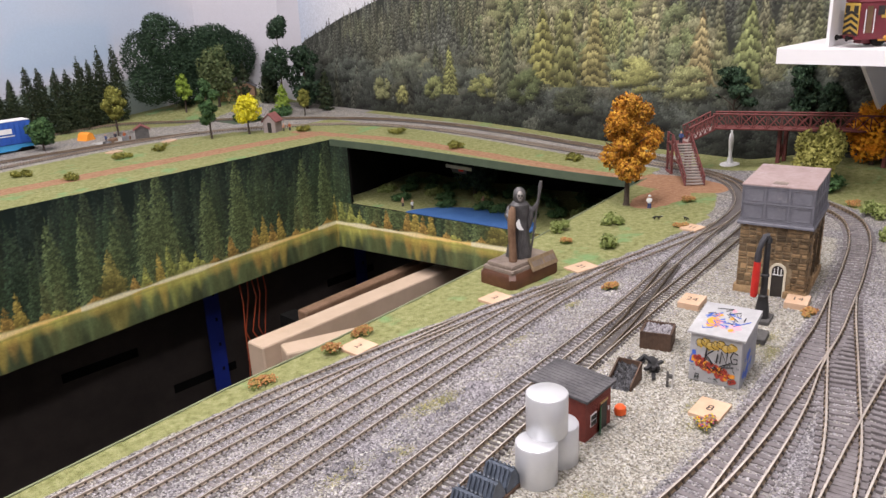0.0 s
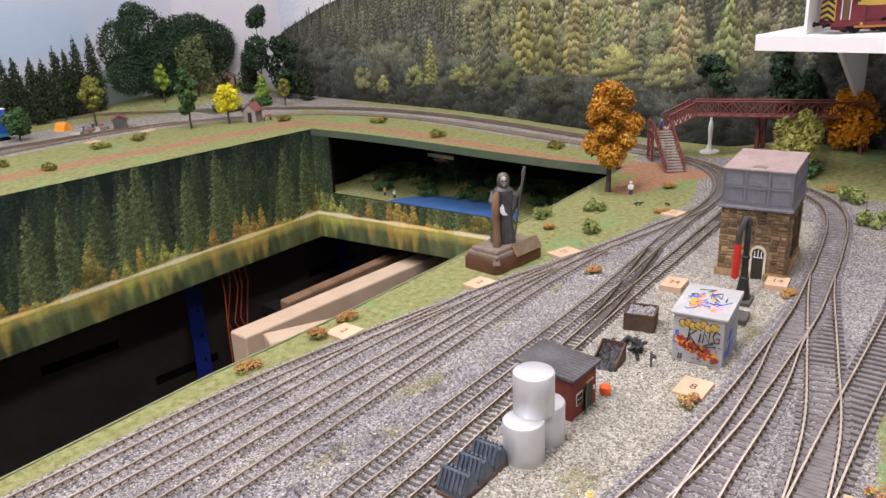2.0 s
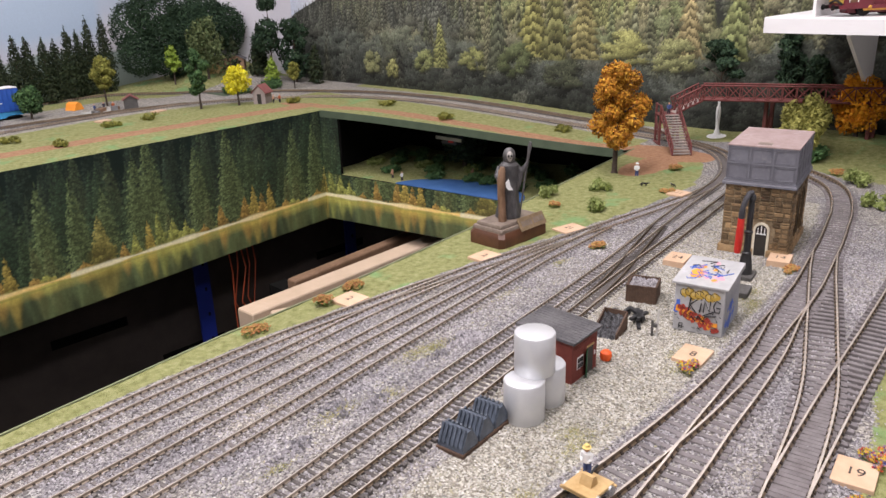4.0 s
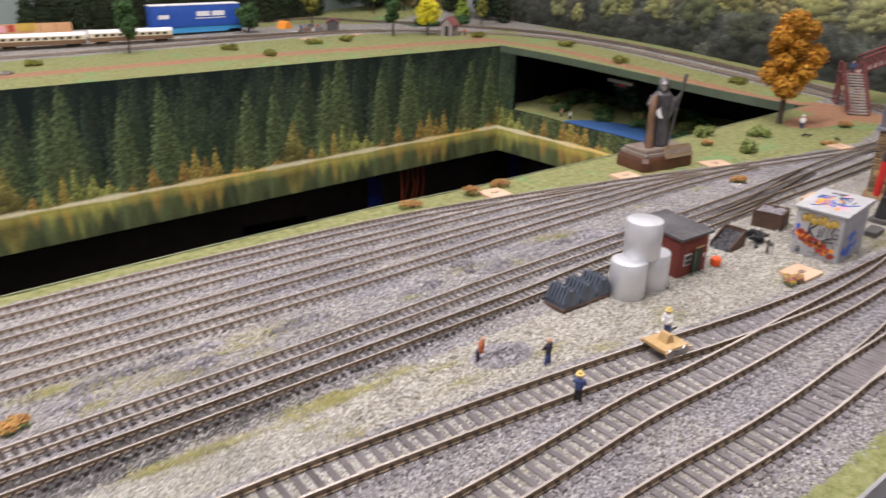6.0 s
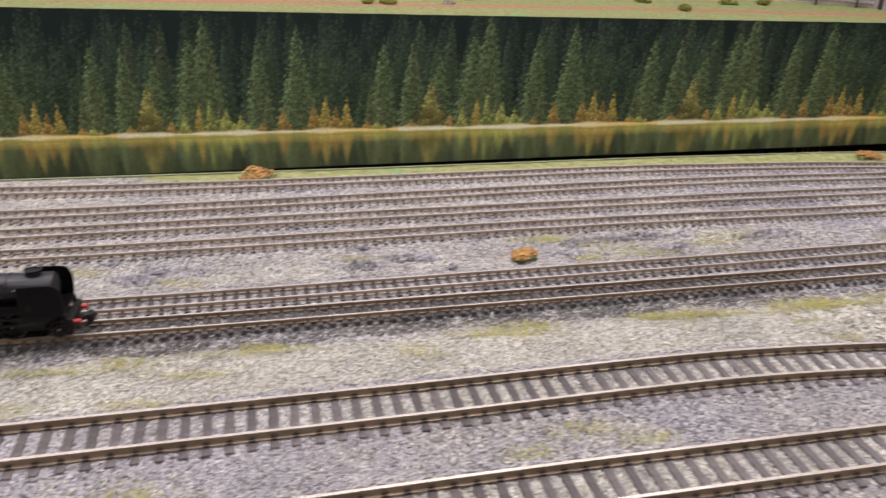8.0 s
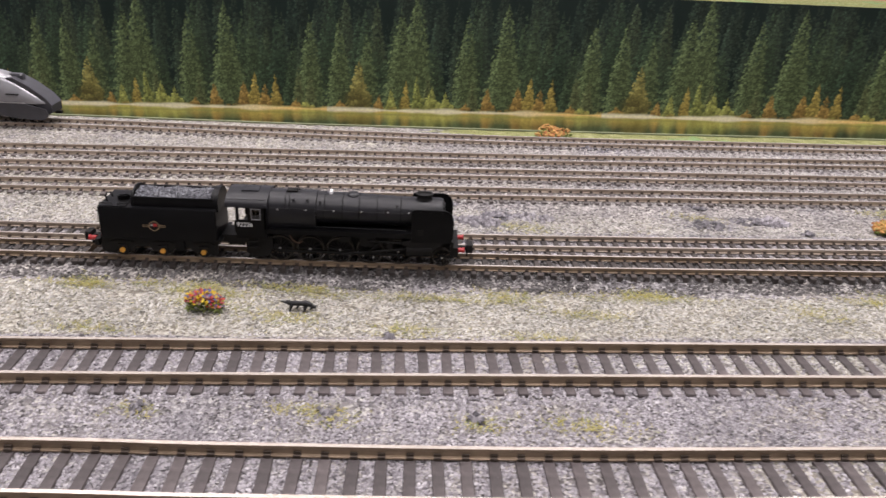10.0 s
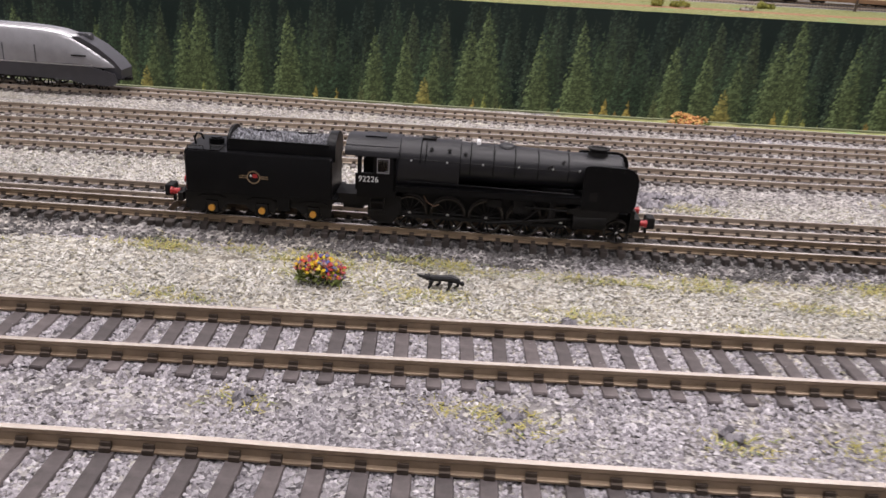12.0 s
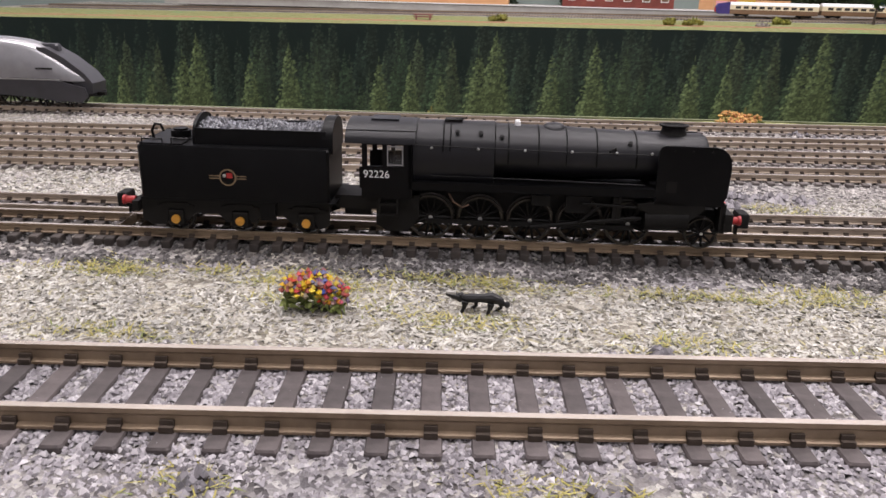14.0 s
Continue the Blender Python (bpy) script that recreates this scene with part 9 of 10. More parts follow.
# ---- footbridge ----
def footbridge():
    ob = thing("footbridge", "maroon lattice footbridge with stairs over the curved tracks", "footbridge")
    H = 0.052
    foot, head = Vector((1.166, 0.282, 0.0)), Vector((1.216, 0.327, 0.0))
    d = (head - foot).normalized()
    s = Vector((-d.y, d.x, 0))
    w = 0.0115
    n = 15
    run = (head - foot).length
    H1 = 0.040
    step = Geo().box(-run / n * 0.5, run / n * 0.55, -w, w, -0.0008, 0.0006).mesh("step", "bridge_step", smooth=False)
    rot = Matrix.Rotation(math.atan2(d.y, d.x), 4, "Z")
    for i in range(n):
        p = foot + d * run * (i + 0.5) / n
        part("step", step, None, ob, m=Matrix.Translation((p.x, p.y, H1 * (i + 0.8) / n)) @ rot)
    for k in (-1, 1):
        a, b = foot + s * w * k, head + s * w * k
        part("stringer", Geo().tube([(a.x, a.y, 0.0008), (b.x, b.y, H1)], 0.0012, 4), "bridge_maroon", ob)
        part("handrail", Geo().tube([(a.x, a.y, 0.0), (a.x, a.y, 0.012), (b.x, b.y, H1 + 0.0125)], 0.0009, 4), "bridge_maroon", ob)
        g = Geo()
        for i in range(6):
            t0, t1 = i / 6, (i + 1) / 6
            p, q = a.lerp(b, t0), a.lerp(b, t1)
            g.tube([(p.x, p.y, H1 * t0), (q.x, q.y, H1 * t1 + 0.0122)], 0.00055, 4).tube([(p.x, p.y, H1 * t0 + 0.012), (q.x, q.y, H1 * t1)], 0.00055, 4).tube([(q.x, q.y, H1 * t1), (q.x, q.y, H1 * t1 + 0.0125)], 0.0007, 4)
        part("lattice", g, "bridge_maroon", ob)
    # landing tower
    land = head + d * 0.011
    part("landing", Geo().box(-0.013, 0.013, -0.0135, 0.0135, -0.0012, 0.0), "bridge_maroon", ob, smooth=False, m=Matrix.Translation((land.x, land.y, H1)) @ rot)
    post = Geo().box(-0.0013, 0.0013, -0.0013, 0.0013, 0, H1 + 0.0125).mesh("post", "bridge_maroon", smooth=False)
    for u in (-0.0115, 0.0115):
        for v in (-0.012, 0.012):
            p = land + d * u + s * v
            part("post", post, None, ob, m=Matrix.Translation((p.x, p.y, float(gz(p.x, p.y)))) @ rot)
    g = Geo()
    for v in (-0.012, 0.012):
        a, b = land + d * -0.0115 + s * v, land + d * 0.0115 + s * v
        g.tube([(a.x, a.y, 0.002), (b.x, b.y, H1 - 0.002)], 0.0008, 4).tube([(b.x, b.y, 0.002), (a.x, a.y, H1 - 0.002)], 0.0008, 4)
        g.tube([(a.x, a.y, H1 + 0.012), (b.x, b.y, H1 + 0.012)], 0.0008, 4)
    for u in (-0.0115, 0.0115):
        a, b = land + d * u - s * 0.012, land + d * u + s * 0.012
        g.tube([(a.x, a.y, 0.002), (b.x, b.y, H1 * 0.5)], 0.0008, 4).tube([(a.x, a.y, H1 * 0.5), (b.x, b.y, H1 - 0.002)], 0.0008, 4)
    part("bracing", g, "bridge_maroon", ob)
    part("base_frame", Geo().box(-0.0135, 0.0135, -0.0138, -0.0105, 0, 0.0022).box(-0.0135, 0.0135, 0.0105, 0.0138, 0, 0.0022), "bridge_maroon", ob, smooth=False, m=Matrix.Translation((land.x, land.y, 0.0)) @ rot)

    def span(a, b, za, zb, bays, name):
        dd = (b - a).normalized()
        ss = Vector((-dd.y, dd.x, 0))
        deck = Geo()
        hw, rail = 0.0105, 0.0185
        c = [a - ss * hw, b - ss * hw, b + ss * hw, a + ss * hw]
        zs = [za, zb, zb, za]
        deck.add([(p.x, p.y, z) for p, z in zip(c, zs)] + [(p.x, p.y, z - 0.0016) for p, z in zip(c, zs)], [(0, 1, 2, 3), (7, 6, 5, 4), (0, 4, 5, 1), (2, 6, 7, 3), (1, 5, 6, 2), (3, 7, 4, 0)])
        part(name, deck, "bridge_step" if name == "stair_deck" else "bridge_maroon", ob, smooth=False)
        for k in (-1, 1):
            g = Geo()
            p0, p1 = a + ss * hw * k, b + ss * hw * k
            for i in range(bays):
                t0, t1 = i / bays, (i + 1) / bays
                p, q = p0.lerp(p1, t0), p0.lerp(p1, t1)
                z0, z1 = za + (zb - za) * t0, za + (zb - za) * t1
                g.tube([(p.x, p.y, z0), (q.x, q.y, z1 + rail)], 0.0007, 4).tube([(p.x, p.y, z0 + rail), (q.x, q.y, z1)], 0.0007, 4).tube([(q.x, q.y, z1), (q.x, q.y, z1 + rail)], 0.0008, 4)
            part("lattice", g, "bridge_maroon", ob)
            part("handrail", Geo().tube([(p0.x, p0.y, za + rail), (p1.x, p1.y, zb + rail)], 0.0012, 4), "bridge_maroon", ob)
            part("chord", Geo().tube([(p0.x, p0.y, za), (p1.x, p1.y, zb)], 0.0014, 4), "bridge_maroon", ob)
    top0, top1, top2 = land + Vector((0.009, -0.003, 0)), Vector((1.262, 0.307, 0)), Vector((1.318, 0.1, 0))
    span(top0, top1, H1, 0.0565, 6, "stair_deck")
    span(top1, top2, 0.0565, 0.0605, 13, "deck")
    for px, py in ((1.294, 0.232), (1.304, 0.228), (1.309, 0.112), (1.322, 0.11)):
        z = float(gz(px, py))
        part("pier", Geo().box(-0.0022, 0.0022, -0.0022, 0.0022, z, 0.057), "bridge_maroon", ob, smooth=False, m=Matrix.Translation((px, py, 0)))
    part("pier_bracing", Geo().tube([(1.294, 0.232, 0.004), (1.304, 0.228, 0.05)], 0.001, 4).tube([(1.304, 0.228, 0.004), (1.294, 0.232, 0.05)], 0.001, 4), "bridge_maroon", ob)
    return ob


footbridge()
figurine(1.2215, 0.3315, 215, "cloth_blue", "cloth_dark", "tiny painted figurine standing on the footbridge landing", z=0.0401)
figurine(1.045, 0.276, 200, "white_paint", "cloth_blue", "tiny painted figurine seated by the orange tree", "white_paint")
statue = solid("angel_statue", Geo().lathe([(0.016, 0), (0.0155, 0.0015), (0.006, 0.003), (0.0028, 0.012), (0.0032, 0.022), (0.0042, 0.033), (0.0035, 0.04), (0.0015, 0.045), (0.0022, 0.048), (0.0005, 0.052)], 14, None, 1.0, 0.8), "white_paint", "white plaster statue on a flat base", "statue", Matrix.Translation((1.3, 0.298, float(gz(1.3, 0.298)))))


# ---- far board: hut, campsite, chalet, station ----
def gable_house(m, w, d, eave, ridge, wall, roof, label, category, door=True):
    ob = thing("model_hut", label, category, m)
    part("wall_shell", Geo().prism([(0, 0), (w, 0), (w, eave), (w / 2, ridge - 0.001), (0, eave)], 0, d), wall, ob, smooth=False)
    for s in (0, 1):
        x0, x1 = (-0.003, w / 2) if s == 0 else (w / 2, w + 0.003)
        z0, z1 = (eave - 0.003, ridge) if s == 0 else (ridge, eave - 0.003)
        part("roof_slope", Geo().prism([(x0, z0), (x1, z1), (x1, z1 + 0.0014), (x0, z0 + 0.0014)], -0.002, d + 0.002), roof, ob, smooth=False)
    if door:
        part("doorway", Geo().box(w * 0.36, w * 0.68, -0.0006, 0.0002, 0, eave * 0.85), "door_dark", ob, "dark doorway", smooth=False)
    return ob


def on_ground(x, y, turn=0.0):
    return Matrix.Translation((x, y, float(gz(x, y)) - 0.0004)) @ Matrix.Rotation(radians(turn), 4, "Z")


gable_house(on_ground(1.068, 1.07, -62), 0.024, 0.026, 0.022, 0.034, "hut_mauve", "roof_maroon", "small mauve stone hut with a maroon roof beside the path", "hut")
gable_house(on_ground(0.906, 1.242, -25), 0.024, 0.02, 0.018, 0.024, "concrete_dark", "roof_maroon", "grey shack with a flat maroon roof at the campsite", "hut", False)
gable_house(on_ground(1.178, 1.335, -40), 0.042, 0.03, 0.022, 0.032, "timber_brown", "slate_roof", "brown timber chalet on the hill", "chalet")
gable_house(on_ground(1.145, 1.345, -35), 0.03, 0.025, 0.016, 0.022, "trolley_tan", "timber_brown", "small tan timber cabin beside the chalet", "chalet", False)
g = Geo().prism([(-0.011, 0), (0.011, 0), (0.006, 0.012), (0, 0.015), (-0.006, 0.012)], -0.012, 0.012)
solid("tent", g, "tent_orange", "bright orange ridge tent at the campsite", "tent", on_ground(0.85, 1.325, 20), smooth=False)
solid("camp_slab", Geo().box(-0.03, 0.03, -0.014, 0.014, 0, 0.0012), "platform_grey", "pale grey campsite pitch", "slab", on_ground(0.868, 1.262, 8), smooth=False)
for i, (x, y, c) in enumerate([(0.86, 1.262, "cloth_blue"), (0.88, 1.268, "cloth_dark"), (0.893, 1.258, "cloth_rust"), (0.915, 1.25, "cloth_blue"), (1.098, 1.05, "figure_tan"), (1.108, 1.045, "cloth_rust")]):
    figurine(x, y, 40 * i, c, "cloth_dark", "tiny painted figurine on the far board")
rng = random.Random(31)
for i in range(9):
    x, y = rng.uniform(0.85, 0.96), rng.uniform(1.235, 1.29)
    solid("camp_box", Geo().box(-0.005, 0.005, -0.004, 0.004, 0, rng.uniform(0.004, 0.009), c=0.0006), rng.choice(["concrete_dark", "timber_brown", "cloth_dark", "rock_grey"]), "small dark camping box on the pitch", "box", on_ground(x, y, rng.uniform(0, 90)), group="camping gear", smooth=False)
for x, y in ((0.824, 1.15), (0.928, 1.158)):
    card(x, y, 20, "7", 0.0014, 0.024, 0.016)

# station with platform
plat = thing("station_platform", "long grey model station platform with white edge", "platform", on_ground(0, 1.33))
part("deck", Geo().box(-0.7, 0.5, 0.0, 0.11, 0, 0.012), "platform_grey", plat, smooth=False)
part("edge", Geo().box(-0.7, 0.5, -0.002, 0.004, 0.012, 0.0135), "white_paint", plat, "white platform edge", smooth=False)
part("ramp", Geo().prism([(0.5, 0), (0.6, 0), (0.5, 0.012)], 0, 0.11), "platform_grey", plat, smooth=False)


def station(m, w, label, wall, roof):
    ob = thing("station_building", label, "station building", m)
    d, h = 0.05, 0.036
    walls = part("wall_shell", Geo().box(0, w, 0, d, 0, h), wall, ob, smooth=False)
    part("roof", Geo().prism([(-0.006, h), (d + 0.006, h), (d / 2, h + 0.022)], -0.006, w + 0.006, "x"), roof, ob, smooth=False)
    n = int(w / 0.03)
    for i in range(n):
        x = (i + 0.5) * w / n
        wn = part("window", Geo().box(x - 0.007, x + 0.007, -0.001, 0.0002, 0.011, 0.027), "white_paint", walls, "white framed window", smooth=False)
        part("pane", Geo().box(x - 0.0055, x + 0.0055, -0.0014, -0.001, 0.0125, 0.0255), "coach_brown", wn, smooth=False)
    return ob


base_z = float(gz(0, 1.33)) + 0.0116
station(Matrix.Translation((0.05, 1.375, base_z)), 0.2, "dark red brick station building with white windows", "shed_red", "slate_roof")
station(Matrix.Translation((-0.35, 1.375, base_z)), 0.3, "tan model station building on the platform", "station_orange", "roof_maroon")
fence = thing("platform_fence", "tan boarded fence with coloured posters along the platform", "fence", Matrix.Translation((0.3, 1.405, base_z)))
for i in range(6):
    part("board", Geo().box(i * 0.027, i * 0.027 + 0.0262, 0, 0.002, 0, 0.019), "station_orange", fence, smooth=False)
part("poster", Geo().box(0.03, 0.05, -0.0008, 0, 0.005, 0.016), "spray_pink", fence, smooth=False)
part("poster", Geo().box(0.07, 0.1, -0.0008, 0, 0.006, 0.02), "spray_yellow", fence, smooth=False)
part("poster", Geo().box(0.055, 0.066, -0.0008, 0, 0.006, 0.018), "spray_red", fence, smooth=False)
picnic = thing("picnic_set", "tiny red picnic table with benches on the path", "picnic table", on_ground(-0.16, 1.03, 10))
part("table", Geo().box(-0.014, 0.014, -0.005, 0.005, 0.007, 0.0085), "roof_maroon", picnic, smooth=False)
for s in (-1, 1):
    part("bench", Geo().box(-0.014, 0.014, s * 0.009 - 0.0018, s * 0.009 + 0.0018, 0.004, 0.005), "roof_maroon", picnic, smooth=False)
    part("leg", Geo().box(s * 0.01 - 0.001, s * 0.01 + 0.001, -0.01, 0.01, 0, 0.007), "roof_maroon", picnic, smooth=False)
solid("rubbish_heap", leaf_cloud("rubbish_heap", [(0, 0, 0.002, 0.012, 0.006, 0.003)], 90, 0.002, "pale_gravel", 3), None, "little pale heap of rubbish on the path", "heap", on_ground(0.315, 1.02))

# ---- white shelf with a shunter ----
shelf = thing("wall_shelf", "white laminated shelf on a bracket above the layout", "shelf")
part("board", Geo().box(1.148, 1.34, -0.5, 0.190, 0.1515, 0.1680, c=0.0008), "shelf_white", shelf, smooth=False)
part("bracket", Geo().prism([(1.335, 0.1513), (1.335, 0.07), (1.33, 0.07), (1.225, 0.143), (1.225, 0.1513)], 0.123, 0.127), "shelf_white", shelf, "white triangular bracket", smooth=False)
part("bracket_plate", Geo().box(1.225, 1.335, 0.111, 0.139, 0.148, 0.1513), "white_paint", shelf, smooth=False)
panel = thing("shelf_divider", "white upright divider panel standing on the shelf", "panel", kind="structure")
part("sheet", Geo().box(1.158, 1.34, 0.1412, 0.1442, 0.1684, 0.36), "shelf_white", panel, smooth=False)


def shunter(m):
    """A small diesel; x runs along it from the cab end at 0."""
    ob = thing("diesel_shunter", "maroon and gold model diesel shunter with yellow striped end", "locomotive", m)
    part("cab", mm(Geo().box(2, 34, -14.5, 14.5, 11, 44, c=1.2)), "ews_maroon", ob, "maroon cab")
    part("roof", mm(Geo().prism([(-14.8, 44), (14.8, 44), (9, 48.5), (-9, 48.5)], 1, 35, "x")), "ews_maroon", ob)
    part("bonnet", mm(Geo().box(34, 118, -10, 10, 11, 40, c=2.0)), "ews_maroon", ob)
    part("gold_band", mm(Geo().box(34.5, 117.5, -10.4, 10.4, 27, 36).box(24, 34.2, -14.8, 14.8, 28, 36)), "spray_yellow", ob, "gold side band", smooth=False)
    part("logo_bars", mm(Geo().box(60, 84, -10.7, -10.4, 29, 33.5)), "ews_maroon", ob, smooth=False)
    end = part("cab_end", mm(Geo().box(1.2, 2.0, -14, 14, 13, 43)), "spray_yellow", ob, "yellow and black chevron end", smooth=False)
    for k in range(4):
        for s in (-1, 1):
            z = 15 + k * 6
            part("stripe", mm(Geo().prism([(0, z), (s * 13.5, z - 4.5), (s * 13.5, z - 1.8), (0, z + 2.7)], 0.8, 1.2, "x")), "spray_black", end, smooth=False)
    for s in (-1, 1):
        part("cab_window", mm(Geo().box(0.9, 1.25, s * 8 - 4, s * 8 + 4, 33, 40.5)), "door_dark", end, smooth=False)
    part("side_window", mm(Geo().box(20, 27, -14.9, -14.4, 31, 40)), "door_dark", ob, smooth=False)
    part("side_door", mm(Geo().box(9, 15, -14.8, -14.4, 14, 40)), "coach_brown", ob, smooth=False)
    part("grabrail", mm(Geo().tube([(7.5, -15.4, 14), (7.5, -15.4, 37)], 0.5).tube([(16.5, -15.4, 14), (16.5, -15.4, 37)], 0.5)), "white_paint", ob)
    part("underframe", mm(Geo().box(-1, 120, -14.6, 14.6, 7.5, 11).box(10, 112, -7, 7, 3, 8)), "ews_maroon", ob, smooth=False)
    wheel = mm(Geo().cyl((0, -1.4, 0), (0, 1.4, 0), 7.4, n=22).cyl((0, -2.2, 0), (0, 0, 0), 2, n=10)).mesh("wheel", "frame_black")
    for x in (26, 58, 90):
        for s in (-1, 1):
            part("wheel", wheel, None, ob, m=Matrix.Translation((x * 0.001, s * 0.0092, 0.0074)))
    part("rod", mm(Geo().box(24, 92, -13.4, -12.4, 5.5, 8)), "axle_yellow", ob, "yellow coupling rod", smooth=False)
    for s in (-1, 1):
        part("buffer", mm(Geo().cyl((-1, s * 10, 9), (-6, s * 10, 9), 1.8, n=12).cyl((-6, s * 10, 9), (-7, s * 10, 9), 3, n=14)), "frame_black", ob)
    part("lamp", mm(Geo().ball((30, -13.5, 9), 2.2)), "axle_yellow", ob)
    return ob


shunter(Matrix.Translation((1.168, 0.1265, 0.1684)) @ Matrix.Rotation(radians(-45), 4, "Z"))

# ---- inside the well ----
well = thing("timber_beams", "stack of pale planed timber beams lying in the well", "timber")
for k, (ax, ay, bx, by, z, w, h) in enumerate([(0.783, 0.71, 1.5, 0.735, -0.25, 0.036, 0.05), (0.80, 0.668, 1.4, 0.44, -0.25, 0.036, 0.05), (0.9, 0.765, 1.5, 0.81, -0.25, 0.02, 0.045)]):
    L = math.hypot(bx - ax, by - ay)
    part("beam", Geo().box(0, L, -w / 2, w / 2, 0, h, c=0.002), "timber_brown" if k == 2 else "pine_beam", well, smooth=False, m=Matrix.Translation((ax, ay, z)) @ Matrix.Rotation(math.atan2(by - ay, bx - ax), 4, "Z"))
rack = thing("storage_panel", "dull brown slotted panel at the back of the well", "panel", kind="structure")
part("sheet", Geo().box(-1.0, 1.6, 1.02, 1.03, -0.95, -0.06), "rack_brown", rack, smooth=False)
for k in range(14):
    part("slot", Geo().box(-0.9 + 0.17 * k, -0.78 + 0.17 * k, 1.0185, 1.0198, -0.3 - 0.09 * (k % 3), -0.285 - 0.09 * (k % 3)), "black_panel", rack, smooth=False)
trestle = thing("trestle", "dark trestle that carries the timber beams", "trestle")
for x, y in ((0.95, 0.78), (0.95, 0.6), (1.3, 0.78), (1.3, 0.48)):
    part("leg", Geo().box(x - 0.012, x + 0.012, y - 0.012, y + 0.012, -0.95, -0.3), "black_panel", trestle, smooth=False)
part("rail", Geo().box(0.935, 0.965, 0.58, 0.88, -0.3, -0.252), "black_panel", trestle, smooth=False)
part("rail", Geo().box(1.285, 1.315, 0.45, 0.9, -0.3, -0.252), "black_panel", trestle, smooth=False)
for x, y in ((0.862, 0.965), (1.2, 0.985)):
    ob = thing("steel_post", "perforated blue steel racking post under the far board", "post", Matrix.Translation((x, y, 0)), group="racking posts")
    post = part("angle", Geo().box(-0.0135, 0.0135, -0.0015, 0.0015, -0.95, -0.051).box(0.0105, 0.0135, 0.0015, 0.024, -0.95, -0.051), "post_blue", ob, smooth=False)
    hole = Geo().box(-0.0018, 0.0018, -0.0025, -0.0016, -0.003, 0.003).mesh("slot", "black_panel", smooth=False)
    for i in range(14):
        part("slot", hole, None, post, m=Matrix.Translation((0.004, 0, -0.08 - 0.045 * i)))
rng = random.Random(18)
for k in range(5):
    x0 = 0.9 + 0.012 * k
    pts = [(x0 + rng.uniform(-0.02, 0.02) * i / 3, 0.93 + rng.uniform(-0.01, 0.02), -0.17 - 0.06 * i) for i in range(8)]
    solid("cable", Geo().tube(pts, 0.0012, 5), "cable_red", "thin red wire hanging under the far board", "cable", group="loose wires")
solid("cable", Geo().tube([(1.2, 0.86, -0.175), (1.22, 0.8, -0.19), (1.225, 0.72, -0.188), (1.22, 0.66, -0.198)], 0.0018, 5), "cast_iron", "dark cable sagging under the shelf", "cable", group="loose wires")
# added black sheets under the boards; their colour stands in for deep shade
solid("under_panel", Geo().box(1.5, 1.51, 0.35, 1.3, -0.95, -0.05), "black_panel", "dark sheet added under the end board to hold the shade of the well", "wall", kind="structure", smooth=False)
solid("under_panel_far", Geo().box(-0.95, 1.5, 1.3, 1.31, -0.95, -0.05), "black_panel", "dark sheet added under the far board to hold the shade of the well", "wall", kind="structure", smooth=False)
solid("under_panel_near", Geo().box(-1.2, 1.5, -0.02, -0.01, -0.95, -0.035), "black_panel", "unseen dark sheet added under the yard board for the shade of the well", "wall", kind="structure", smooth=False)

# lower diorama: bushes, tree, figures and a hanging signal box
rng = random.Random(40)


def shelf_at(u, w, dz=0.0):
    p = END0 + edir * u
    return Matrix.Translation((p.x + w, p.y, SHELF_Z + 0.012 * float(smooth(0.05, 0.2, w)) + dz))


for i in range(16):
    b = new("bush", leaf_cloud("bush", [(0, 0, 0.005, 0.014, 0.012, 0.007), (0.008, 0.004, 0.006, 0.01, 0.01, 0.006)], 240, 0.003, "green_leaves", 300 + i, 0.4))
    b.matrix_basis = shelf_at(0.05 + 0.03 * i, 0.13 + rng.uniform(-0.015, 0.03), 0.002)
    tagged(b, "dark green bush at the back of the pond shelf", "bush", group="bushes of the pond shelf")
for i in range(16):
    b = new("bush", leaf_cloud("bush", [(0, 0, 0.006, 0.014, 0.012, 0.008), (0.012, 0.004, 0.005, 0.01, 0.01, 0.006), (-0.01, 0.006, 0.005, 0.01, 0.01, 0.006)], 420, 0.0022, "green_leaves" if i % 3 else "bush_leaves", 700 + i, 0.4))
    b.matrix_basis = shelf_at(0.04 + 0.031 * i, 0.085 + 0.03 * math.sin(i * 2.3), 0.0)
    tagged(b, "low rough bush on the pond shelf", "bush", group="bushes of the pond shelf")
ob = thing("tree", "dark broad model tree beside the pond", "tree", shelf_at(0.2, 0.12))
part("trunk", Geo().tube([(0, 0, 0), (0, 0, 0.03), (0, 0.002, 0.06)], [0.004, 0.003, 0.001], 8), "bark", ob)
part("crown", leaf_cloud("crown", clump_blobs(0.075, 0.016, 0.075, 3), 2200, 0.003, "dark_leaves", 44), None, ob)
for u, w, c in ((0.13, 0.025, "figure_tan"), (0.155, 0.02, "white_paint"), (0.24, 0.09, "figure_tan")):
    m = shelf_at(u, w)
    figurine(m.translation.x, m.translation.y, 90, c, "cloth_dark", "tiny painted figurine beside the pond", z=m.translation.z)
box = thing("point_motor", "grey point motor with a red label hanging under the end board", "point motor", Matrix.Translation((1.16, 0.665, -0.0165)))
part("housing", Geo().box(-0.009, 0.009, -0.016, 0.016, -0.012, 0, c=0.001), "slate_grey_paint", box, smooth=False)
part("bracket", Geo().box(-0.013, -0.0122, -0.03, 0.024, -0.005, 0.0), "bright_steel", box, smooth=False)
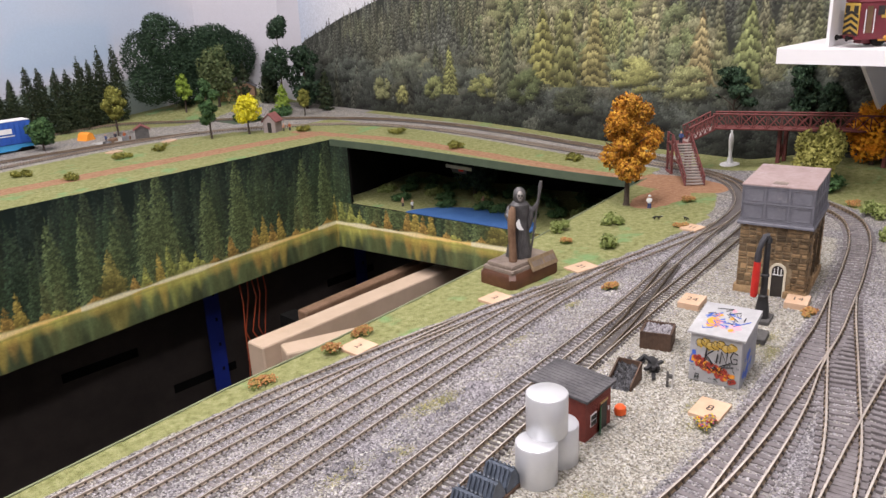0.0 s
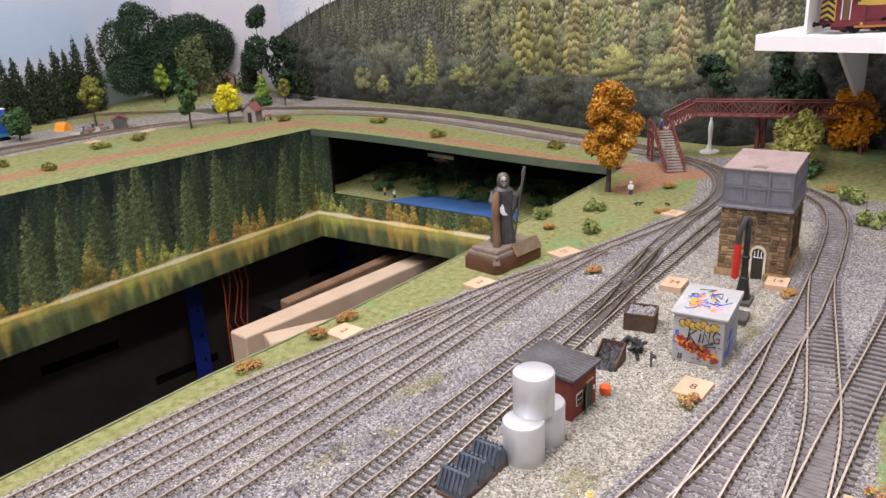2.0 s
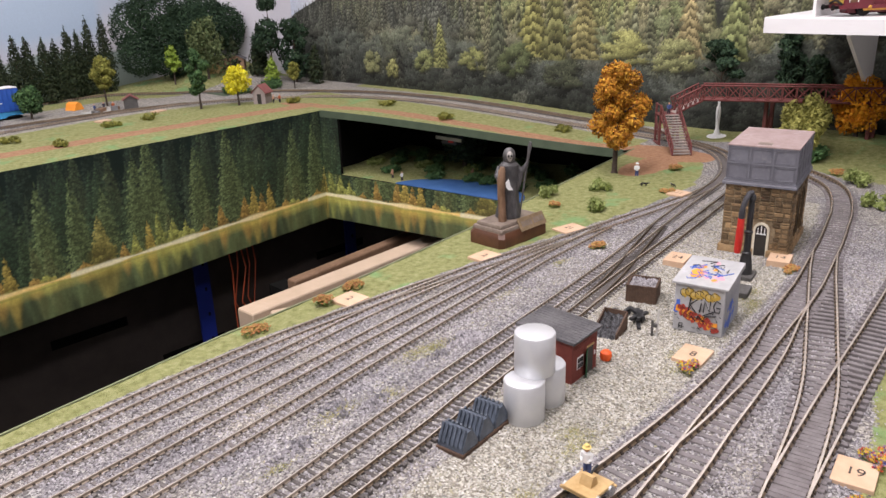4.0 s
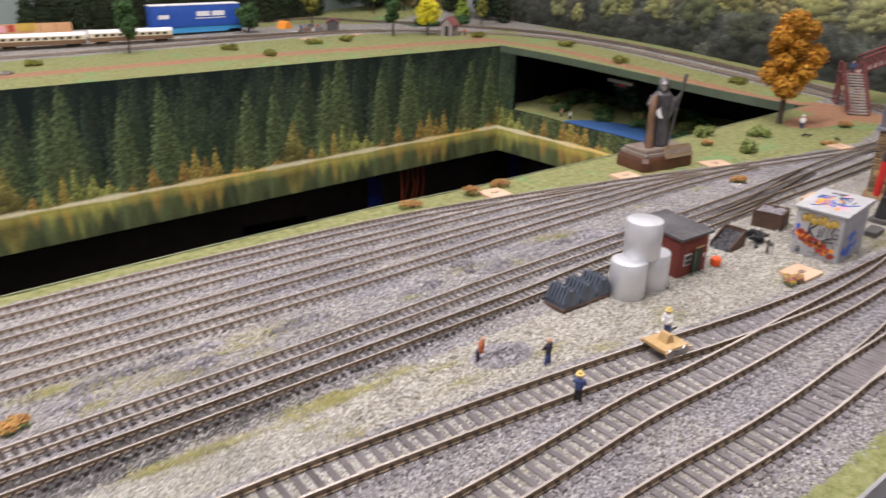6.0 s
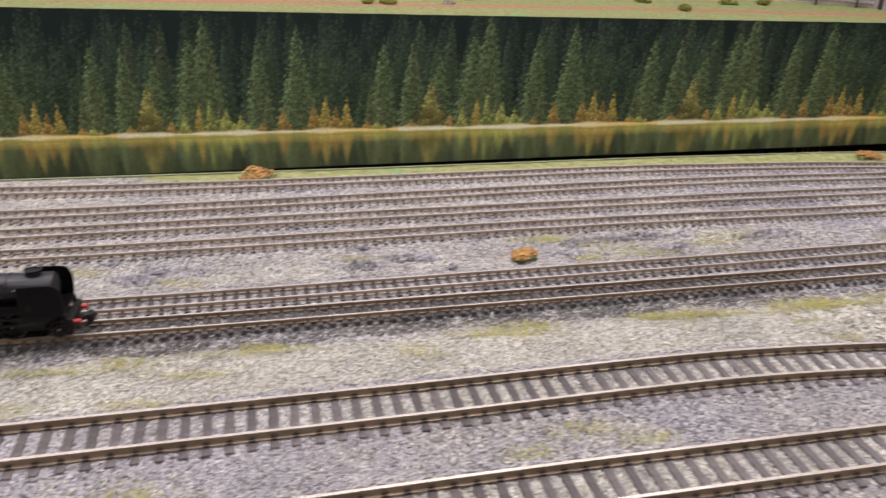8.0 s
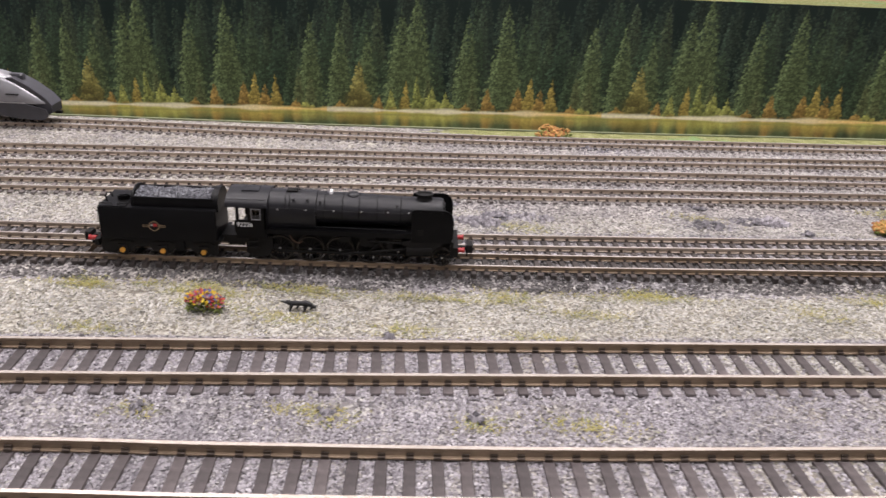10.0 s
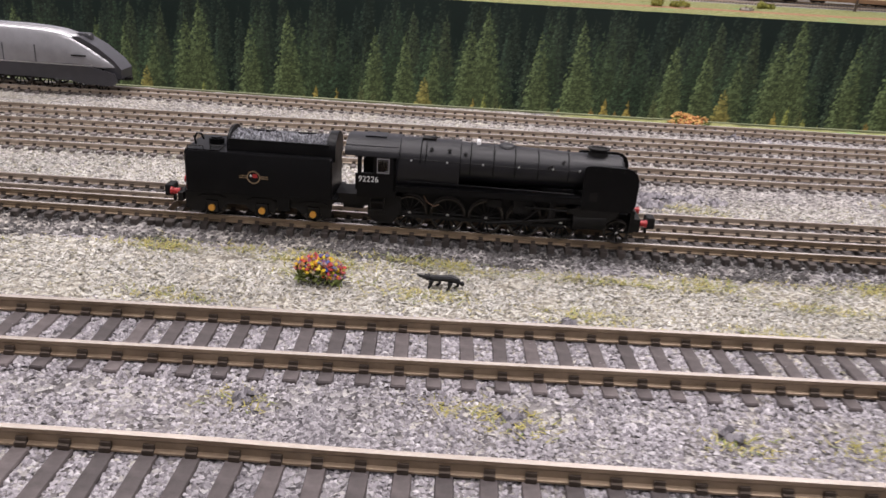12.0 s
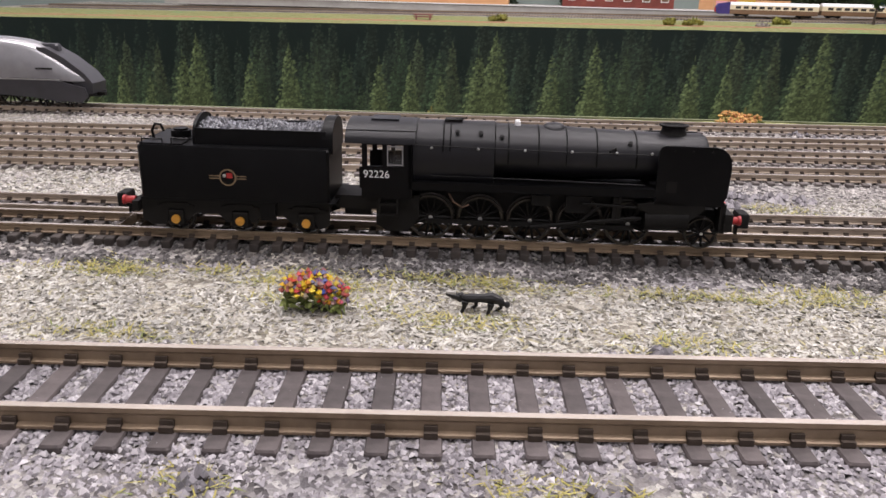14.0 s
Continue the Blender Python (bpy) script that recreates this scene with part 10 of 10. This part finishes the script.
part("label", Geo().box(-0.0096, -0.0091, -0.01, 0.0, -0.009, -0.005), "red_paint", box, smooth=False)

# loose stones, a rubble heap and stray pebbles
def rubble(x, y, w, d, count, size, label, seed, h=0.003, mat="ballast_grains"):
    rg = random.Random(seed)
    ob = thing("rubble_heap", label, "rubble", Matrix.Translation((x, y, 0)))
    sp = []
    for _ in range(count):
        a, r = rg.uniform(0, 6.28), math.sqrt(rg.random())
        sp.append((w * r * math.cos(a), d * r * math.sin(a), float(gz(x, y)) + h * (1 - r) * rg.uniform(0.5, 1.1) + size * 0.2))
    lumps("rubble", sp, size, mat, ob, seed)["kind"] = "stuff"
    return ob


rubble(0.452, 0.046, 0.018, 0.011, 900, 0.0009, "low heap of grey stone between the workers", 3, 0.004)
rng = random.Random(51)
for i in range(30):
    x = rng.uniform(0.05, 0.62)
    y = float(on(T4, x)) - rng.uniform(0.014, 0.035)
    rubble(x, y, rng.uniform(0.006, 0.014), rng.uniform(0.003, 0.006), 70, 0.001, "scatter of dark grey stones between the tracks", 400 + i, 0.0015, "slate_ballast" if i % 2 else "ballast_grains")
for i, (x, y, k) in enumerate([(0.104, 0.203, 1.3), (0.116, 0.1995, 0.8), (-0.072, 0.078, 1.5), (-0.064, 0.083, 1.0), (-0.03, 0.097, 1.0), (-0.02, 0.1, 0.8), (-0.11, 0.146, 1.0), (0.158, 0.117, 1.0), (0.2, 0.095, 0.9), (0.498, 0.14, 1.4), (0.15, 0.13, 0.8), (0.03, 0.147, 0.7), (0.045, 0.103, 0.9),
                               (0.032, -0.0115, 0.6), (0.02, -0.052, 0.7), (-0.03, -0.056, 0.7), (0.06, -0.05, 0.6)]):
    ob = thing("clod", "small dark grey clod lying in the ballast", "stone", Matrix.Translation((x, y, 0)), group="loose stones")
    rg = random.Random(500 + i)
    sp = [(rg.gauss(0, 0.0017 * k), rg.gauss(0, 0.0011 * k), float(gz(x, y)) + abs(rg.gauss(0.0006, 0.0006 * k))) for _ in range(40)]
    lumps("lump", sp, 0.0008, "slate_ballast", ob, 500 + i)["kind"] = "stuff"
